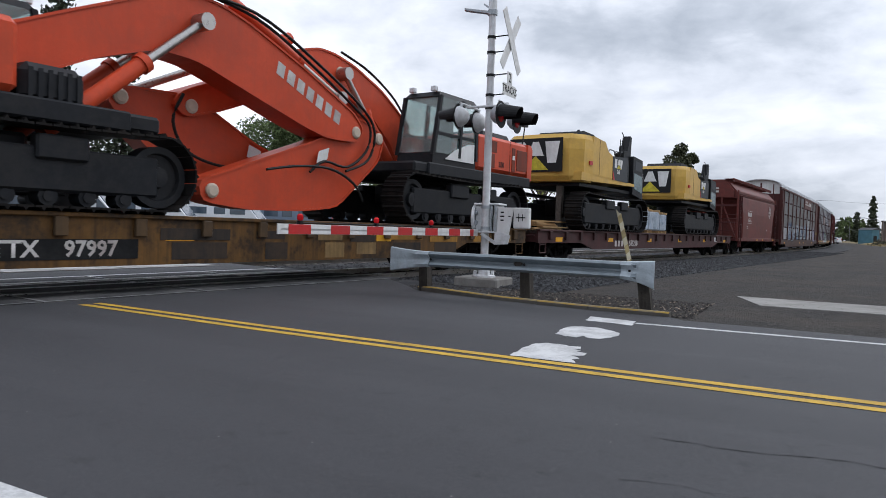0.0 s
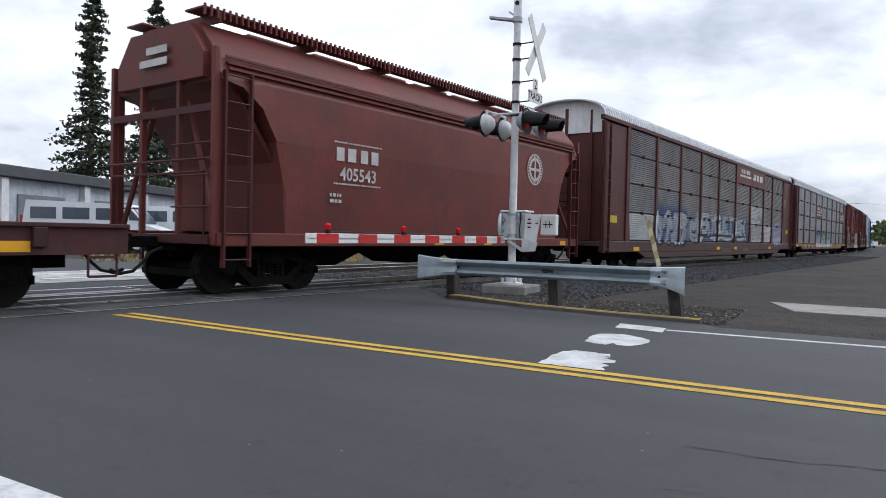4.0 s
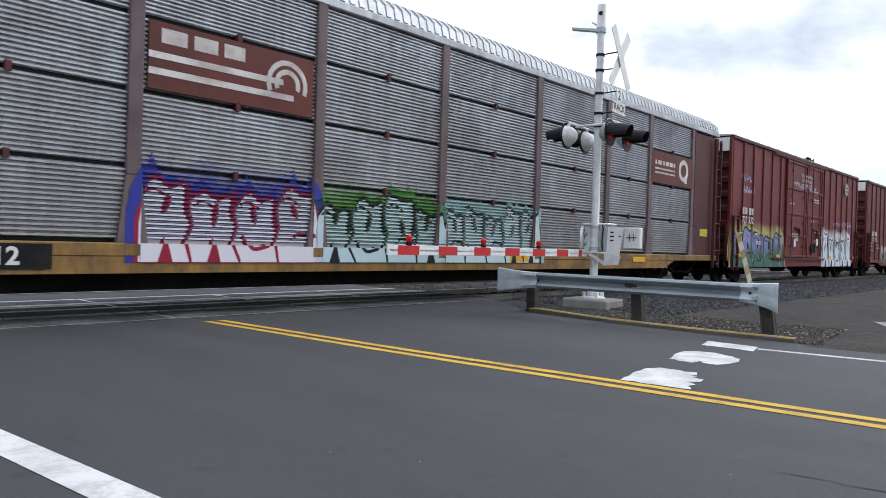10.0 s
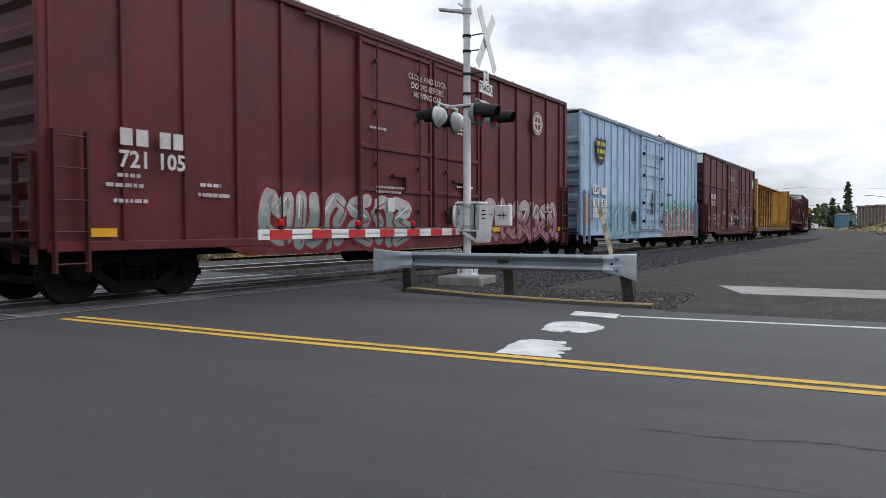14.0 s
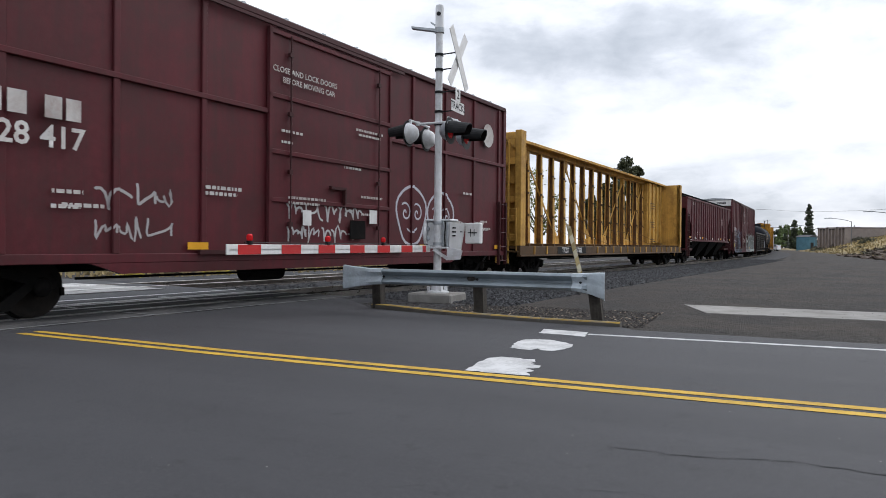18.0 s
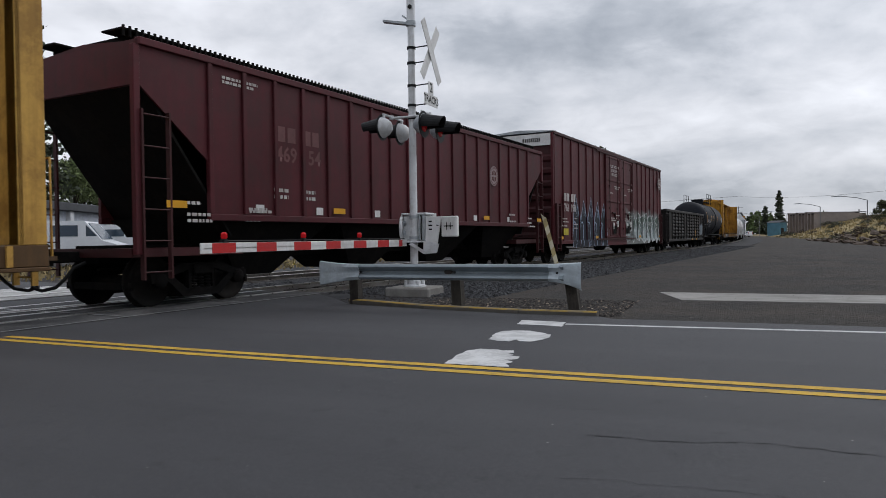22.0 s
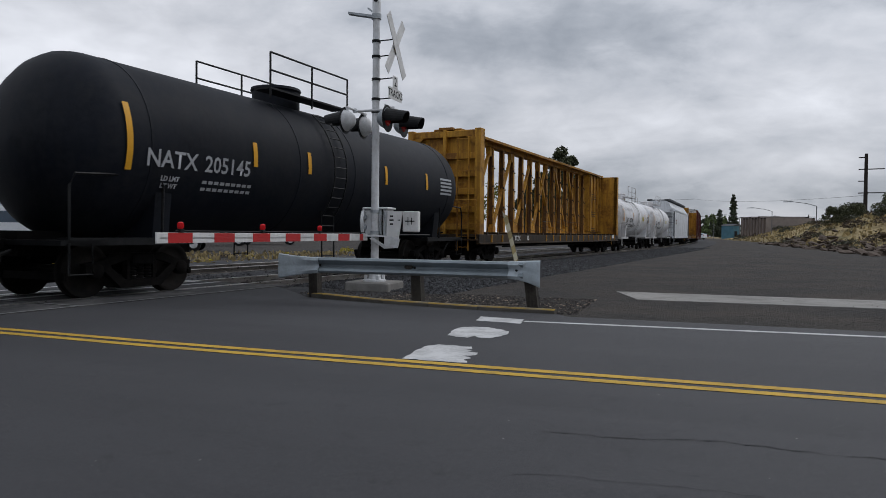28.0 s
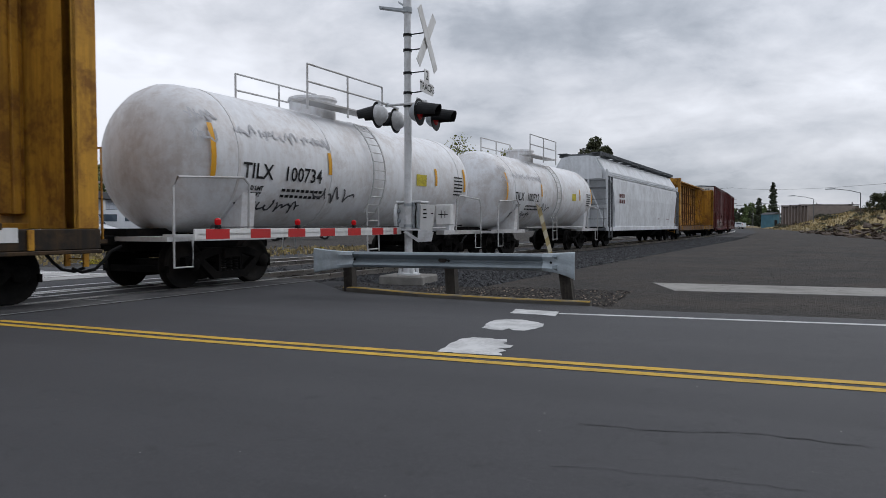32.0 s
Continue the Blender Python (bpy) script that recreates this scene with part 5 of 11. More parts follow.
# ---- boxcars ----
def boxcar(s0, s1, label, paint, frame_paint, top=5.25, floor=0.92, ribs=1.02, doors=((-2.8, -0.1), (-0.02, 2.1)), white_end=True, flat_post=0.09, belt=0.0, seed=0, roof_mat=None):
    half, w = (s1 - s0) / 2, 1.5
    car = thing("boxcar", label, "boxcar", group="freight train")
    d0, d1 = doors[0][0], doors[-1][1]
    for side in (-1, 1):
        part("side_wall", Mesh().box(-half, half, *sorted((side * (w - 0.05), side * (w - 0.09))), floor, top - 0.12), paint, car)
        spots = []
        x = -half + 0.08
        while x < half - 0.05:
            if not d0 - 0.05 < x < d1 + 0.05:
                spots.append(x)
            x += ribs
        spots.append(half - 0.08)
        for x in spots:
            # the ribs' meshes hold their place along the car, so the paint runs over them
            part("rib", Mesh().box(x - flat_post / 2, x + flat_post / 2, *sorted((side * (w - 0.055), side * w)), floor, top - 0.12, 0.012), paint, car)
        part("top_rail", Mesh().box(-half, half, *sorted((side * (w - 0.10), side * (w + 0.02))), top - 0.12, top, 0.015), frame_paint, car)
        sill = Mesh()
        y0, y1 = sorted((side * (w - 0.06), side * (w + 0.01)))
        sill.box(-half, half, y0, y1, floor - 0.14, floor, 0.01)
        sill.prism([(-half + 2.9, floor - 0.14), (half - 2.9, floor - 0.14), (half - 3.4, floor - 0.30), (-half + 3.4, floor - 0.30)], "y", y0, y1)
        part("side_sill", sill, paint, car)
        if belt:
            for u0, u1 in ((-half, d0), (d1, half)):
                part("belt_rail", Mesh().box(u0, u1, *sorted((side * (w - 0.055), side * (w + 0.015))), belt, belt + 0.09, 0.01), paint, car)
        for k, (u0, u1) in enumerate(doors):
            yy = sorted((side * (w - 0.04), side * (w + 0.005)))
            door = part("door", Mesh().box(u0, u1, *yy, floor + 0.08, top - 0.22, 0.01), paint, car, "sliding door with lock rods")
            fr = Mesh()
            ya, yb = sorted((side * (w + 0.0055), side * (w + 0.045)))
            for z in (floor + 0.08, floor + 0.95, floor + 1.85, floor + 2.9, top - 0.34):
                fr.box(u0, u1, ya, yb, z, z + 0.09, 0.01)
            for u in (u0, u1 - 0.09):
                fr.box(u, u + 0.09, ya, yb, floor + 0.08, top - 0.22, 0.01)
            part("door_frame", fr, paint, door)
            for u in (u0 + 0.55, u1 - 0.55):
                rod = Mesh().tube([(u, side * (w + 0.07), floor + 0.15), (u, side * (w + 0.07), top - 0.3)], 0.018, 6)
                for z in (floor + 0.5, floor + 1.5, floor + 2.6, top - 0.7):
                    rod.box(u - 0.05, u + 0.05, *sorted((side * (w + 0.03), side * (w + 0.09))), z, z + 0.08)
                part("lock_rod", rod, frame_paint, door)
            handle = Mesh().box((u0 + u1) / 2 - 0.25, (u0 + u1) / 2 + 0.25, *sorted((side * (w + 0.02), side * (w + 0.09))), floor + 1.3, floor + 1.36)
            handle.box((u0 + u1) / 2 + 0.18, (u0 + u1) / 2 + 0.24, *sorted((side * (w + 0.02), side * (w + 0.11))), floor + 1.0, floor + 1.32)
            part("door_lever", handle, frame_paint, door)
        part("door_track", Mesh().box(d0 - 1.6, d1 + 0.5, *sorted((side * (w + 0.012), side * (w + 0.07))), floor - 0.02, floor + 0.05), frame_paint, car)
        part("door_track", Mesh().box(d0 - 1.6, d1 + 0.5, *sorted((side * (w + 0.022), side * (w + 0.06))), top - 0.2, top - 0.14), frame_paint, car)
    for s in (-1, 1):
        e = Mesh()
        prof = [(0.0, floor - 0.1)]
        n = 7
        pitch = (top - floor - 0.75) / n
        for k in range(n):
            z = floor + 0.05 + k * pitch
            prof += [(0.0, z), (0.085, z + pitch * 0.16), (0.085, z + pitch * 0.42), (0.0, z + pitch * 0.6)]
        prof += [(0.0, top - 0.1), (-0.06, top - 0.1), (-0.06, floor - 0.1)]
        e.prism([(s * (half - 0.02 + a), b) for a, b in prof], "y", -w + 0.1, w - 0.1)
        # darker than the sides: grime plus the shade between cars, both in the paint
        part("end_wall", e, frame_paint, car, "ribbed steel end wall")
        for side in (-1, 1):
            part("corner_post", Mesh().box(*sorted((s * (half - 0.06), s * (half + 0.09))), *sorted((side * (w - 0.12), side * (w - 0.02))), floor - 0.1, top - 0.05, 0.012), paint, car)
        if white_end:
            part("end_band", Mesh().box(*sorted((s * (half + 0.004), s * (half + 0.085))), -w + 0.12, w - 0.12, top - 0.55, top - 0.08), white_sign, car, "white reflective end band")
            m = Mesh()
            for k in range(9):
                y = (0.2 - 0.085 * k) - 0.4
                m.box(*sorted((s * (half + 0.086), s * (half + 0.088))), y - 0.055, y, top - 0.40, top - 0.24)
            part("end_marking", m, black_ink, car)
        part("end_ladder", end_ladder(s * (half + 0.07), s, -w + 0.15, -w + 0.6, floor - 0.3, floor + 1.2, 5), frame_paint, car)
        for side in (-1, 1):
            u0, u1 = sorted((s * (half - 0.06), s * (half - 0.52)))
            part("side_ladder", ladder(u0, u1, side * w, floor - 0.42, floor + 1.5, 5, out=side), frame_paint, car)
        brake = Mesh().lathe([(0, 0.24), (0.03, 0.24)], (s * (half + 0.16), 0.55, floor + 1.1), (s, 0, 0), 16)
        if s < 0:
            part("brake_wheel", brake, iron, car)
        part("crossover_step", Mesh().box(*sorted((s * (half + 0.02), s * (half + 0.42))), -w + 0.1, w - 0.1, floor - 0.02, floor + 0.01), iron, car)
    roof = Mesh().prism([(-w + 0.02, top - 0.01), (w - 0.02, top - 0.01), (w - 0.02, top + 0.02), (0, top + 0.13), (-w + 0.02, top + 0.02)], "x", -half - 0.02, half + 0.02)
    x = -half + 0.3
    while x < half:
        roof.prism([(-w + 0.03, top + 0.018), (0, top + 0.128), (w - 0.03, top + 0.018), (w - 0.03, top + 0.05), (0, top + 0.165), (-w + 0.03, top + 0.05)], "x", x, x + 0.07)
        x += 1.1
    part("roof", roof, roof_mat or galv, car)
    proud = [(x - flat_post / 2, x + flat_post / 2, -w - 0.002) for x in spots] + [(d0, d1, -w - 0.008)]
    RELIEF[car.name] = (proud, [(floor - 0.32, floor, -w - 0.012)] + ([(belt, belt + 0.09, -w - 0.017)] if belt else []), -w + 0.048)
    sprayed(car, paint.name)
    under = Mesh().box(-half + 0.3, half - 0.3, -0.32, 0.32, 0.62, 0.90)
    for x in np.arange(-half + 3, half - 2.9, 1.9):
        under.box(x, x + 0.1, -w + 0.1, w - 0.1, 0.70, 0.90)
    under.tube([(-half + 3.0, -1.0, 0.55), (half - 3.0, -1.0, 0.55)], 0.022, 6)
    under.lathe([(0, 0.19), (0.95, 0.19)], (-1.8, -0.75, 0.55), (1, 0, 0), 12)
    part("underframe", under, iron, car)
    join(car, s0, s1, 1.9 if half > 9 else 1.6)
    return car, half, -w - 0.004


RED = (0.165, 0.024, 0.025)
WINE = (0.102, 0.017, 0.023)
DUSK = (0.035, 0.022, 0.02)
frame_red = painted("dark_red_hardware", (0.085, 0.017, 0.016), DUSK)
frame_wine = painted("dark_wine_hardware", (0.060, 0.014, 0.016), DUSK)
CREAM, BLUE, LILAC, GREEN = (0.62, 0.63, 0.64), (0.10, 0.22, 0.45), (0.26, 0.27, 0.55), (0.05, 0.13, 0.10)
INK = (0.012, 0.013, 0.018)


def reporting(car, y, x, z, size, mat, number, gap=0.8):
    """The railway's mark as plain blocks, and the car's number below it."""
    for k, (u, wd) in enumerate(((0, 0.62), (0.75, 0.62), (1.9, 0.6), (2.6, 0.55))):
        v = x + u * size
        m = Mesh().box(v + 0.04 * size, v + wd * size, y - 0.002, y, z, z + size * 0.72, 0.0)
        part("mark_block", m, mat, car)
    if number:
        letters(car, number[0], x + 0.72 * size, z - size * 0.62, size, y, mat, 0.008)
        letters(car, number[1], x + 2.55 * size, z - size * 0.62, size, y, mat, 0.008)


def stencils(car, y, half, mat, seed, z0=1.0):
    rng = random.Random(seed)
    rows = []
    for x in (-half + 0.9, -half + 2.4, half - 3.4, half - 1.7):
        for k in range(3):
            rows.append((x + rng.uniform(-0.1, 0.1), 1.75 - 0.12 * k + rng.uniform(-0.1, 0.1), rng.uniform(0.35, 0.7), 0.055))
    bars(car, rows, y, mat)
    for x in (-half + 0.55, -half * 0.45, half * 0.4, half - 0.75):
        patch(car, "reflector", x, x + 0.42, z0 - 0.02, z0 + 0.1, y - 0.01, reflector, "amber reflective strip")


def door_words(car, y, x0, x1, top, warn=True):
    """Stencilled warnings and placards on sliding doors."""
    if warn:
        for k, row in enumerate(("CLOSE AND LOCK", "DOORS BEFORE", "MOVING CAR")):
            letters(car, row, (x0 + x1) / 2, top - 0.75 - 0.2 * k, 0.19, y - 0.012, white_ink, 0.002)
    bars(car, [(x0 + 0.5, 1.95, 1.1, 0.05), (x0 + 0.5, 1.85, 0.9, 0.05), (x1 - 1.2, 2.1, 0.8, 0.05), (x1 - 1.2, 1.72, 0.6, 0.05), (x0 + 0.3, 3.2, 0.6, 0.05), (x1 - 1.4, 3.55, 1.0, 0.05), (x1 - 1.3, 3.45, 0.8, 0.05)], y - 0.012, white_ink)
    patch(car, "placard", x0 + 0.9, x0 + 1.15, 1.45, 1.75, y - 0.02, white_sign, "small white placard")
    patch(car, "placard", x1 - 0.9, x1 - 0.62, 1.55, 1.85, y - 0.02, white_sign, "small white placard")
    patch(car, "data_panel", x1 - 1.6, x1 - 1.05, 1.2, 1.6, y - 0.02, iron, "dark steel panel")


def build_boxcars():
    pB1 = painted("red_boxcar_paint_a", RED, DUSK, graffiti=(
        (-8.5, -3.0, 0.6, 2.1, LILAC, GREEN, INK, (0.42, 0.38, 0.16), 1.1, "wild"),
        (2.45, 7.3, 0.6, 2.2, (0.66, 0.70, 0.76), (0.56, 0.61, 0.68), INK, (0.66, 0.68, 0.70), 0.97, "wild"),
        (4.3, 7.6, 2.42, 2.86, RED, RED, (0.42, 0.36, 0.55), RED, 0.36),
        (-1.7, 0.9, 3.75, 4.25, RED, RED, (0.36, 0.48, 0.62), RED, 0.42),
        (-7.5, -6.6, 3.15, 4.1, RED, RED, (0.40, 0.42, 0.62), RED, 0.3)))
    c, h, y = boxcar(122, 139, "dark red high-roofed boxcar with white and blue graffiti", pB1, frame_red, doors=((-2.8, -0.12), (-0.02, 2.1)), ribs=1.0)
    reporting(c, y - 0.05, -7.66, 2.52, 0.34, white_ink, ("727", "332"))
    emblem(c, 6.1, 4.42, 0.32, y - 0.05, white_ink, painted("emblem_red", (0.12, 0.02, 0.02)))
    stencils(c, y, h, white_ink, 1)
    door_words(c, y - 0.045, -2.8, 2.1, 5.25)
    bars(c, [(-1.9, 4.1, 0.7, 0.06), (0.6, 3.9, 0.9, 0.07), (0.6, 3.8, 0.9, 0.07), (0.5, 2.6, 0.5, 0.05), (-1.6, 1.7, 0.4, 0.12), (1.4, 2.2, 0.4, 0.05)], y - 0.012, white_ink)
    pB2 = painted("red_boxcar_paint_b", (0.135, 0.022, 0.022), DUSK, graffiti=(
        (-4.9, -0.4, 0.7, 1.9, (0.55, 0.52, 0.5), (0.20, 0.24, 0.22), (0.20, 0.02, 0.03), (0.16, 0.05, 0.05), 0.8),
        (3.0, 8.0, 0.7, 2.0, (0.45, 0.36, 0.36), (0.30, 0.14, 0.16), (0.10, 0.02, 0.03), (0.16, 0.05, 0.05), 0.75)))
    c, h, y = boxcar(141.1, 158.5, "dark red boxcar with faded graffiti along its sill", pB2, frame_red, top=5.3, doors=((-2.3, 0.4), (0.5, 2.7)), ribs=1.05)
    reporting(c, y - 0.05, -7.7, 2.3, 0.34, white_ink, ("721", "105"))
    emblem(c, 6.3, 4.3, 0.36, y - 0.05, white_ink, MATS["emblem_red"])
    stencils(c, y, h, white_ink, 2)
    door_words(c, y - 0.045, -2.3, 2.7, 5.3)
    # pale blue insulated boxcar
    pB3 = painted("pale_blue_boxcar_paint", (0.41, 0.545, 0.72), (0.16, 0.17, 0.19), graffiti=(
        (-5.9, -1.9, 0.62, 2.0, (0.27, 0.44, 0.55), (0.25, 0.38, 0.40), (0.16, 0.28, 0.42), (0.30, 0.44, 0.50), 0.9),
        (1.7, 7.9, 0.62, 2.25, (0.25, 0.125, 0.18), (0.28, 0.16, 0.15), (0.60, 0.62, 0.64), (0.13, 0.36, 0.25), 1.05, "wild")), dirt_amount=0.3, streak=0.3, dark=0.85)
    blue_hw = painted("pale_blue_hardware", (0.27, 0.34, 0.44), (0.10, 0.10, 0.11))
    c, h, y = boxcar(160, 176.7, "pale blue insulated boxcar with a single plug door", pB3, blue_hw, top=5.3, doors=((-1.7, 1.45),), ribs=0.74, white_end=False, flat_post=0.08)
    shield = [(-0.52, 0.42), (-0.40, 0.50), (-0.15, 0.42), (0.0, 0.52), (0.15, 0.42), (0.40, 0.50), (0.52, 0.42), (0.46, -0.05), (0.30, -0.36), (0.0, -0.56), (-0.30, -0.36), (-0.46, -0.05)]
    part("emblem", Mesh().face_set([(-6.68 + a, y - 0.05, 3.95 + b) for a, b in shield], [tuple(range(12))]), black_metal, c, "black shield emblem with yellow bars")
    bars(c, [(-7.08, 4.14, 0.8, 0.16), (-7.08, 3.86, 0.8, 0.16), (-6.95, 3.66, 0.55, 0.07)], y - 0.056, yellow_tag, "emblem_lettering")
    for words, x0, x1, z0, z1 in (("LW", -7.48, -6.85, 2.32, 2.66), ("10", -7.48, -6.85, 1.86, 2.16), ("42", -6.62, -6.08, 1.86, 2.16), ("", -6.62, -6.08, 2.32, 2.60)):
        patch(c, "number_plate", x0, x1, z0, z1, y - 0.05, white_sign, "white number panel")
        if words:
            letters(c, words, (x0 + x1) / 2, (z0 + z1) / 2, 0.33, y - 0.056, black_ink, 0.004)
    for k, (x, z, words) in enumerate(((-7.16, 1.72, "LD LMT"), (-6.35, 1.72, "214200"), (-7.16, 1.52, "LT WT"), (-6.35, 1.52, "71800"))):
        patch(c, "number_plate", x - 0.30, x + 0.28, z - 0.075, z + 0.075, y - 0.05, white_sign)
        letters(c, words, x, z, 0.12, y - 0.056, black_ink)
    patch(c, "reflector", -8.2, -8.05, 1.15, 2.2, y - 0.05, reflector, "amber reflective strip")
    patch(c, "data_panel", -3.0, -2.45, 1.35, 1.75, y - 0.05, iron)
    plug = y - 0.045
    part("lock_housing", Mesh().box(-0.18, 0.25, plug - 0.05, plug, 1.7, 2.65, 0.015), blue_hw, c, "door lock housing")
    part("lock_shaft", Mesh().tube([(0.04, plug - 0.07, 1.0), (0.04, plug - 0.07, 4.9)], 0.028, 8), blue_hw, c)
    for z in (1.35, 2.15, 3.35, 4.3):
        part("crank_arm", Mesh().tube([(-1.45, plug - 0.06, z), (0.04, plug - 0.07, z + 0.04), (1.2, plug - 0.06, z)], 0.02, 6), blue_hw, c)
        for x in (-1.5, 1.22):
            part("latch", Mesh().box(x - 0.09, x + 0.09, plug - 0.08, plug, z - 0.06, z + 0.06, 0.01), iron, c)
    rust = surface("brown_rust_stain", (0.085, 0.05, 0.038), 0.9, dark=0.6)
    rng = random.Random(12)
    for k in range(26):
        u, w0 = rng.uniform(-1.6, 1.35), rng.uniform(1.05, 2.6)
        a, b = rng.uniform(0.03, 0.16), rng.uniform(0.015, 0.06)
        ring = [(u + a * cos(t) * rng.uniform(0.6, 1.1), plug - 0.0045 - 0.0002 * k, w0 + b * sin(t) * rng.uniform(0.6, 1.1)) for t in np.linspace(0, 2 * pi, 9)[:-1]]
        part("rust_patch", Mesh().face_set(ring, [tuple(range(8))]), rust, c)
    for k, row in enumerate(("CLOSE AND LOCK", "DOORS BEFORE", "MOVING CAR")):
        letters(c, row, 0.75, 4.35 - 0.15 * k, 0.14, plug - 0.012, surface("faint_grey_lettering", (0.2, 0.25, 0.33), 0.7))
    bars(c, [(-3.0, 1.2, 0.5, 0.08), (2.2, 2.6, 0.8, 0.1), (7.4, 2.7, 0.4, 0.1)], y - 0.05, black_ink)
    # wine boxcars with a belt rail
    pB4 = painted("wine_boxcar_paint_a", WINE, DUSK, graffiti=(
        (-5.4, -3.9, 1.0, 2.0, WINE, WINE, (0.42, 0.40, 0.40), WINE, 0.75),
        (-1.5, 0.9, 1.05, 1.95, WINE, WINE, (0.50, 0.50, 0.50), WINE, 0.5),
        (2.35, 5.2, 0.95, 2.5, WINE, WINE, (0.5, 0.5, 0.55), WINE, 1.3, "swirl")))
    c, h, y = boxcar(178.5, 195.2, "wine red boxcar with chalky graffiti scrawls", pB4, frame_wine, top=5.35, doors=((-1.95, 2.05),), ribs=1.62, belt=3.5, flat_post=0.11)
    reporting(c, y - 0.05, -6.95, 2.75, 0.42, white_ink, ("728", "417"))
    emblem(c, 7.05, 4.32, 0.34, y - 0.05, white_ink, MATS["emblem_red"], False)
    stencils(c, y, h, white_ink, 4)
    door_words(c, y - 0.045, -1.95, 2.05, 5.35, False)
    letters(c, "CLOSE AND LOCK DOORS", -0.95, 4.36, 0.155, y - 0.056, white_ink, 0.002)
    letters(c, "BEFORE MOVING CAR", -0.85, 4.18, 0.155, y - 0.056, white_ink, 0.002)
    bars(c, [(-1.6, 3.0, 0.3, 0.05), (0.3, 2.7, 0.6, 0.05), (-3.4, 2.0, 0.8, 0.06), (-3.4, 1.9, 0.7, 0.06), (5.6, 2.5, 0.5, 0.06), (6.3, 1.7, 0.6, 0.06)], y - 0.012, white_ink)
    pB5 = painted("wine_boxcar_paint_b", (0.100, 0.017, 0.023), DUSK, graffiti=(
        (-7.7, -2.6, 0.62, 3.05, (0.012, 0.014, 0.022), (0.014, 0.017, 0.026), (0.40, 0.50, 0.66), (0.10, 0.017, 0.023), 1.0, "spike"),
        (1.2, 9.5, 0.74, 2.35, (0.075, 0.12, 0.09), (0.36, 0.42, 0.42), (0.62, 0.65, 0.66), (0.24, 0.27, 0.26), 1.05)))
    c, h, y = boxcar(241.4, 261.5, "wine red long boxcar with black and green graffiti", pB5, frame_wine, top=5.3, doors=((-2.8, -0.25), (-0.17, 2.4)), ribs=1.06)
    reporting(c, y - 0.05, -9.05, 2.55, 0.45, white_ink, ("761", "198"))
    emblem(c, 9.3, 4.35, 0.38, y - 0.05, white_ink, MATS["emblem_red"])
    stencils(c, y, h, white_ink, 5)
    door_words(c, y - 0.045, -2.55, 0.0, 5.3)
    door_words(c, y - 0.045, 0.08, 2.65, 5.3, False)
    patch(c, "label", -9.15, -8.55, 1.15, 1.42, y - 0.05, yellow_tag, "yellow label")
    for k, (a, b) in enumerate(((393, 410), (411.5, 428))):
        c, h, y = boxcar(a, b, "dark red boxcar far down the train", pB2, frame_red, doors=((-2.3, 0.4), (0.5, 2.7)))
        stencils(c, y, h, white_ink, 7 + k)


build_boxcars()

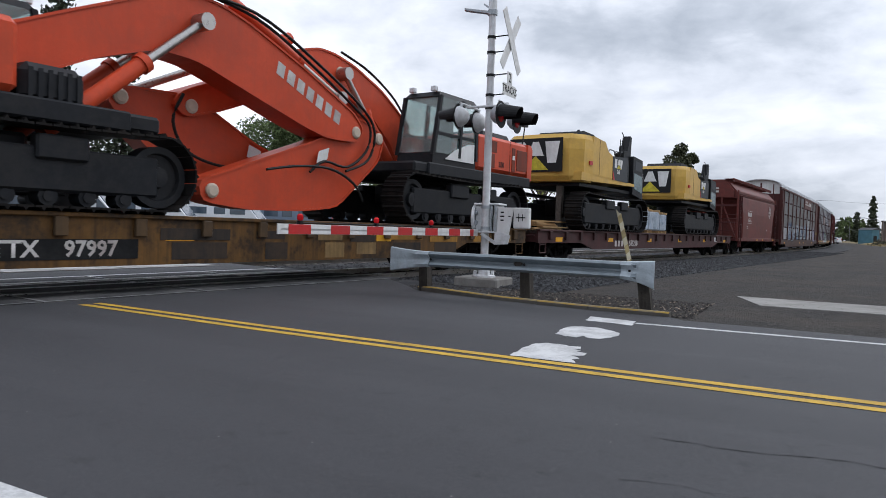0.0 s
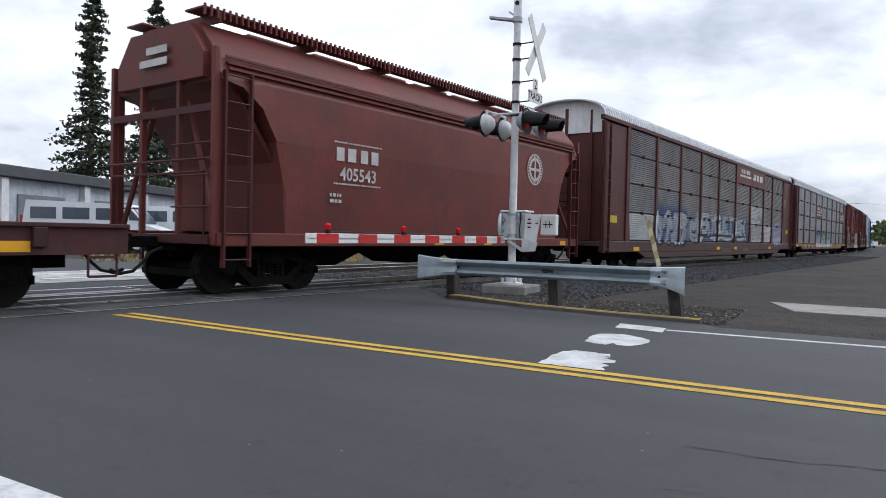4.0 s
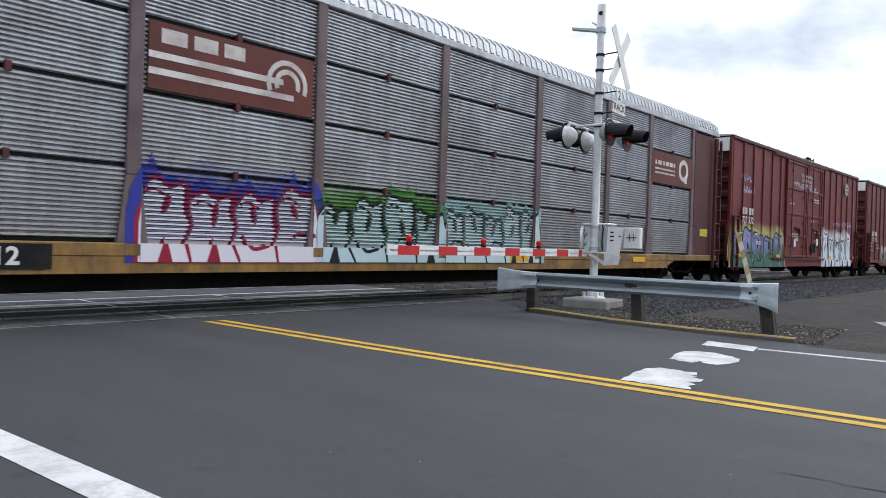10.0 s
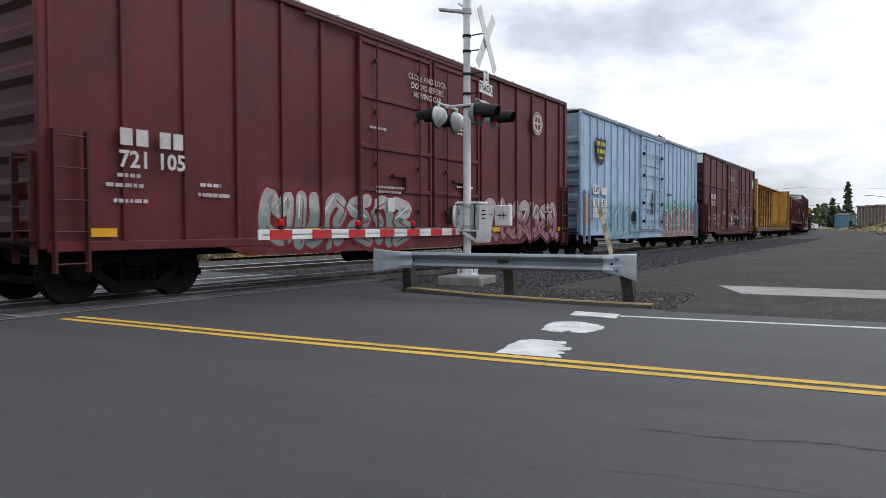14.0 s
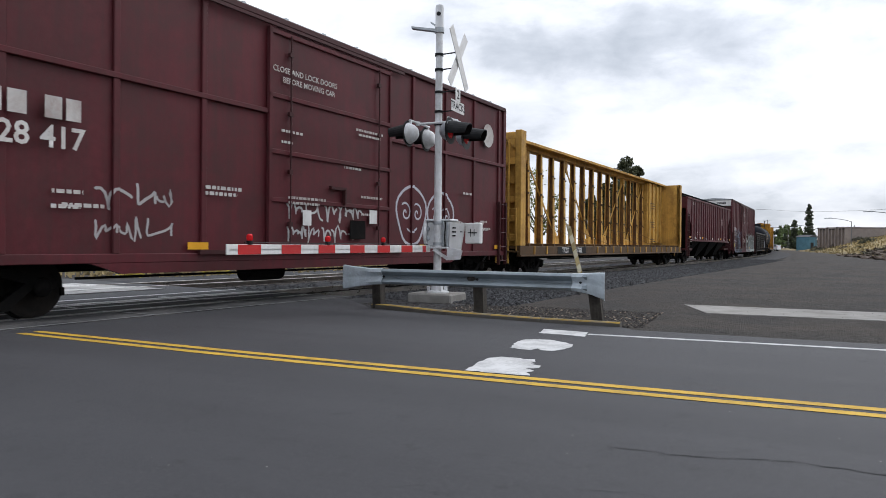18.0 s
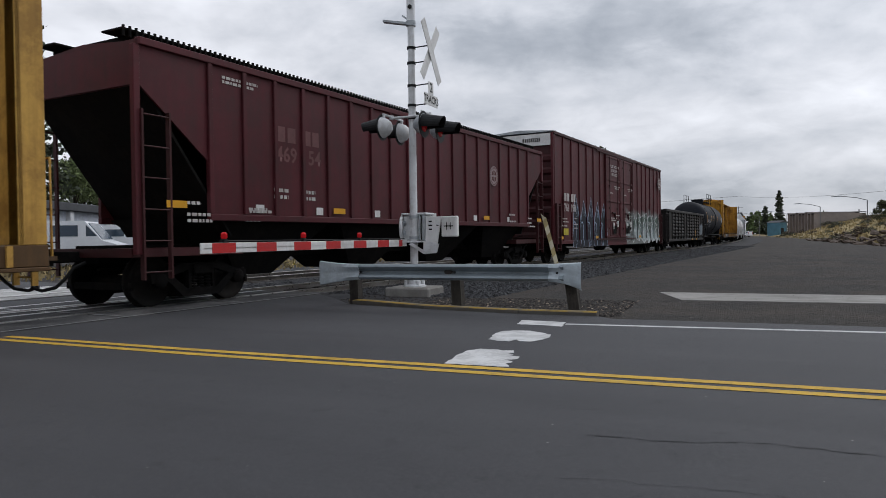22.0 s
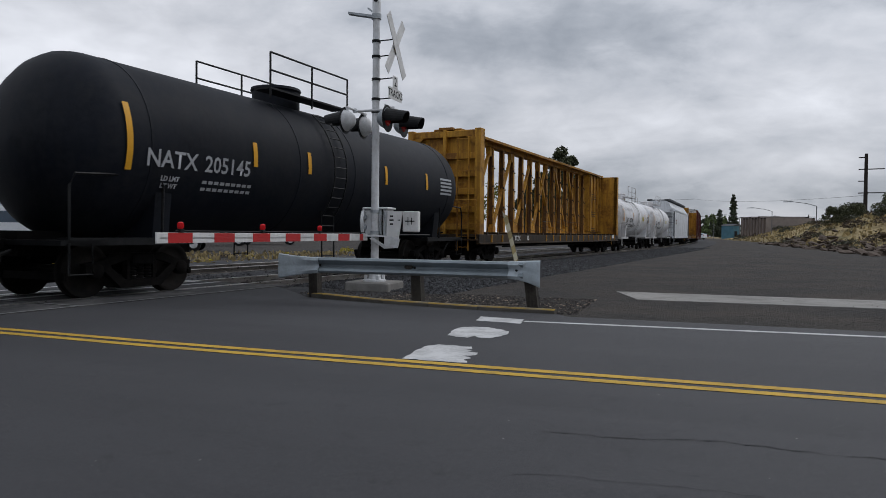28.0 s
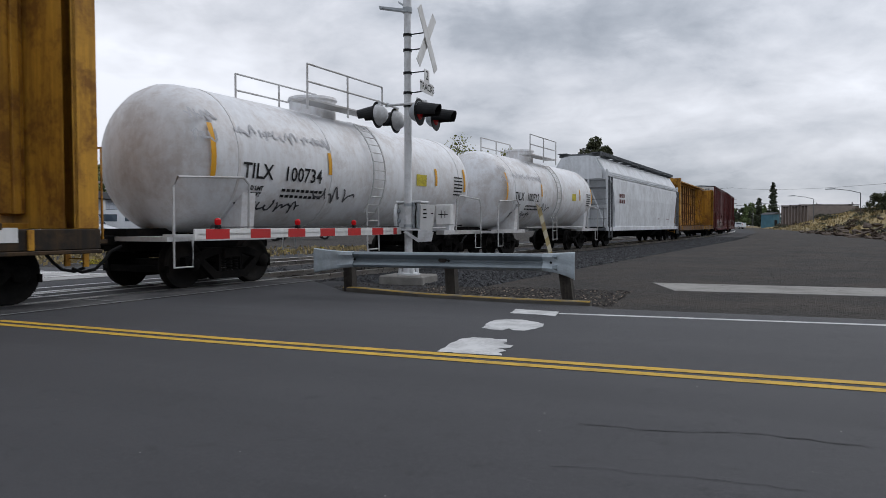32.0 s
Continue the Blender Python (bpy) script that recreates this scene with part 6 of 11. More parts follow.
# ---- autoracks ----
def autorack(s0, s1, label, frame_paint, sill_paint, posts, panel_paint, corrugated, sill_low, signs, roof_paint, post_paint=None, bright=(), bright_paint=None, pale_end=None):
    half, w, floor, eave = (s1 - s0) / 2, 1.52, 1.0, 5.05
    car = thing("autorack", label, "autorack", group="freight train")
    rows = (floor + 0.02, 2.02, 3.04, 4.05, eave - 0.08)
    levels = [(0.3, floor, -w - 0.022)]
    for side in (-1, 1):
        for bay, (a, b) in enumerate(zip(posts, posts[1:])):
            for k in range(4):
                z0, z1 = rows[k] + 0.035, rows[k + 1] - 0.015
                m, n = Mesh(), 13 if corrugated else 15
                prof = []
                for i in range(n):
                    t0 = z0 + (z1 - z0) * i / n
                    t1 = z0 + (z1 - z0) * (i + 0.58) / n
                    if side < 0 and bay == 0:
                        levels.append((t0 + 0.012, t1, -w + 0.048))
                    prof += [(side * (w - 0.10), t0), (side * (w - 0.05), t0 + 0.012), (side * (w - 0.05), t1), (side * (w - 0.10), t1 + 0.012)]
                prof += [(side * (w - 0.12), z1), (side * (w - 0.12), z0)]
                m.prism(prof, "x", a + 0.09, b - 0.09)
                part("side_panel", m, bright_paint if (bay, k) in bright else panel_paint, car)
        bolts = Mesh()
        for a, b in zip(posts, posts[1:]):
            for z in rows[1:4]:
                bolts.box((a + b) / 2 - 0.035, (a + b) / 2 + 0.035, *sorted((side * (w - 0.1), side * (w + 0.0))), z - 0.06, z + 0.06)
        part("panel_clips", bolts, frame_paint, car)
        # an added black sheet gives the shade seen through the panel gaps
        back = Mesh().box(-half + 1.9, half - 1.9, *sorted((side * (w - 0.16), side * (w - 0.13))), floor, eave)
        part("inner_screen", back, black_metal, car, "black sheet standing in for the shade behind the panels")
        for x in posts:
            p = Mesh().box(x - 0.10, x + 0.10, *sorted((side * (w - 0.12), side * w)), 1.9, eave, 0.015)
            p.hexa([(x - 0.2, side * (w - 0.12), floor), (x + 0.2, side * (w - 0.12), floor), (x + 0.2, side * (w + 0.01), floor), (x - 0.2, side * (w + 0.01), floor)],
                   [(x - 0.10, side * (w - 0.12), 1.9), (x + 0.10, side * (w - 0.12), 1.9), (x + 0.10, side * w, 1.9), (x - 0.10, side * w, 1.9)])
            part("post", p, post_paint or frame_paint, car)
        for s in (-1, 1):
            u0, u1 = sorted((posts[0] - 0.102 if s < 0 else posts[-1] + 0.102, s * (half - 0.05)))
            door = part("end_panel", Mesh().box(u0, u1, *sorted((side * (w - 0.12), side * (w - 0.04))), floor, eave - 0.12, 0.02), frame_paint, car, "brown end side panel")
            part("frame", Mesh().box(u0, u0 + 0.1, *sorted((side * (w - 0.039), side * (w + 0.01))), floor, eave - 0.12, 0.01).box(u1 - 0.1, u1, *sorted((side * (w - 0.039), side * (w + 0.01))), floor, eave - 0.12, 0.01), frame_paint, door)
            l0, l1 = sorted((s * (half + 0.02), s * (half - 0.42)))
            part("ladder", ladder(l0, l1, side * (w + 0.01), 0.6, eave - 0.2, 10, out=side), frame_paint, car)
            patch(car, "label", s * (half - 1.0) - 0.3, s * (half - 1.0) + 0.3, 1.62, 1.86, -w + 0.036, yellow_tag, "yellow label") if side < 0 else None
        part("top_rail", Mesh().box(-half, half, *sorted((side * (w - 0.14), side * (w + 0.015))), eave - 0.08, eave + 0.06, 0.015), frame_paint if corrugated else panel_paint, car)
        part("side_sill", Mesh().box(-half, half, *sorted((side * (w - 0.1), side * (w + 0.02))), sill_low + 0.22, floor, 0.015).prism([(-half + 3.2, sill_low + 0.22), (half - 3.2, sill_low + 0.22), (half - 3.9, sill_low), (-half + 3.9, sill_low)], "y", *sorted((side * (w - 0.09), side * (w + 0.01)))), sill_paint, car)
    roof, n = Mesh(), 12
    arc = [(w * 1.0 * cos(pi * k / n), eave + 0.06 + 0.62 * sin(pi * k / n) ** 0.8) for k in range(n + 1)]
    inner = [(a * 0.985, b - 0.04) for a, b in reversed(arc)]
    roof.prism(arc + inner, "x", -half + 0.05, half - 0.05)
    part("roof", roof, roof_paint, car, "corrugated pale metal roof")
    x, ribs = -half + 0.2, Mesh()
    outer = [(a * 1.008, b + 0.02) for a, b in arc]
    while x < half - 0.2:
        ribs.prism(outer + [(a * 1.0, b + 0.004) for a, b in reversed(arc)], "x", x, x + 0.10)
        x += 0.21
    part("roof_ribs", ribs, roof_paint, car)
    for s in (-1, 1):
        e = Mesh().prism([(-w + 0.15, floor), (w - 0.15, floor), (w - 0.15, eave)] + [(a * 0.93, b - 0.03) for a, b in arc[1:-1]] + [(-w + 0.15, eave)], "x", *sorted((s * (half - 0.45), s * (half - 0.4))))
        part("end_door", e, frame_paint, car, "folding end door")
        part("door_hinges", Mesh().box(*sorted((s * (half - 0.399), s * (half - 0.33))), -0.06, 0.06, floor, eave + 0.4).box(*sorted((s * (half - 0.399), s * (half - 0.33))), -0.95, -0.87, floor, eave + 0.3).box(*sorted((s * (half - 0.399), s * (half - 0.33))), 0.87, 0.95, floor, eave + 0.3), frame_paint, car)
        part("end_platform", Mesh().box(*sorted((s * (half - 0.4), s * (half + 0.12))), -w + 0.05, w - 0.05, 0.82, 0.98, 0.02), sill_paint, car)
    # the lowest, widest box is added as the deep shadow below the sill
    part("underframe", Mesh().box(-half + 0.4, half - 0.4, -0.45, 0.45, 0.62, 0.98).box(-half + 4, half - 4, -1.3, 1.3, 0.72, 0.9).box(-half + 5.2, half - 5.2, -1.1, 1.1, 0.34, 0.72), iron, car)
    for x0, x1, z0, z1, mat in signs:
        part("sign_panel", Mesh().box(x0, x1, -w + 0.0, -w + 0.045, z0, z1, 0.005), mat, car, "plain brown sign panel")
    RELIEF[car.name] = ([(x - 0.1, x + 0.1, -w - 0.013) for x in posts], levels, -w + 0.098)
    sprayed(car, panel_paint.name)
    if pale_end:
        for s in (-1, 1):
            part("end_hood", Mesh().prism([(-w + 0.12, eave - 0.45), (w - 0.12, eave - 0.45)] + [(a * 0.96, b - 0.02) for a, b in arc[1:-1]], "x", *sorted((s * (half - 0.39), s * (half - 0.34)))), pale_end, car, "white upper end panel")
    join(car, s0, s1, 3.7)
    return car, half, -w - 0.004


def build_autoracks():
    brown = painted("brown_rack_paint", (0.105, 0.030, 0.027), DUSK, streak=0.5)
    grime = painted("grimy_brown_sill", (0.085, 0.045, 0.037), (0.045, 0.035, 0.03), streak=0.6)
    panel_a = painted("weathered_rack_panel", (0.33, 0.325, 0.325), (0.09, 0.08, 0.075), metal=0.35, streak=0.5, graffiti=(
        (-10.05, -6.25, 0.9, 2.35, (0.66, 0.68, 0.70), (0.45, 0.52, 0.62), INK, (0.05, 0.14, 0.34), 1.0),
        (-5.85, -4.75, 0.95, 2.1, (0.70, 0.72, 0.74), (0.55, 0.58, 0.62), INK, (0.05, 0.16, 0.36), 1.1),
        (-4.8, 3.9, 0.95, 2.2, (0.70, 0.72, 0.74), (0.10, 0.22, 0.40), INK, (0.05, 0.15, 0.34), 1.0, "none"),
        (4.7, 7.0, 1.1, 2.7, (0.33, 0.325, 0.325), (0.33, 0.325, 0.325), (0.03, 0.04, 0.07), (0.33, 0.325, 0.325), 1.2, "swirl"),
        (9.85, 12.25, 0.95, 2.2, (0.33, 0.33, 0.50), (0.50, 0.50, 0.58), (0.25, 0.24, 0.45), (0.4, 0.4, 0.45), 0.8)))
    sign = painted("brown_sign_board", (0.125, 0.032, 0.025), DUSK, streak=0.15)
    white_roof = surface("white_roof_paint", (0.62, 0.64, 0.66), 0.5, dark=0.88, dirt=(0.35, 0.35, 0.36), dirt_amount=0.4)
    c, h, y = autorack(60.2, 90.25, "brown and grey autorack with blue graffiti and a pale roof", brown, grime, tuple(p - 0.35 for p in (-12.5, -9.7, -6.9, -4.15, -1.36, 1.67, 4.67, 7.7, 9.95, 12.95)), panel_a, True, 0.40, ((1.40, 4.23, 4.08, 5.0, sign), (4.43, 7.23, 4.08, 5.0, sign)), white_roof, bright=((0, 0), (6, 0), (6, 1), (7, 0), (8, 0)), bright_paint=painted("bright_new_panel", (0.62, 0.635, 0.65), (0.2, 0.19, 0.18), metal=0.3, streak=0.3, dark=0.85), pale_end=white_sign)
    # the railway's name as plain white shapes
    m = Mesh().hexa([(1.8, y, 4.44), (4.15, y, 4.44), (4.15, y - 0.002, 4.44), (1.8, y - 0.002, 4.44)], [(2.0, y, 4.55), (4.15, y, 4.55), (4.15, y - 0.002, 4.55), (2.0, y - 0.002, 4.55)])
    m.box(4.5, 4.75, y - 0.002, y, 4.44, 4.55)
    bars(c, [(2.1, 4.64, 1.8, 0.2)], y, white_ink, "name_mark")
    bars(c, [(4.75, 4.42, 2.0, 0.34)], y, white_ink, "name_mark")
    part("name_underline", m, white_ink, c)
    letters(c, "CUSHION-CAR", -0.5, 0.62, 0.26, y - 0.022, surface("faded_tan_lettering", (0.24, 0.18, 0.14), 0.7), 0.006)
    letters(c, "SSW 80667", 3.35, 0.64, 0.22, y - 0.022, MATS["faded_tan_lettering"], 0.004)
    for x in (-12.35, -2.05, 1.0, 8.65):
        patch(c, "reflector", x, x + 0.55, 0.66, 0.80, y - 0.024, reflector, "amber reflective strip")
    bars(c, [(12.55, 3.7, 0.7, 0.06), (12.55, 3.58, 0.7, 0.06), (12.55, 3.46, 0.7, 0.06), (12.55, 3.34, 0.7, 0.06)], y + 0.02, white_ink)
    # sprayed words, white with a black outline
    spray = surface("white_spray_paint", (0.66, 0.68, 0.70), 0.6, dark=0.85, dirt=(0.4, 0.45, 0.5), dirt_amount=0.4)
    relief = RELIEF[c.name]
    wave = [(-5.6, 1.25), (-4.6, 1.12), (-3.4, 1.42), (-2.3, 1.18), (-1.1, 1.28), (0.2, 1.16), (1.2, 1.34), (2.4, 1.18), (3.6, 1.26)]
    for pts_r, mat, lift, name in ((0.17, black_ink, 0.002, "sprayed_outline"), (0.11, spray, 0.0035, "sprayed_fill")):
        mesh = Mesh()
        drape(mesh, ribbon(wave, pts_r), relief, lift)
        tagged(part(name, mesh, mat, c, "white sprayed wave with a black edge"), kind="stuff")
    for words, x, size, z in (("VERY", -3.55, 1.25, 1.80), ("GUILTY", -0.30, 1.18, 1.78), ("SIN", 2.62, 1.1, 1.74)):
        draped_words(c, words, x + 0.05, z - 0.06, size, 0.115, relief, black_ink, 0.005, "black outline of sprayed letters", 0.1)
        draped_words(c, words, x, z, size, 0.05, relief, spray, 0.007, "white sprayed letters", 0.1)
    # second rack: silver perforated panels on a yellow flat car
    plum = painted("plum_rack_paint", (0.092, 0.025, 0.028), DUSK, streak=0.5)
    mustard = painted("grimy_mustard_sill", (0.30, 0.17, 0.05), (0.05, 0.04, 0.03), streak=0.6, dirt_amount=0.6)
    panel_b = painted("silver_rack_panel", (0.54, 0.57, 0.61), (0.15, 0.13, 0.115), metal=0.4, streak=0.45, fade=(0.9, 4.6, (0.22, 0.195, 0.18), 0.6), graffiti=(
        (-4.7, -1.8, 0.75, 2.0, (0.66, 0.68, 0.72), (0.62, 0.60, 0.66), (0.26, 0.014, 0.04), (0.035, 0.045, 0.30), 0.72, "wild"),
        (-1.8, 1.3, 0.75, 1.95, (0.52, 0.64, 0.68), (0.44, 0.56, 0.60), INK, (0.08, 0.24, 0.04), 0.78, "wild"),
        (1.3, 4.5, 0.75, 1.95, (0.58, 0.66, 0.68), (0.48, 0.60, 0.62), INK, (0.30, 0.48, 0.48), 0.64, "wild")))
    silver_roof = surface("silver_roof_steel", (0.46, 0.48, 0.50), 0.45, 0.4, dark=0.8, dirt=(0.2, 0.2, 0.2), dirt_amount=0.4)
    c, h, y = autorack(91, 120.7, "silver panelled autorack on a yellow flat car with graffiti", plum, mustard, (-12.95, -10.4, -7.75, -4.77, -1.75, 1.24, 4.43, 7.56, 9.95, 12.83), panel_b, False, 0.60, ((-4.62, -1.92, 3.08, 4.0, sign), (9.95, 12.8, 3.08, 4.0, sign)), silver_roof, painted("dusty_plum_post", (0.165, 0.125, 0.13), DUSK, streak=0.5))
    bars(c, [(-4.45, 3.72, 1.35, 0.2)], y, white_ink, "name_mark")
    curve = Mesh().box(-4.62, -2.5, y - 0.002, y, 3.50, 3.59).box(-4.62, -2.3, y - 0.002, y, 3.28, 3.37)
    for r0, r1 in ((0.16, 0.24), (0.30, 0.38)):
        for k in range(14):
            a, b = radians(-20 + 16 * k), radians(-20 + 16 * (k + 1))
            q = [(-2.42 + r * cos(t), y - 0.001, 3.52 + r * sin(t)) for r, t in ((r0, a), (r1, a), (r1, b), (r0, b))]
            curve.face_set(q, [(0, 1, 2, 3)])
    part("name_mark", curve, white_ink, c)
    bars(c, [(10.2, 3.62, 1.3, 0.12), (10.2, 3.48, 1.3, 0.05), (10.2, 3.36, 1.3, 0.05)], y, white_ink, "name_mark")
    ring = Mesh()
    for k in range(20):
        a, b = 2 * pi * k / 20, 2 * pi * (k + 1) / 20
        ring.face_set([(12.1 + r * cos(t), y - 0.001, 3.58 + r * sin(t)) for r, t in ((0.2, a), (0.34, a), (0.34, b), (0.2, b))], [(0, 1, 2, 3)])
    ring.box(12.2, 12.35, y - 0.003, y - 0.001, 3.2, 3.45)
    part("name_mark", ring, white_ink, c)
    patch(c, "number_board", -8.95, -5.75, 0.66, 0.97, y - 0.022, black_metal, "black board with white lettering")
    letters(c, "TTGX", -8.2, 0.81, 0.30, y - 0.028, white_sign, 0.008)
    letters(c, "978212", -6.55, 0.81, 0.30, y - 0.028, white_sign, 0.008)
    patch(c, "reflector", -7.75, -7.3, 0.82, 0.92, y - 0.028, reflector)
    for x in (-13.6, -10.2, 3.4, 9.0):
        patch(c, "reflector", x, x + 0.7, 0.78, 0.92, y - 0.022, reflector, "amber reflective strip")


build_autoracks()


# ---- centre-beam lumber cars ----
def centrebeam(s0, s1, label, paint, dark_paint, solid_left, solid_right, braces, top=4.9, wall=4.75, slim=False):
    half, w = (s1 - s0) / 2, 1.46
    step = 1.26
    car = thing("centrebeam_car", label, "lumber car", group="freight train")
    riser = Mesh().box(-0.06, 0.06, 0.25, w + 0.03, 1.07, 1.16, 0.01).data("riser_bar", dark_paint)
    for side in (-1, 1):
        part("side_sill", Mesh().box(-half, half, *sorted((side * (w - 0.12), side * w)), 0.78, 1.08, 0.012), dark_paint, car)
        part("sill_flange", Mesh().box(-half, half, *sorted((side * (w - 0.14), side * (w + 0.04))), 0.72, 0.777, 0.01), dark_paint, car)
        for k, x in enumerate(np.arange(-half + 0.7, half - 0.5, 1.12)):
            ob = part("riser_bar", riser, None, car)
            ob.matrix_basis = pose(x, 0, 0.003, 0, 0, 0 if side > 0 else 180)
            if not -9.6 < x < -5.2:
                part("sill_rib", Mesh().box(x + 0.4, x + 0.48, *sorted((side * w, side * (w + 0.035))), 0.79, 1.07), paint, car)
    part("deck", Mesh().box(-half, half, -w + 0.1, w - 0.1, 0.98, 1.07), dark_paint, car)
    for s in (-1, 1):
        x0, x1 = sorted((s * (half - 0.42), s * (half - 0.02)))
        bulk = part("bulkhead", Mesh().box(*sorted((s * (half - 0.42), s * (half - 0.34))), -w, w, 1.08, wall, 0.01), paint, car, "tall steel end bulkhead")
        for y, wide in ((-w + 0.11, 0.11), (w - 0.11, 0.11)):
            part("stile", Mesh().box(x0, x1, y - wide, y + wide, 1.08, wall, 0.012), paint, bulk)
        part("stile", Mesh().box(*sorted((s * (half - 0.339), s * (half - 0.10))), -0.06, 0.06, 1.08, wall, 0.012), paint, bulk)
        for z in (1.35, 1.98, 2.62, 3.26, 3.9, wall - 0.16):
            part("rail", Mesh().box(*sorted((s * (half - 0.339), s * (half - 0.14))), -w + 0.22, w - 0.22, z - 0.11, z + 0.11, 0.01), paint, bulk)
        for side in (-1, 1):
            part("gusset", Mesh().prism([(side * (w - 0.22), wall - 0.27), (side * (w - 0.22), wall - 0.62), (side * (w - 0.60), wall - 0.27)], "x", *sorted((s * (half - 0.16), s * (half - 0.13)))), paint, bulk)
        part("bracket", Mesh().box(*sorted((s * (half - 0.4), s * (half - 0.2))), -0.28, 0.28, wall, wall + 0.1, 0.01), paint, bulk)
        part("ladder", end_ladder(s * half, s, -w + 0.42, -w + 0.86, 0.5, wall - 0.3, 11), paint, car)
        part("grab_rail", Mesh().tube([(s * (half + 0.1), -w + 0.1, 0.9), (s * (half + 0.1), -w + 0.1, 2.3), (s * (half + 0.1), 0.9, 2.35), (s * (half + 0.1), 1.1, 2.2), (s * (half + 0.1), 1.1, 1.4)], 0.02, 6), paint, car)
        part("end_platform", Mesh().box(*sorted((s * (half - 0.02), s * (half + 0.15))), -w + 0.05, w - 0.05, 0.86, 0.92), dark_paint, car)
    chord = Mesh().box(-half + 0.36, half - 0.36, -0.55, 0.55, top - 0.05, top, 0.01)
    chord.box(-half + 0.36, half - 0.36, -0.55, -0.52, top - 0.10, top - 0.052).box(-half + 0.36, half - 0.36, 0.52, 0.55, top - 0.10, top - 0.052)
    part("top_chord", chord, paint, car, "wide steel top chord")
    part("chord_web", Mesh().box(-half + 0.36, half - 0.36, -0.16, 0.16, top - 0.21, top - 0.052), paint, car)
    part("bottom_chord", Mesh().box(-half + 0.36, half - 0.36, -0.38, 0.38, 1.072, 1.17, 0.01), paint, car)
    spots = []
    x = -half + solid_left
    while x < half - solid_right + 0.05:
        spots.append(x)
        x += step

    def leaf_plate(m, u0, u1, z0, z1, side, thick=0.02):
        """A piece of a post's flange, which leans in towards the top."""
        d0, d1 = (0.15 - 0.05 * (z - 1.17) / (top - 1.5) for z in (z0, z1))
        k0, k1 = (1.0 - 0.25 * (z - 1.17) / (top - 1.5) for z in (z0, z1))
        m.hexa([(u0 * k0, side * d0, z0), (u1 * k0, side * d0, z0), (u1 * k0, side * (d0 - thick), z0), (u0 * k0, side * (d0 - thick), z0)], [(u0 * k1, side * d1, z1), (u1 * k1, side * d1, z1), (u1 * k1, side * (d1 - thick), z1), (u0 * k1, side * (d1 - thick), z1)])

    post, web = Mesh(), Mesh()
    z_top = top - 0.21
    web.hexa([(0.075, -0.129, 1.17), (0.095, -0.129, 1.17), (0.095, 0.129, 1.17), (0.075, 0.129, 1.17)], [(0.053, -0.079, z_top), (0.073, -0.079, z_top), (0.073, 0.079, z_top), (0.053, 0.079, z_top)])
    web = web.data("post_web", painted("rusted_post_web", (0.10, 0.052, 0.028), (0.30, 0.17, 0.05), streak=0.4, dirt_amount=0.5))
    holes = list(np.arange(2.0, z_top - 0.2, 0.42))
    for side in (-1, 1):
        for u0, u1 in ((-0.10, -0.025), (0.02, 0.10)):
            leaf_plate(post, u0, u1, 1.17, z_top, side)
        low = 1.17
        for z in holes + [z_top]:
            leaf_plate(post, -0.025, 0.02, low, z if z == z_top else z - 0.055, side)
            low = z + 0.055
    post = post.data("post", paint)
    hooks = Mesh()
    for z in holes[1::2]:
        y = 0.15 - 0.05 * (z - 1.17) / (top - 1.5)
        hooks.box(-0.14, -0.06, -y - 0.05, -y - 0.003, z - 0.2, z - 0.12).box(0.05, 0.11, -y - 0.04, -y - 0.003, z - 0.26, z - 0.2)
    hooks = hooks.data("tie_hardware", dark_paint)
    for x in spots:
        upright = part("post", post, None, car, "tapered post with keyholes")
        upright.matrix_basis = pose(x, 0, 0)
        part("post_web", web, None, upright, "rust-stained web of the post")
        part("tie_hardware", hooks, None, car).matrix_basis = pose(x, 0, 0)
    for a, b in braces:
        if slim:
            # a flat bar that widens into a leaf at either end
            lo, hi = Vector((a, 0, 1.45)), Vector((b, 0, top - 0.38))
            d = (hi - lo).normalized()
            q = Vector((-d.z, 0, d.x))
            edge = [(0.0, 0.17), (0.42, 0.12), (0.62, 0.035), ((hi - lo).length - 0.55, 0.03), ((hi - lo).length - 0.32, 0.10), ((hi - lo).length, 0.09)]
            ring = [lo + d * u + q * v for u, v in edge] + [lo + d * u - q * v for u, v in reversed(edge)]
            part("brace", Mesh().prism([(p.x, p.z) for p in ring], "y", -0.02, 0.02), paint, car, "thin diagonal brace with leaf-shaped ends")
        else:
            part("brace", Mesh().hexa([(a - 0.075, -0.06, 1.3), (a + 0.075, -0.06, 1.3), (a + 0.075, 0.06, 1.3), (a - 0.075, 0.06, 1.3)], [(b - 0.075, -0.06, top - 0.42), (b + 0.075, -0.06, top - 0.42), (b + 0.075, 0.06, top - 0.42), (b - 0.075, 0.06, top - 0.42)]), paint, car, "diagonal brace")
        part("gusset", Mesh().prism([(b - 0.14, top - 0.21), (b + 0.14, top - 0.21), (b + 0.15, top - 0.42), (b + 0.08, top - 0.58), (b - 0.08, top - 0.58), (b - 0.15, top - 0.42)], "y", -0.085, 0.085), paint, car)
        part("gusset", Mesh().prism([(a - 0.24, 1.17), (a + 0.24, 1.17), (a + 0.24, 1.36), (a + 0.1, 1.52), (a - 0.1, 1.52), (a - 0.24, 1.36)], "y", -0.075, 0.075), paint, car)
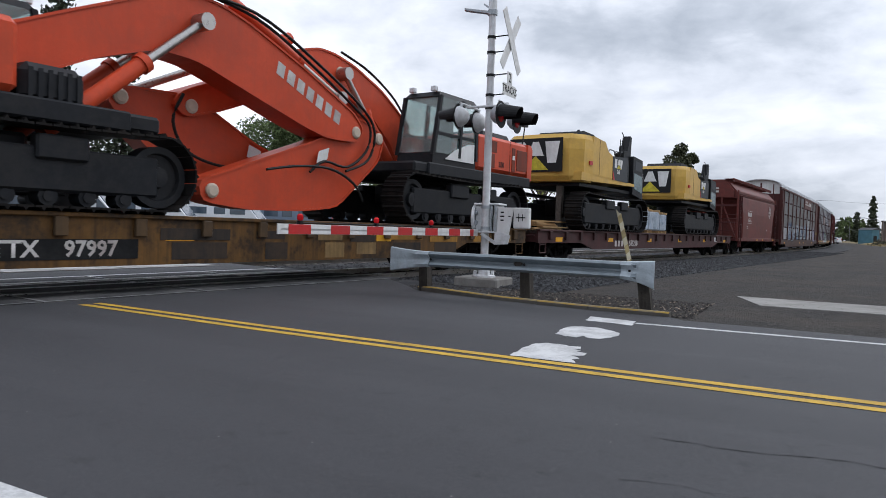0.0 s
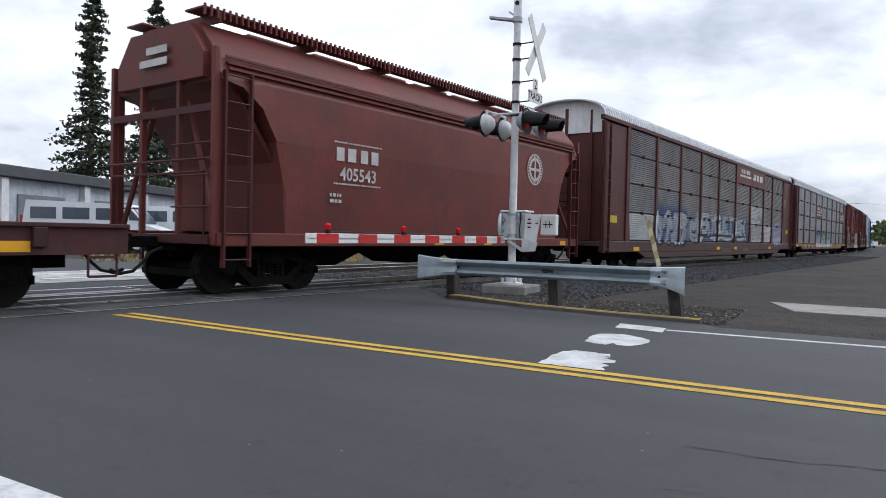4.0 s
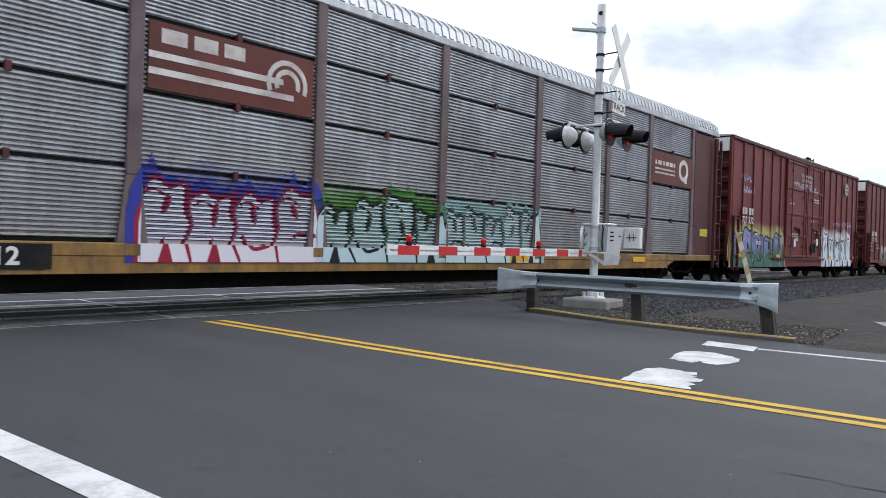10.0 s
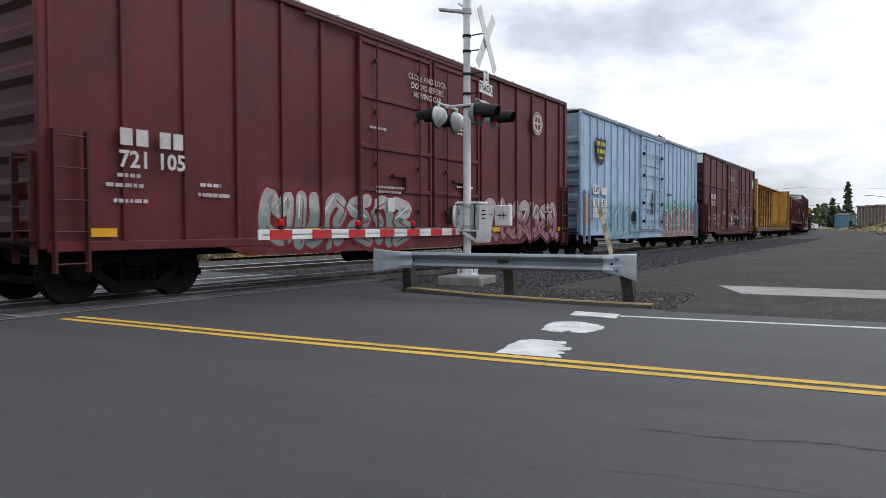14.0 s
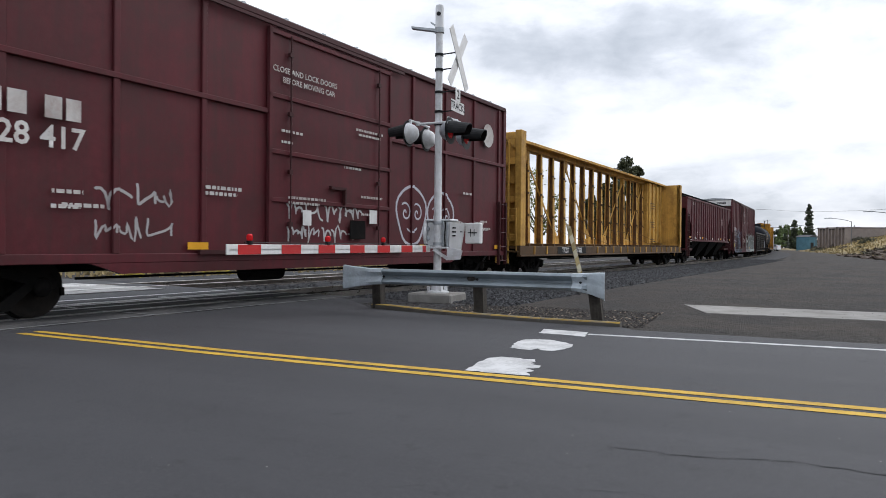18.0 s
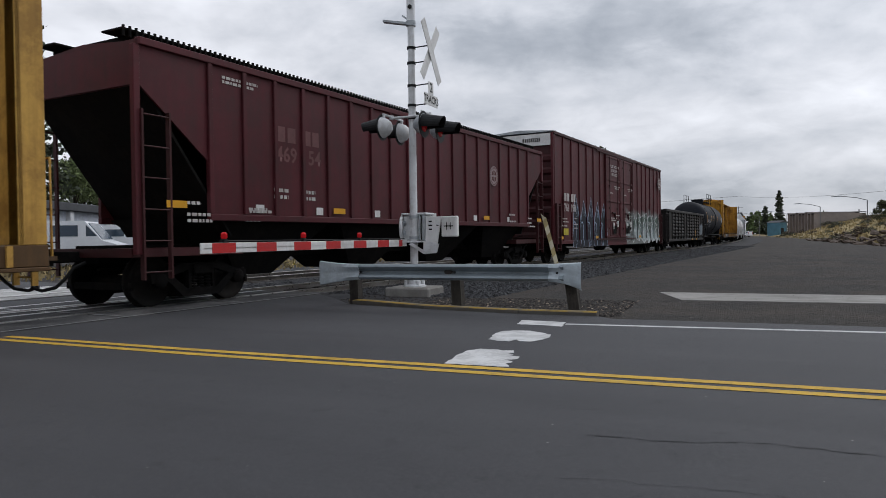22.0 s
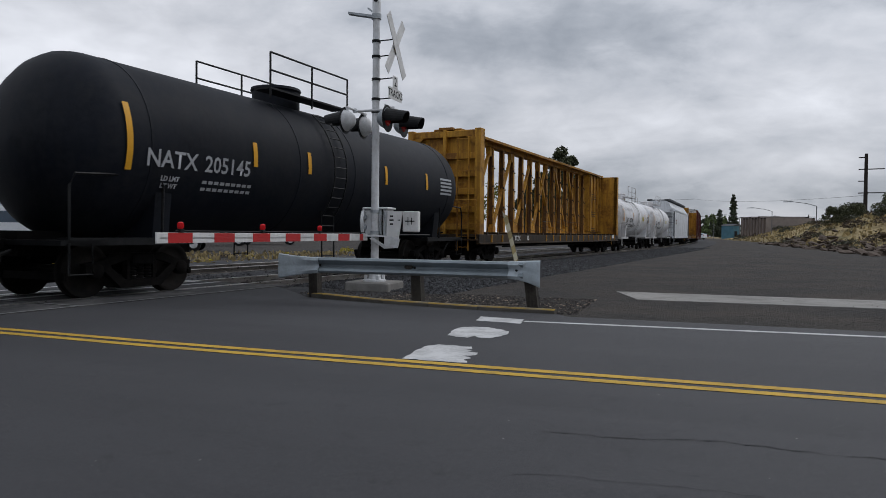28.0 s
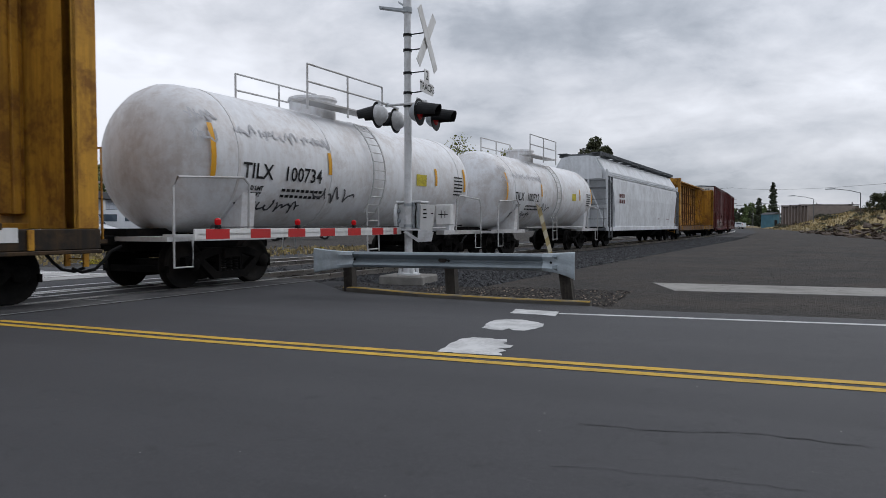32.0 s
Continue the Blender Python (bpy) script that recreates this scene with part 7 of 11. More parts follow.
    for u0, u1 in ((-half + 0.42, -half + solid_left - 0.1), (half - solid_right + 0.1, half - 0.42)):
        if u1 - u0 > 0.5:
            part("solid_panel", Mesh().box(u0, u1, -0.34, 0.34, 1.3, top - 0.1, 0.02), paint, car, "solid steel wall panel")
            for x in np.arange(u0 + 0.1, u1, 0.85):
                part("stiffener", Mesh().box(x, x + 0.12, -0.42, -0.341, 1.3, top - 0.12, 0.012), paint, car)
            for z in (1.5, 2.5, 3.6):
                bars(car, [(u0 + 0.3 + 0.1 * k, z - 0.14 * k, min(1.0, u1 - u0 - 0.6), 0.05) for k in range(3)], -0.426, dark_paint)
    rng = random.Random(int(s0))
    for k in range(len(spots) - 3):
        if k % 2:
            x = spots[k]
            part("lashing_cable", Mesh().tube([(x, -0.2, rng.uniform(1.7, 2.6)), (x + step * 1.2, -0.5, 1.8), (x + step * 2.6, -w + 0.1, 1.2)], 0.007, 4), black_metal, car)
    part("underframe", Mesh().box(-half + 0.3, half - 0.3, -0.35, 0.35, 0.6, 1.0).tube([(-half + 3.5, -1.0, 0.6), (half - 3.5, -1.0, 0.6)], 0.03, 6), iron, car)
    join(car, s0, s1, 1.85)
    return car, half, -w - 0.004


def build_lumber_cars():
    straw = painted("faded_yellow_lumber_paint", (0.66, 0.385, 0.085), (0.13, 0.055, 0.018), streak=0.4, dirt_amount=0.5, dark=0.78)
    straw_dark = painted("grimy_yellow_fittings", (0.12, 0.068, 0.03), (0.035, 0.026, 0.02), streak=0.5)
    amber = painted("amber_lumber_paint", (0.58, 0.30, 0.035), (0.13, 0.048, 0.014), streak=0.65, dirt_amount=0.75, dark=0.72)
    amber_dark = painted("grimy_amber_fittings", (0.15, 0.07, 0.018), (0.04, 0.025, 0.015), streak=0.5)
    black_sill = painted("sooty_black_sill", (0.020, 0.017, 0.014), (0.10, 0.055, 0.02), streak=0.5, dirt_amount=0.5)
    c, h, y = centrebeam(196.5, 220.6, "empty faded yellow centre-beam lumber car", straw, straw_dark, 2.45, 3.9, ((-5.3, -8.5), (-1.1, -4.3), (1.2, 4.3), (5.3, 8.2)), 4.93, 4.9, True)
    patch(c, "number_board", -8.75, -5.65, 0.79, 1.05, y - 0.002, black_metal, "black board with white lettering")
    letters(c, "TTZX", -7.95, 0.92, 0.27, y - 0.008, white_sign, 0.004)
    letters(c, "37322", -6.45, 0.92, 0.27, y - 0.008, white_sign, 0.004)
    c, h, y = centrebeam(297, 320.5, "empty amber yellow centre-beam lumber car, stained with rust", amber, black_sill, 2.17, 3.4, ((-9.5, -7.3), (-6.9, -4.7), (-4.1, -2.0), (-1.5, 0.5), (1.6, -0.8), (4.3, 2.2), (6.9, 4.8)), 4.93, 4.86)
    letters(c, "TTZX", -7.75, 0.93, 0.27, y - 0.004, white_sign, 0.006)
    letters(c, "85", -6.42, 0.93, 0.27, y - 0.004, white_sign, 0.006)
    letters(c, "TX", 8.3, 0.93, 0.27, y - 0.004, white_sign, 0.006)
    patch(c, "label", 10.0, 10.5, 0.9, 1.1, y - 0.006, white_sign)
    centrebeam(369.8, 391.7, "amber lumber car far down the train", amber, amber_dark, 1.9, 3.4, ((-8, -6), (6, 4)))


build_lumber_cars()


# ---- hoppers ----
def running_board(car, half, z, mat):
    for side in (-1, 1):
        part("running_board", Mesh().box(-half, half, *sorted((side * 0.62, side * 1.12)), z, z + 0.03), mat, car, "dark steel roof walkway")
    m = Mesh()
    for x in np.arange(-half, half, 0.12):
        m.box(x, x + 0.03, -1.16, -1.12, z - 0.12, z + 0.06)
    part("walkway_edge", m, mat, car)
    for x in np.arange(-half + 0.3, half, 2.1):
        part("walkway_bracket", Mesh().box(x, x + 0.06, -1.12, 1.12, z - 0.16, z), mat, car)


def ribbed_hopper(s0, s1, label, paint, frame_paint):
    half, w, top, low = (s1 - s0) / 2, 1.52, 4.3, 1.58
    car = thing("hopper_car", label, "hopper car", group="freight train")
    b = half - 1.5
    for side in (-1, 1):
        y0, y1 = sorted((side * (w - 0.09), side * (w - 0.05)))
        part("side_wall", Mesh().prism([(-b, low), (b, low), (b, 2.5), (half - 0.1, 3.6), (half - 0.1, top), (-half + 0.1, top), (-half + 0.1, 3.6), (-b, 2.5)], "y", y0, y1), paint, car)
        for x in np.linspace(-b + 0.05, b - 0.05, 19):
            part("rib", Mesh().box(x - 0.05, x + 0.05, *sorted((side * (w - 0.055), side * w)), low, top - 0.05, 0.012), paint, car)
        part("top_rail", Mesh().box(-half + 0.1, half - 0.1, *sorted((side * (w - 0.12), side * (w + 0.01))), top - 0.1, top + 0.02, 0.01), paint, car)
        part("side_sill", Mesh().box(-b, b, *sorted((side * (w - 0.1), side * (w + 0.01))), low - 0.12, low, 0.01), paint, car)
        for s in (-1, 1):
            part("end_post", Mesh().box(*sorted((s * (half - 0.12), s * (half - 0.0))), *sorted((side * (w - 0.12), side * (w - 0.02))), 0.9, top - 0.1, 0.01), paint, car)
            l0, l1 = sorted((s * (half - 0.12), s * (half - 0.65)))
            part("ladder", ladder(l0, l1, side * (w - 0.07), 0.5, 3.2, 6, out=side), frame_paint, car)
    for s in (-1, 1):
        # near-black instead of wine paint: the shade of the open end is coloured in
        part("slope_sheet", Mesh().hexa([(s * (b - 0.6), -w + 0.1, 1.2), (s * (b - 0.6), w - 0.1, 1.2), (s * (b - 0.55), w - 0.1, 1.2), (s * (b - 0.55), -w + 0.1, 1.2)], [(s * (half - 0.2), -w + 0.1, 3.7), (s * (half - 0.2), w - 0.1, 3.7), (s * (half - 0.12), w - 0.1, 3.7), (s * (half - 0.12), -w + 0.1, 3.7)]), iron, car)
        part("end_wall", Mesh().box(*sorted((s * (half - 0.2), s * (half - 0.12))), -w + 0.1, w - 0.1, 3.6, top), paint, car)
        part("end_platform", Mesh().box(*sorted((s * (half - 2.4), s * half)), -w + 0.15, w - 0.15, 0.86, 1.0), frame_paint, car)
    part("roof", Mesh().prism([(-w + 0.1, top - 0.04), (w - 0.1, top - 0.04), (w - 0.1, top), (0, top + 0.12), (-w + 0.1, top)], "x", -half + 0.2, half - 0.2), paint, car)
    running_board(car, half - 0.1, top + 0.2, iron)
    for k in range(4):
        c = -b + 1.9 + k * (2 * b - 3.8) / 3
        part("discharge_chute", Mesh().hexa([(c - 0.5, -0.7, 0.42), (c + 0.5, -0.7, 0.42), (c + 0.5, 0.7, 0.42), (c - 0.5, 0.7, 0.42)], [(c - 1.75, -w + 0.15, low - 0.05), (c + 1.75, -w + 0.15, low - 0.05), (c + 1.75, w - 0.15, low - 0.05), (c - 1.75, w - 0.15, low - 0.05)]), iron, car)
    part("centre_sill", Mesh().box(-half + 0.2, half - 0.2, -0.3, 0.3, 0.75, 1.05), iron, car)
    join(car, s0, s1, 1.7)
    return car, half, -w - 0.004


def smooth_hopper(s0, s1, label, paint, frame_paint, top=4.35):
    half, w, low = (s1 - s0) / 2, 1.55, 1.05
    car = thing("covered_hopper", label, "hopper car", group="freight train")
    curve = [(-w + 0.02, low), (-w, 1.6), (-w - 0.02, 2.6), (-w + 0.02, 3.5), (-w + 0.2, 3.95), (-w + 0.62, top - 0.08), (-0.5, top), (0.5, top), (w - 0.62, top - 0.08), (w - 0.2, 3.95), (w - 0.02, 3.5), (w + 0.02, 2.6), (w, 1.6), (w - 0.02, low)]
    shell = Mesh()
    k = len(curve)
    rings = []
    for x, cut in ((-half + 0.15, 3.45), (-half + 0.55, 3.38), (-half + 0.95, 3.1), (-half + 1.25, 2.6), (-half + 1.42, 1.9), (-half + 1.5, low), (half - 1.5, low), (half - 1.42, 1.9), (half - 1.25, 2.6), (half - 0.95, 3.1), (half - 0.55, 3.38), (half - 0.15, 3.45)):
        rings.append([(x, y, max(z, cut)) for y, z in curve])
    vs = [v for r in rings for v in r]
    shell.face_set(vs, [(i * k + j, i * k + (j + 1) % k, (i + 1) * k + (j + 1) % k, (i + 1) * k + j) for i in range(len(rings) - 1) for j in range(k)])
    shell.face_set(vs, [tuple(range(k)), tuple(range(len(vs) - 1, len(vs) - k - 1, -1))])
    part("body", shell, paint, car, "smooth curved steel hopper body")
    for side in (-1, 1):
        part("side_sill", Mesh().box(-half + 0.1, half - 0.1, *sorted((side * (w - 0.18), side * (w + 0.03))), low - 0.22, low, 0.015), paint, car)
        for z in (3.62, 3.72, 3.82):
            part("roof_bead", Mesh().box(-half + 0.3, half - 0.3, *sorted((side * (w - 0.12), side * (w + 0.005 - (z - 3.6) * 0.4))), z, z + 0.04), paint, car)
        for s in (-1, 1):
            part("corner_post", Mesh().box(*sorted((s * (half - 0.25), s * (half - 0.12))), *sorted((side * (w - 0.14), side * (w - 0.02))), low - 0.2, 3.5, 0.01), paint, car)
            l0, l1 = sorted((s * (half - 0.2), s * (half - 0.7)))
            part("ladder", ladder(l0, l1, side * (w - 0.02), 0.5, 3.6, 8, out=side), frame_paint, car)
            part("end_brace", Mesh().tube([(s * (half - 0.2), side * (w - 0.2), 1.1), (s * (half - 0.3), side * 0.5, 3.2)], 0.05, 6), paint, car)
    for s in (-1, 1):
        part("end_hood", Mesh().prism([(-w + 0.3, 3.5), (w - 0.3, 3.5), (w - 0.3, 3.9), (w - 0.7, top - 0.1), (-w + 0.7, top - 0.1), (-w + 0.3, 3.9)], "x", *sorted((s * (half - 0.16), s * (half - 0.02)))), paint, car)
        part("slope_sheet", Mesh().hexa([(s * (half - 2.3), -w + 0.2, 1.1), (s * (half - 2.3), w - 0.2, 1.1), (s * (half - 2.2), w - 0.2, 1.1), (s * (half - 2.2), -w + 0.2, 1.1)], [(s * (half - 0.5), -w + 0.2, 3.5), (s * (half - 0.5), w - 0.2, 3.5), (s * (half - 0.4), w - 0.2, 3.5), (s * (half - 0.4), -w + 0.2, 3.5)]), paint, car, "sloping end sheet")
        for side in (-1, 1):
            part("end_post", Mesh().box(*sorted((s * (half - 0.14), s * (half - 0.04))), *sorted((side * (w - 0.12), side * (w - 0.02))), low - 0.2, 3.95, 0.01).box(*sorted((s * (half - 0.14), s * (half - 0.04))), *sorted((side * 0.5, side * 0.58)), low - 0.2, 3.5, 0.01), paint, car)
        cage = Mesh()
        for z in (1.45, 1.95, 2.45):
            cage.tube([(s * (half + 0.02), -w + 0.05, z), (s * (half + 0.02), -0.5, z)], 0.018, 6)
        cage.tube([(s * (half + 0.02), -w + 0.05, 2.2), (s * (half + 0.02), w - 0.05, 2.2)], 0.022, 6)
        cage.box(*sorted((s * (half - 0.10), s * (half - 0.04))), -w + 0.1, w - 0.1, 2.95, 3.07)
        part("end_rails", cage, frame_paint, car)
        part("end_platform", Mesh().box(*sorted((s * (half - 1.9), s * half)), -w + 0.1, w - 0.1, 0.86, 1.0), frame_paint, car)
        rail = Mesh().tube([(s * half, -w + 0.2, 1.0), (s * half, -w + 0.2, 2.0), (s * half, w - 0.2, 2.0), (s * half, w - 0.2, 1.0)], 0.02, 6)
        part("end_handrail", rail, frame_paint, car)
    running_board(car, half - 0.1, top + 0.12, paint if top < 4.6 else frame_paint)
    hatch = Mesh()
    for x in np.arange(-half + 1.5, half - 1.0, 1.6):
        hatch.box(x, x + 1.3, -0.45, 0.45, top + 0.0, top + 0.14, 0.03)
    part("roof_hatches", hatch, paint, car)
    for x in (-half * 0.5, 0.0, half * 0.5):
        part("outlet", Mesh().hexa([(x - 0.4, -0.6, 0.42), (x + 0.4, -0.6, 0.42), (x + 0.4, 0.6, 0.42), (x - 0.4, 0.6, 0.42)], [(x - 1.3, -1.3, low), (x + 1.3, -1.3, low), (x + 1.3, 1.3, low), (x - 1.3, 1.3, low)]), iron, car)
    part("centre_sill", Mesh().box(-half + 0.2, half - 0.2, -0.3, 0.3, 0.72, 1.0), iron, car)
    join(car, s0, s1, 1.6)
    return car, half, -w - 0.03


def build_hoppers():
    wine = painted("wine_hopper_paint", (0.095, 0.016, 0.022), DUSK, streak=0.35)
    c, h, y = ribbed_hopper(222, 240.1, "wine red ribbed hopper car with a roof walkway", wine, frame_wine)
    pale = surface("ghosted_lettering", (0.16, 0.075, 0.075), 0.7)
    reporting(c, y + 0.05, -5.8, 3.05, 0.42, pale, ("469", "154"))
    emblem(c, 4.45, 3.08, 0.32, y - 0.002, surface("dull_pale_emblem", (0.34, 0.27, 0.27), 0.7), MATS["emblem_red"])
    stencils(c, y, h, white_ink, 9, 1.68)
    bars(c, [(-5.9, 2.05, 0.42, 0.07), (-5.05, 2.05, 0.42, 0.07), (-5.9, 1.92, 0.42, 0.07), (-5.05, 1.92, 0.42, 0.07), (-7.2, 4.0, 0.9, 0.05), (-7.2, 3.92, 0.8, 0.05)], y + 0.04, white_ink)
    for x in (-6.4, -4.6, -2.4, 0.4, 3.0, 5.6):
        patch(c, "label", x, x + 0.22, 1.62, 1.78, y + 0.04, white_sign)
    brown = painted("red_brown_hopper_paint", (0.165, 0.040, 0.033), (0.06, 0.035, 0.03), streak=0.3)
    c, h, y = smooth_hopper(45.4, 58.4, "red-brown smooth-sided covered hopper", brown, frame_red, top=4.5)
    bars(c, [(-3.9, 2.75, 1.3, 0.03), (-3.9, 1.98, 1.3, 0.03)], y, white_ink)
    letters(c, "405543", -3.25, 2.17, 0.34, y - 0.004, white_ink, 0.006)
    part("mark_blocks", Mesh().box(-3.85, -3.65, y - 0.004, y, 2.42, 2.67).box(-3.55, -3.33, y - 0.004, y, 2.42, 2.67).box(-3.2, -3.0, y - 0.004, y, 2.42, 2.67).box(-2.9, -2.7, y - 0.004, y, 2.42, 2.67), white_ink, c)
    m = Mesh()
    for z, u0, u1 in ((4.05, -0.35, 0.25), (3.85, -0.35, 0.45)):
        m.box(-6.55, -6.54, u0, u1, z - 0.06, z + 0.06)
    part("end_marking", m, white_ink, c)
    emblem(c, 3.65, 2.9, 0.42, y, white_ink, MATS["emblem_red"])
    bars(c, [(-4.0, 1.75, 0.3, 0.06), (-4.0, 1.64, 0.3, 0.06), (2.6, 1.6, 0.4, 0.06), (4.3, 1.5, 0.5, 0.06)], y, white_ink)
    for x in (-0.8, 1.2, 5.2):
        patch(c, "reflector", x, x + 0.35, 0.86, 0.98, y - 0.01, reflector, "amber reflective strip")
    white = painted("pale_grey_hopper_paint", (0.76, 0.785, 0.815), (0.36, 0.36, 0.36), streak=0.3, dark=0.85)
    grey_hw = painted("grey_hopper_hardware", (0.16, 0.17, 0.18), (0.06, 0.06, 0.06))
    c, h, y = smooth_hopper(348.8, 368.5, "pale grey smooth-sided covered hopper", white, grey_hw, top=4.7)
    bars(c, [(-7.6, 2.6, 1.2, 0.2), (-7.6, 2.3, 1.2, 0.2), (5.2, 1.5, 0.8, 0.07), (2.2, 1.5, 0.6, 0.07)], y, pale)


build_hoppers()


# ---- gondola ----
def build_gondola():
    s0, s1 = 263, 279.9
    half, w, top, floor = (s1 - s0) / 2, 1.5, 2.72, 0.8
    black = painted("black_gondola_paint", (0.011, 0.010, 0.010), (0.035, 0.028, 0.025), streak=0.5, dark=0.6, graffiti=((6.1, 7.6, 1.1, 2.0, (0.16, 0.20, 0.24), (0.14, 0.18, 0.2), (0.28, 0.30, 0.32), (0.02, 0.02, 0.02), 0.5),))
    car = thing("gondola", "black steel gondola with pressed side panels", "gondola", group="freight train")
    for side in (-1, 1):
        prof = []
        for k in range(7):
            z = floor + 0.12 + k * 0.245
            prof += [(side * (w - 0.10), z), (side * (w - 0.03), z + 0.06), (side * (w - 0.03), z + 0.15), (side * (w - 0.10), z + 0.21)]
        outline = [(side * (w - 0.10), floor)] + prof + [(side * (w - 0.10), top), (side * (w - 0.14), top), (side * (w - 0.14), floor)]
        posts = list(np.linspace(-half + 0.06, half - 0.06, 15))
        for i, (a, b) in enumerate(zip(posts, posts[1:])):
            if i in (1, 6, 12):
                part("side_panel", Mesh().box(a + 0.07, b - 0.07, *sorted((side * (w - 0.14), side * (w - 0.06))), floor, top), black, car)
            else:
                part("side_panel", Mesh().prism(outline, "x", a + 0.07, b - 0.07), black, car)
        for x in posts:
            part("post", Mesh().box(x - 0.07, x + 0.07, *sorted((side * (w - 0.14), side * w)), floor, top, 0.012), black, car)
        part("top_chord", Mesh().box(-half, half, *sorted((side * (w - 0.17), side * (w + 0.04))), top - 0.04, top + 0.13, 0.02), black, car)
        part("side_sill", Mesh().box(-half, half, *sorted((side * (w - 0.12), side * (w + 0.02))), floor - 0.16, floor, 0.012), black, car)
        for s in (-1, 1):
            l0, l1 = sorted((s * (half - 0.1), s * (half - 0.55)))
            part("ladder", ladder(l0, l1, side * w, 0.45, top - 0.2, 5, out=side), black, car)
    for s in (-1, 1):
        part("end_wall", Mesh().box(*sorted((s * (half - 0.12), s * half)), -w + 0.14, w - 0.14, floor, top + 0.1, 0.02), black, car)
    part("floor", Mesh().box(-half, half, -w + 0.14, w - 0.14, floor - 0.1, floor), iron, car)
    part("underframe", Mesh().box(-half + 0.3, half - 0.3, -0.35, 0.35, 0.5, 0.72), iron, car)
    y = -w - 0.004
    dim = surface("dim_lettering", (0.22, 0.21, 0.2), 0.7)
    letters(car, "31151", -5.9, 1.7, 0.3, y + 0.05, dim, 0.004)
    for x in (-7.9, 2.0, 4.2, 8.0):
        patch(car, "reflector", x, x + 0.4, floor - 0.14, floor - 0.03, y - 0.018, reflector, "amber reflective strip")
    patch(car, "reflector", 3.95, 4.1, 0.95, 1.5, y, reflector, "amber reflective strip")
    sprayed(car, "black_gondola_paint", relief=([], [], -w - 0.002))
    join(car, s0, s1, 1.7)


build_gondola()


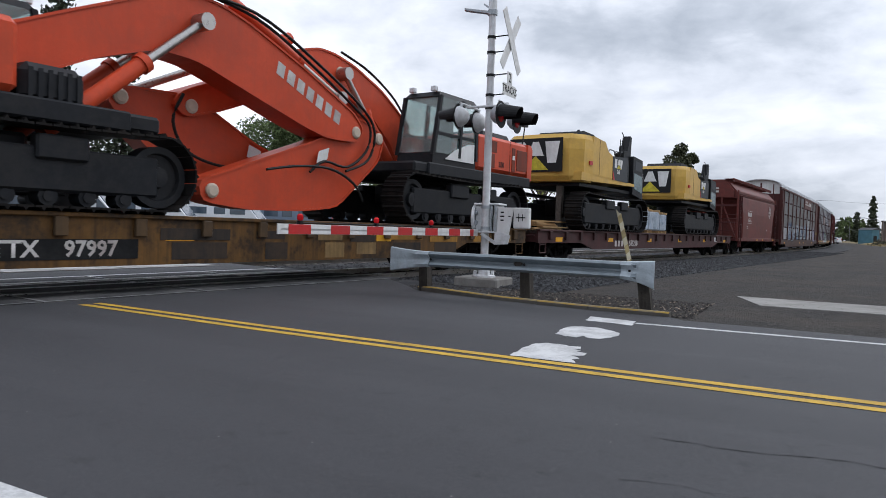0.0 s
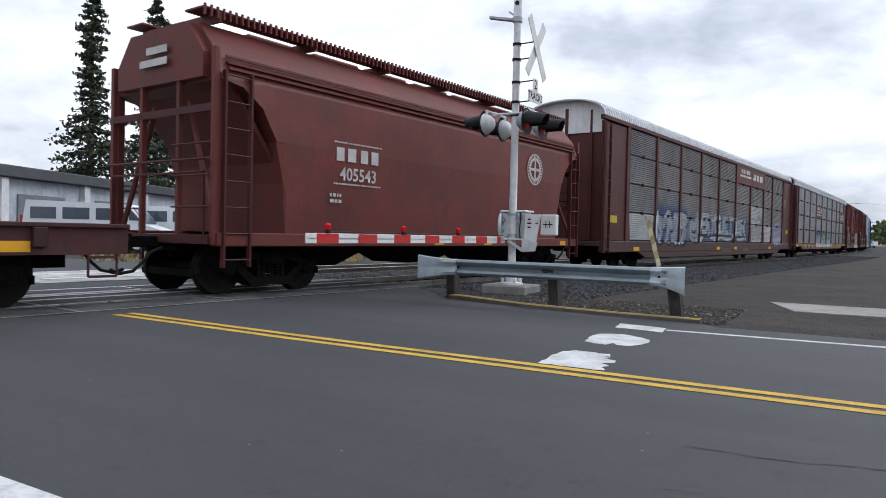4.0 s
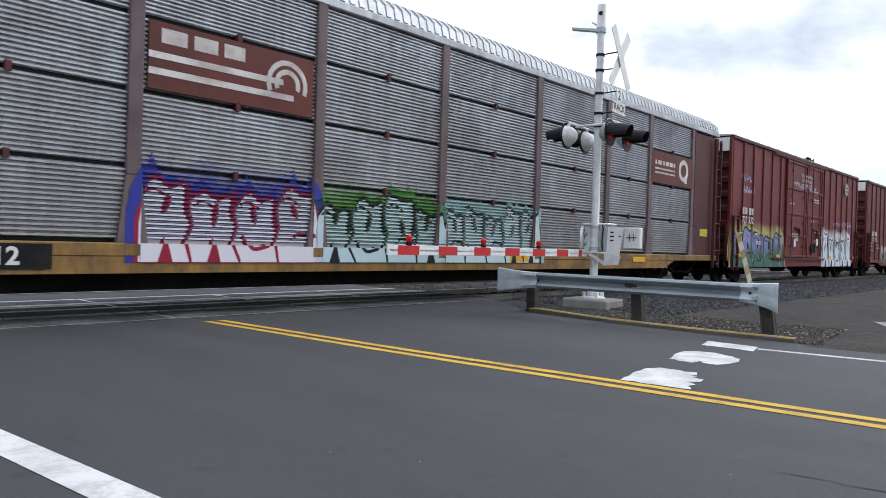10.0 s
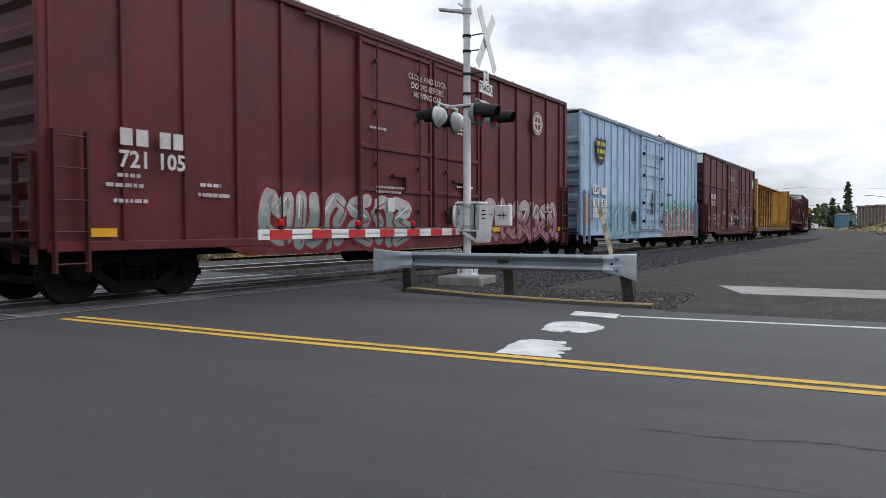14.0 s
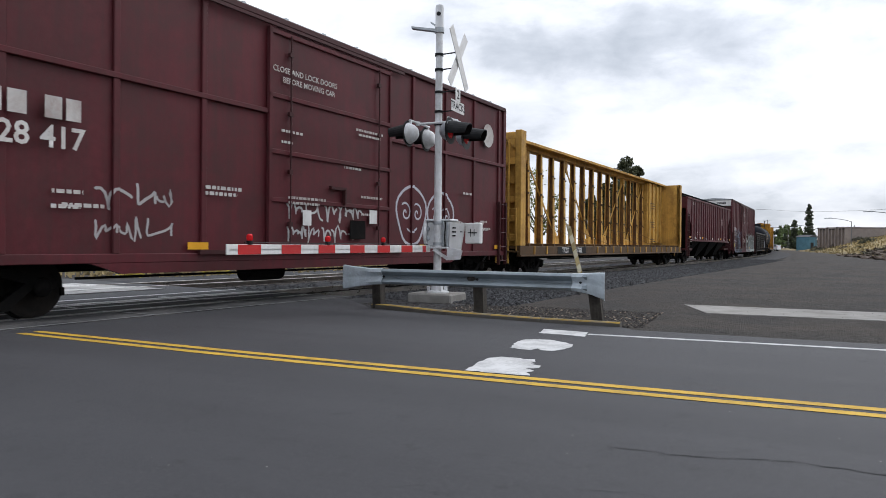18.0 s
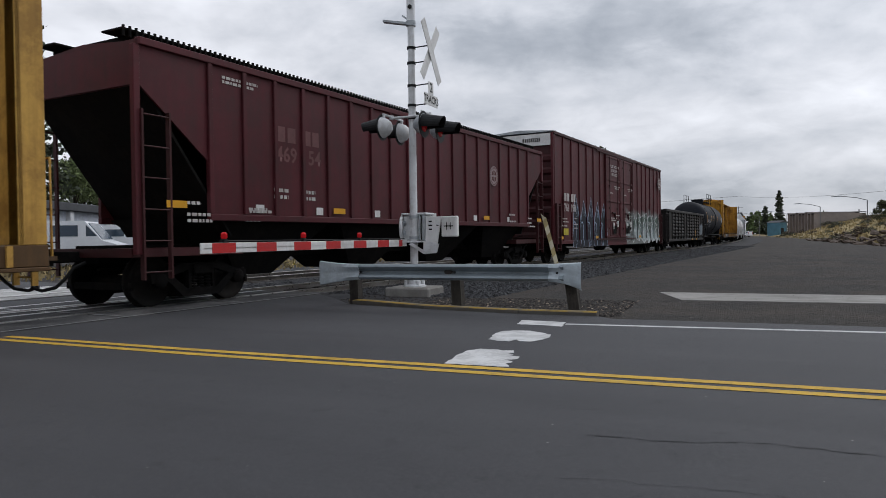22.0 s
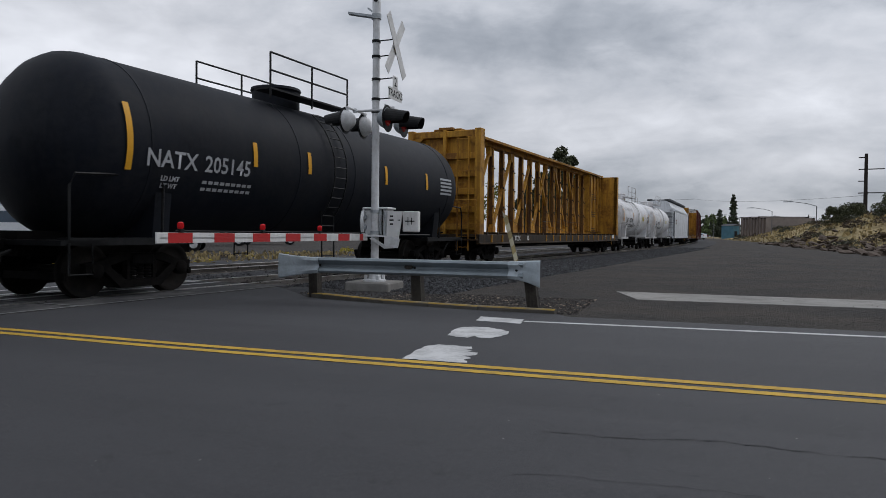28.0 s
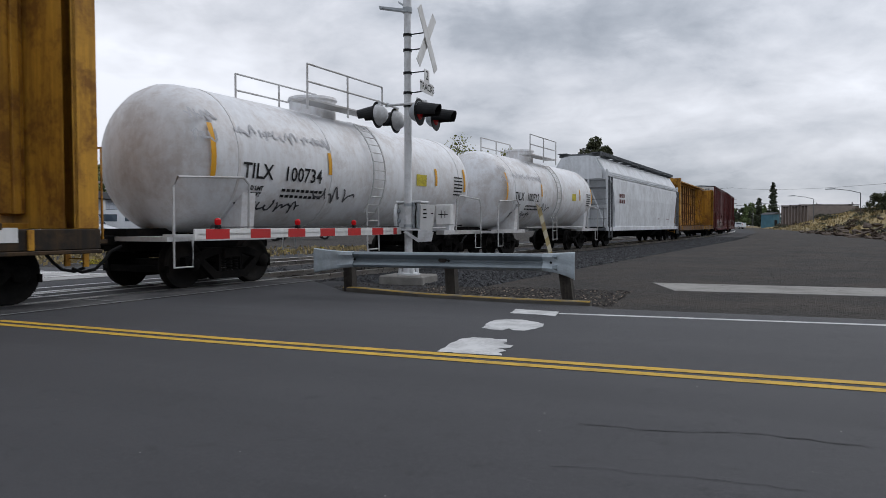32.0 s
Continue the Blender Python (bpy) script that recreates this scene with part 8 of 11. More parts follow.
# ---- tank cars ----
def tank_car(s0, s1, label, paint, rail_paint, ink, words, band, cap=False, radius=1.5, mid=2.52, plat=0.0, text_at=0.0, strips=(), rung_at=0.0, margin=0.25):
    half = (s1 - s0) / 2
    car = thing("tank_car", label, "tank car", group="freight train")
    e = half - margin
    prof = [(-e, 0.02)] + [(-e + 0.95 * (1 - cos(a)), radius * sin(a)) for a in np.linspace(0.25, pi / 2, 7)] + [(e - 0.95 * (1 - cos(a)), radius * sin(a)) for a in np.linspace(pi / 2, 0.25, 7)] + [(e, 0.02)]
    part("tank", Mesh().lathe(prof, (0, 0, mid), (1, 0, 0), 44), paint, car, "long cylindrical tank with domed ends")
    for x in (-e + 1.4, -1.1 + plat, 1.1 + plat, e - 1.4):
        part("seam_band", Mesh().lathe([(x - 0.03, radius + 0.004), (x - 0.028, radius + 0.01), (x + 0.028, radius + 0.01), (x + 0.03, radius + 0.004)], (0, 0, mid), (1, 0, 0), 44), paint, car)
    part("manway", Mesh().lathe([(mid + radius - 0.1, 0.56), (mid + radius + 0.32, 0.56), (mid + radius + 0.36, 0.6), (mid + radius + 0.42, 0.58), (mid + radius + 0.46, 0.3)], (plat, 0, 0), (0, 0, 1), 22), paint, car)
    zp = mid + radius + 0.08
    for side in (-1, 1):
        part("platform", Mesh().box(plat - 1.5, plat + 1.5, *sorted((side * 0.6, side * 1.05)), zp, zp + 0.04), rail_paint, car)
        rail = Mesh()
        for z in (zp + 0.4, zp + 0.78):
            rail.tube([(plat - 1.5, side * 1.05, z), (plat + 1.5, side * 1.05, z)], 0.022, 6)
        for x in (-1.5, 0.0, 1.5):
            rail.tube([(plat + x, side * 1.05, zp - 0.2), (plat + x, side * 1.05, zp + 0.78)], 0.025, 6)
        part("handrail", rail, rail_paint, car)
        lad = Mesh()
        a0, a1 = radians(-38), radians(52)
        pts = [(radius + 0.1, a) for a in np.linspace(a0, a1, 12)]
        for x in (rung_at, rung_at + 0.5):
            lad.tube([(x, side * r * cos(a), mid + r * sin(a)) for r, a in pts], 0.02, 5)
        for r, a in pts:
            lad.tube([(rung_at, side * r * cos(a), mid + r * sin(a)), (rung_at + 0.5, side * r * cos(a), mid + r * sin(a))], 0.014, 5)
        lad.tube([(rung_at, side * 1.3, 1.6), (rung_at, side * 1.32, 0.5)], 0.02, 5)
        lad.tube([(rung_at + 0.5, side * 1.3, 1.6), (rung_at + 0.5, side * 1.32, 0.5)], 0.02, 5)
        for z in (0.55, 0.9, 1.25):
            lad.tube([(rung_at, side * 1.31, z), (rung_at + 0.5, side * 1.31, z)], 0.014, 5)
        part("ladder", lad, rail_paint, car)
        part("side_sill", Mesh().box(-half + 0.1, -half + 2.6, *sorted((side * 1.15, side * 1.4)), 0.86, 0.98), rail_paint, car)
        part("side_sill", Mesh().box(half - 2.6, half - 0.1, *sorted((side * 1.15, side * 1.4)), 0.86, 0.98), rail_paint, car)
        part("handrail", Mesh().tube([(-half + 0.1, side * 1.42, 0.95), (-half + 0.1, side * 1.42, 1.75), (-half + 0.2, side * 1.42, 1.95), (-half + 1.7, side * 1.45, 2.02), (-half + 1.85, side * 1.45, 1.9), (-half + 1.85, side * 1.42, 0.95)], 0.024, 6), rail_paint, car)
        part("handrail", Mesh().tube([(half - 0.1, side * 1.42, 0.95), (half - 0.1, side * 1.42, 1.75), (half - 0.2, side * 1.42, 1.95), (half - 1.7, side * 1.45, 2.02), (half - 1.85, side * 1.45, 1.9), (half - 1.85, side * 1.42, 0.95)], 0.024, 6), rail_paint, car)
        part("walk_rail", Mesh().tube([(-half + 2.6, side * 1.45, 1.05), (half - 2.6, side * 1.45, 1.05)], 0.025, 6), rail_paint, car)
    for s in (-1, 1):
        part("cradle", Mesh().prism([(-1.3, 0.95), (1.3, 0.95), (1.38, 1.75), (1.05, 1.42), (0.0, 1.0), (-1.05, 1.42), (-1.38, 1.75)], "x", *sorted((s * (half - 2.1), s * (half - 1.75)))), paint, car)
        part("stub_sill", Mesh().box(*sorted((s * (half - 3.6), s * (half - 0.05))), -0.3, 0.3, 0.68, 1.08), iron, car)
        part("end_deck", Mesh().box(*sorted((s * (half - 0.75), s * (half + 0.02))), -1.4, 1.4, 0.86, 0.94), rail_paint, car)
        for side in (-1, 1):
            u0, u1 = s * (half - 0.1), s * (half - 0.5)
            part("sill_step", Mesh().tube([(u0, side * 1.42, 0.9), (u0, side * 1.42, 0.42), (u1, side * 1.42, 0.42), (u1, side * 1.42, 0.9)], 0.02, 5), rail_paint, car)

    def wrap(mesh):
        """Bends a flat mesh, drawn on the plane of the near side, round the tank."""
        for v in mesh.vertices:
            a = (v.co.z - mid) / radius
            v.co.y, v.co.z = -(radius + 0.016) * cos(a), mid + (radius + 0.016) * sin(a)
        return mesh

    def flat(words, x, z, size):
        me = text_mesh(words, size, ink, Matrix(((1, 0, 0, x), (0, 0, -1, 0), (0, 1, 0, z), (0, 0, 0, 1))), 0.006)
        part("lettering", wrap(me), None, car)

    flat(words[0], text_at, mid - 0.22, 0.41)
    flat(words[1], text_at + 1.36, mid - 0.22, 0.41)
    for k, row in enumerate(("LD LMT", "LT WT")):
        flat(row, text_at, mid - 0.54 - 0.13 * k, 0.12)
        m = Mesh()
        for i in range(9):
            u = text_at + 0.75 + i * 0.15
            m.face_set([(u, 0, mid - 0.57 - 0.13 * k), (u + 0.11, 0, mid - 0.57 - 0.13 * k), (u + 0.11, 0, mid - 0.51 - 0.13 * k), (u, 0, mid - 0.51 - 0.13 * k)], [(0, 1, 2, 3)])
        part("small_lettering", wrap(m.data("small_lettering", ink)), None, car)
    for x, long in strips:
        m = Mesh()
        for k in range(8):
            z0, z1 = mid + 0.1 - long + 2 * long * k / 8, mid + 0.1 - long + 2 * long * (k + 1) / 8
            m.face_set([(x - 0.06, 0, z0), (x + 0.06, 0, z0), (x + 0.06, 0, z1), (x - 0.06, 0, z1)], [(0, 1, 2, 3)])
        part("reflector", wrap(m.data("reflector", band)), None, car, "amber reflective strip")
    join(car, s0, s1, 1.75)
    return car, half, wrap, e


def build_tanks():
    black = painted("black_tank_paint", (0.009, 0.0115, 0.018), (0.022, 0.022, 0.023), streak=0.3, rough=0.6, dark=0.65)
    next(x for x in black.node_tree.nodes if x.type == "BSDF_PRINCIPLED").inputs["Specular IOR Level"].default_value = 0.12
    white_dim = surface("dull_white_lettering", (0.42, 0.43, 0.45), 0.6)
    c, half, wrap, e = tank_car(280.9, 295.6, "black tank car with white lettering", black, black_metal, white_dim, ("NATX", "205145"), reflector, radius=1.58, plat=-0.7, text_at=-5.4, strips=((-6.3, 0.55), (-3.3, 0.24), (-1.5, 0.24), (1.9, 0.24), (4.3, 0.24)), rung_at=-0.65, margin=0.12)
    m = Mesh()
    for k in range(5):
        m.face_set([(e - 2.0, 0, 2.3 + 0.11 * k), (e - 1.2, 0, 2.3 + 0.11 * k), (e - 1.2, 0, 2.36 + 0.11 * k), (e - 2.0, 0, 2.36 + 0.11 * k)], [(0, 1, 2, 3)])
    part("data_panel", wrap(m.data("data_panel", white_dim)), None, c)
    white = painted("white_tank_paint", (0.80, 0.81, 0.83), (0.36, 0.29, 0.24), streak=0.22, dirt_amount=0.4, rough=0.45, dark=0.88, graffiti=((-5.7, -5.1, 2.5, 3.3, (0.80, 0.81, 0.83), (0.80, 0.81, 0.83), (0.42, 0.42, 0.44), (0.80, 0.81, 0.83), 0.42), (-4.6, -1.6, 2.75, 3.05, (0.80, 0.81, 0.83), (0.80, 0.81, 0.83), (0.55, 0.55, 0.57), (0.80, 0.81, 0.83), 0.42), (-2.3, -0.6, 1.5, 2.0, (0.80, 0.81, 0.83), (0.80, 0.81, 0.83), (0.10, 0.10, 0.11), (0.80, 0.81, 0.83), 0.42), (-4.5, -2.7, 1.25, 1.6, (0.80, 0.81, 0.83), (0.80, 0.81, 0.83), (0.05, 0.05, 0.06), (0.80, 0.81, 0.83), 0.33)))
    white_rail = surface("white_rail_paint", (0.60, 0.60, 0.60), 0.5, dark=0.8, dirt=(0.2, 0.15, 0.1), dirt_amount=0.4)
    for k, (a, b, num) in enumerate(((321.8, 334.2, "100734"), (335.4, 347.6, "100712"))):
        c, half, wrap, e = tank_car(a, b, "white tank car with black lettering and scribbled tags", white, white_rail, black_ink, ("TILX", num), reflector, radius=1.42, mid=2.38, plat=-0.6, text_at=-4.05, strips=((-5.2, 0.5), (-1.8, 0.24), (3.1, 0.24), (4.9, 0.34)), rung_at=-0.2)
        sprayed(c, "white_tank_paint", wrap, ([], [], 0.0))
        m = Mesh().face_set([(2.0, 0, 2.2), (2.55, 0, 2.2), (2.55, 0, 2.5), (2.0, 0, 2.5)], [(0, 1, 2, 3)])
        part("label", wrap(m.data("label", yellow_tag)), None, c, "yellow label")
        m = Mesh()
        for i in range(6):
            m.face_set([(e - 1.75, 0, 2.02 + 0.1 * i), (e - 1.2, 0, 2.02 + 0.1 * i), (e - 1.2, 0, 2.06 + 0.1 * i), (e - 1.75, 0, 2.06 + 0.1 * i)], [(0, 1, 2, 3)])
        part("data_panel", wrap(m.data("data_panel", black_ink)), None, c)


build_tanks()


# ---- flat cars and the machines chained down on them ----
CARGO = []


def flat_car(s0, s1, label, paint, dark_paint, board, words, low):
    half, w = (s1 - s0) / 2, 1.45
    car = thing("flat_car", label, "flat car", group="freight train")
    part("deck", Mesh().box(-half, half, -w + 0.05, w - 0.05, 1.0, 1.1), wood_dark, car, "worn timber deck")
    for side in (-1, 1):
        y0, y1 = sorted((side * (w - 0.06), side * w))
        part("side_sill", Mesh().prism([(-half, 0.72), (-half + 3.2, 0.72), (-half + 4.2, low), (half - 4.2, low), (half - 3.2, 0.72), (half, 0.72), (half, 1.12), (-half, 1.12)], "y", y0, y1), paint, car, "deep steel side sill")
        part("sill_flange", Mesh().box(-half, half, *sorted((side * (w - 0.08), side * (w + 0.06))), 1.08, 1.14, 0.01), paint, car)
        for x in np.arange(-half + 0.8, half - 0.4, 1.15):
            part("stake_pocket", Mesh().box(x - 0.09, x + 0.09, *sorted((side * w, side * (w + 0.07))), 0.82, 1.08, 0.012), dark_paint, car)
    for s in (-1, 1):
        part("end_sill", Mesh().box(*sorted((s * (half - 0.08), s * half)), -w + 0.06, w - 0.06, 0.74, 1.1, 0.01), paint, car)
        for side in (-1, 1):
            steps = Mesh()
            u0, u1 = s * (half - 0.15), s * (half - 0.55)
            for z in (0.42, 0.68):
                steps.tube([(u0, side * (w - 0.02), z), (u1, side * (w - 0.02), z)], 0.018, 5)
            for u in (u0, u1):
                steps.tube([(u, side * (w - 0.02), 0.42), (u, side * (w - 0.02), 0.95)], 0.018, 5)
            part("sill_step", steps, paint, car)
        part("uncoupling_rod", Mesh().tube([(s * (half + 0.05), -w + 0.1, 0.95), (s * (half + 0.12), -0.6, 0.9), (s * (half + 0.1), -0.2, 0.98)], 0.02, 5), paint, car)
    part("underframe", Mesh().box(-half + 0.4, half - 0.4, -0.5, 0.5, 0.5, 1.0).box(-half + 4, half - 4, -1.2, 1.2, 0.62, 0.98), iron, car)
    y = -w - 0.004
    if board:
        patch(car, "number_board", board[0], board[1], 0.5, 0.78, y, black_metal, "dark board with white lettering")
    for text, x, z, size in words:
        letters(car, text, x, z, size, y - 0.006, white_ink, 0.008)
    for k, x in enumerate(np.linspace(-half + 1.2, half - 1.8, 6)):
        patch(car, "reflector", x, x + 0.5, 0.76, 0.9, y, reflector, "amber reflective strip")
    join(car, s0, s1, 2.3)
    return car, half, y


def crawler(thing_ob, length, width, h, mat, shoe_mat, x0=0.0):
    """Two tracks of shoes on their frames; the wheels and rollers sit inside."""
    r = h / 2
    for side in (-1, 1):
        yc = side * (width / 2 - 0.32)
        part("track_frame", Mesh().box(x0 - length / 2 + r, x0 + length / 2 - r, yc - 0.16, yc + 0.16, 0.25, h - 0.28, 0.04).box(x0 - 0.9, x0 - 0.1, yc + side * 0.12 - 0.1, yc + side * 0.12 + 0.1, h - 0.45, h - 0.12, 0.03).box(x0 + 0.6, x0 + 1.3, yc + side * 0.12 - 0.1, yc + side * 0.12 + 0.1, h - 0.45, h - 0.12, 0.03), mat, thing_ob)
        for s in (-1, 1):
            part("idler", Mesh().lathe([(-0.14, r * 0.4), (-0.14, r - 0.1), (0.14, r - 0.1), (0.14, r - 0.2), (0.07, r - 0.22), (0.07, 0.17), (0.15, 0.15), (0.16, 0.02)], (x0 + s * (length / 2 - r), yc, r), (0, side, 0), 20), mat, thing_ob)
        for x in np.linspace(x0 - length / 2 + 1.1, x0 + length / 2 - 1.1, 8):
            part("roller", Mesh().lathe([(-0.13, 0.13), (0.13, 0.13), (0.13, 0.07), (0.15, 0.07), (0.15, 0.01)], (x, yc, 0.2), (0, side, 0), 10), mat, thing_ob)
        m = Mesh()
        run = length - 2 * r
        total = 2 * run + 2 * pi * r
        count = int(total / 0.215)
        for k in range(count):
            d = total * k / count
            if d < run:
                x, z, a = -run / 2 + d, 0.0, 0.0
            elif d < run + pi * r:
                t = (d - run) / r
                x, z, a = run / 2 + r * sin(t), r - r * cos(t), -t
            elif d < 2 * run + pi * r:
                x, z, a = run / 2 - (d - run - pi * r), 2 * r - 0.05 * sin(pi * (d - run - pi * r) / run), pi
            else:
                t = (d - 2 * run - pi * r) / r
                x, z, a = -run / 2 - r * sin(t), r + r * cos(t), pi - t
            pts = []
            for u, v in ((-0.1, 0.03), (0.1, 0.03), (0.1, 0.0), (0.03, 0.0), (0.0, -0.045), (-0.03, 0.0), (-0.1, 0.0)):
                pts.append((x0 + x + u * cos(a) + v * sin(a), z + 0.045 - u * sin(a) + v * cos(a)))
            m.prism(pts, "y", yc - 0.3, yc + 0.3)
        tagged(part("track_chain", m, shoe_mat, thing_ob, "dark steel crawler track"), kind="stuff")
    part("track_crossbeam", Mesh().box(x0 - 0.7, x0 + 0.7, -width / 2 + 0.5, width / 2 - 0.5, 0.5, h - 0.1, 0.06), mat, thing_ob)
    part("turntable", Mesh().lathe([(h - 0.12, 0.75), (h + 0.12, 0.75), (h + 0.13, 0.85), (h + 0.2, 0.85)], (x0, 0, 0), (0, 0, 1), 24), mat, thing_ob)


def tapered(lo, hi, z0, z1, c=0.05):
    """A solid from a lower rectangle (x0, x1, y0, y1) to an upper one."""
    a, b, e, f = lo
    g, h, i, j = hi
    return Mesh().hexa([(a, e, z0), (b, e, z0), (b, f, z0), (a, f, z0)], [(g, i, z1), (h, i, z1), (h, j, z1), (g, j, z1)])


def cab(ob, x0, x1, y0, y1, z0, z1, frame_mat, glass_mat, flip):
    """A glazed cab; the front is at x0 where flip is -1."""
    tilt = 0.28
    fx0, fx1 = (x0 + (tilt if flip < 0 else 0), x1 - (0 if flip < 0 else tilt))
    cabin = part("cab", tapered((x0, x1, y0, y1), (x0, x1, y0, y1), z0, z0 + 0.25), frame_mat, ob, "dark glazed operator's cab")
    part("roof", tapered((fx0 - 0.05, fx1 + 0.05, y0, y1), (fx0 + 0.05, fx1 - 0.05, y0 + 0.08, y1 - 0.08), z1 - 0.12, z1), frame_mat, cabin)
    for (ax, bx), y in itertools.product(((x0, fx0), (x1, fx1), ((x0 + x1) / 2 + 0.15, (fx0 + fx1) / 2 + 0.15)), (y0, y1)):
        s = 0.045
        part("pillar", Mesh().hexa([(ax - s, y - s, z0 + 0.2), (ax + s, y - s, z0 + 0.2), (ax + s, y + s, z0 + 0.2), (ax - s, y + s, z0 + 0.2)], [(bx - s, y - s, z1 - 0.1), (bx + s, y - s, z1 - 0.1), (bx + s, y + s, z1 - 0.1), (bx - s, y + s, z1 - 0.1)]), frame_mat, cabin)
    for y in (y0, y1):
        part("side_glass", Mesh().hexa([(x0 + 0.05, y - 0.008, z0 + 0.26), (x1 - 0.05, y - 0.008, z0 + 0.26), (x1 - 0.05, y + 0.008, z0 + 0.26), (x0 + 0.05, y + 0.008, z0 + 0.26)], [(fx0 + 0.05, y - 0.008, z1 - 0.12), (fx1 - 0.05, y - 0.008, z1 - 0.12), (fx1 - 0.05, y + 0.008, z1 - 0.12), (fx0 + 0.05, y + 0.008, z1 - 0.12)]), glass_mat, cabin)
        part("mid_rail", Mesh().box(min(x0, fx0) + 0.12, x1 - 0.12, y - 0.03, y + 0.03, z0 + 0.68, z0 + 0.75), frame_mat, cabin)
    front, ffront = (x0, fx0) if flip < 0 else (x1, fx1)
    part("windscreen", Mesh().hexa([(front - 0.008, y0 + 0.06, z0 + 0.26), (front + 0.008, y0 + 0.06, z0 + 0.26), (front + 0.008, y1 - 0.06, z0 + 0.26), (front - 0.008, y1 - 0.06, z0 + 0.26)], [(ffront - 0.008, y0 + 0.06, z1 - 0.12), (ffront + 0.008, y0 + 0.06, z1 - 0.12), (ffront + 0.008, y1 - 0.06, z1 - 0.12), (ffront - 0.008, y1 - 0.06, z1 - 0.12)]), glass_mat, cabin)
    part("seat", Mesh().box((x0 + x1) / 2 - 0.25, (x0 + x1) / 2 + 0.25, (y0 + y1) / 2 - 0.28, (y0 + y1) / 2 + 0.28, z0 + 0.25, z0 + 0.65, 0.05).box(*sorted(((x0 + x1) / 2 - flip * 0.15, (x0 + x1) / 2 - flip * 0.32)), (y0 + y1) / 2 - 0.26, (y0 + y1) / 2 + 0.26, z0 + 0.6, z0 + 1.35, 0.05), black_metal, cabin)
    for y in (y0 + 0.2, y1 - 0.2):
        part("work_light", Mesh().box(ffront - 0.06, ffront + 0.06, y - 0.08, y + 0.08, z1, z1 + 0.13, 0.02), silver, cabin)


def ram(ob, a, b, y, r, body_mat):
    """A hydraulic ram from a to b in the plane y: barrel, then bright rod."""
    a, b = Vector((a[0], y, a[1])), Vector((b[0], y, b[1]))
    mid = a + (b - a) * 0.58
    barrel = part("ram", Mesh().tube([a, mid], r, 12).lathe([(-0.06, r * 1.25), (0.06, r * 1.25)], mid, b - a, 12), body_mat, ob)
    part("rod", Mesh().tube([mid, b], r * 0.55, 10).lathe([(-0.14, r * 1.1), (0.14, r * 1.1)], b, (0, 1, 0), 12), tread_mat, barrel, "bright steel rod")


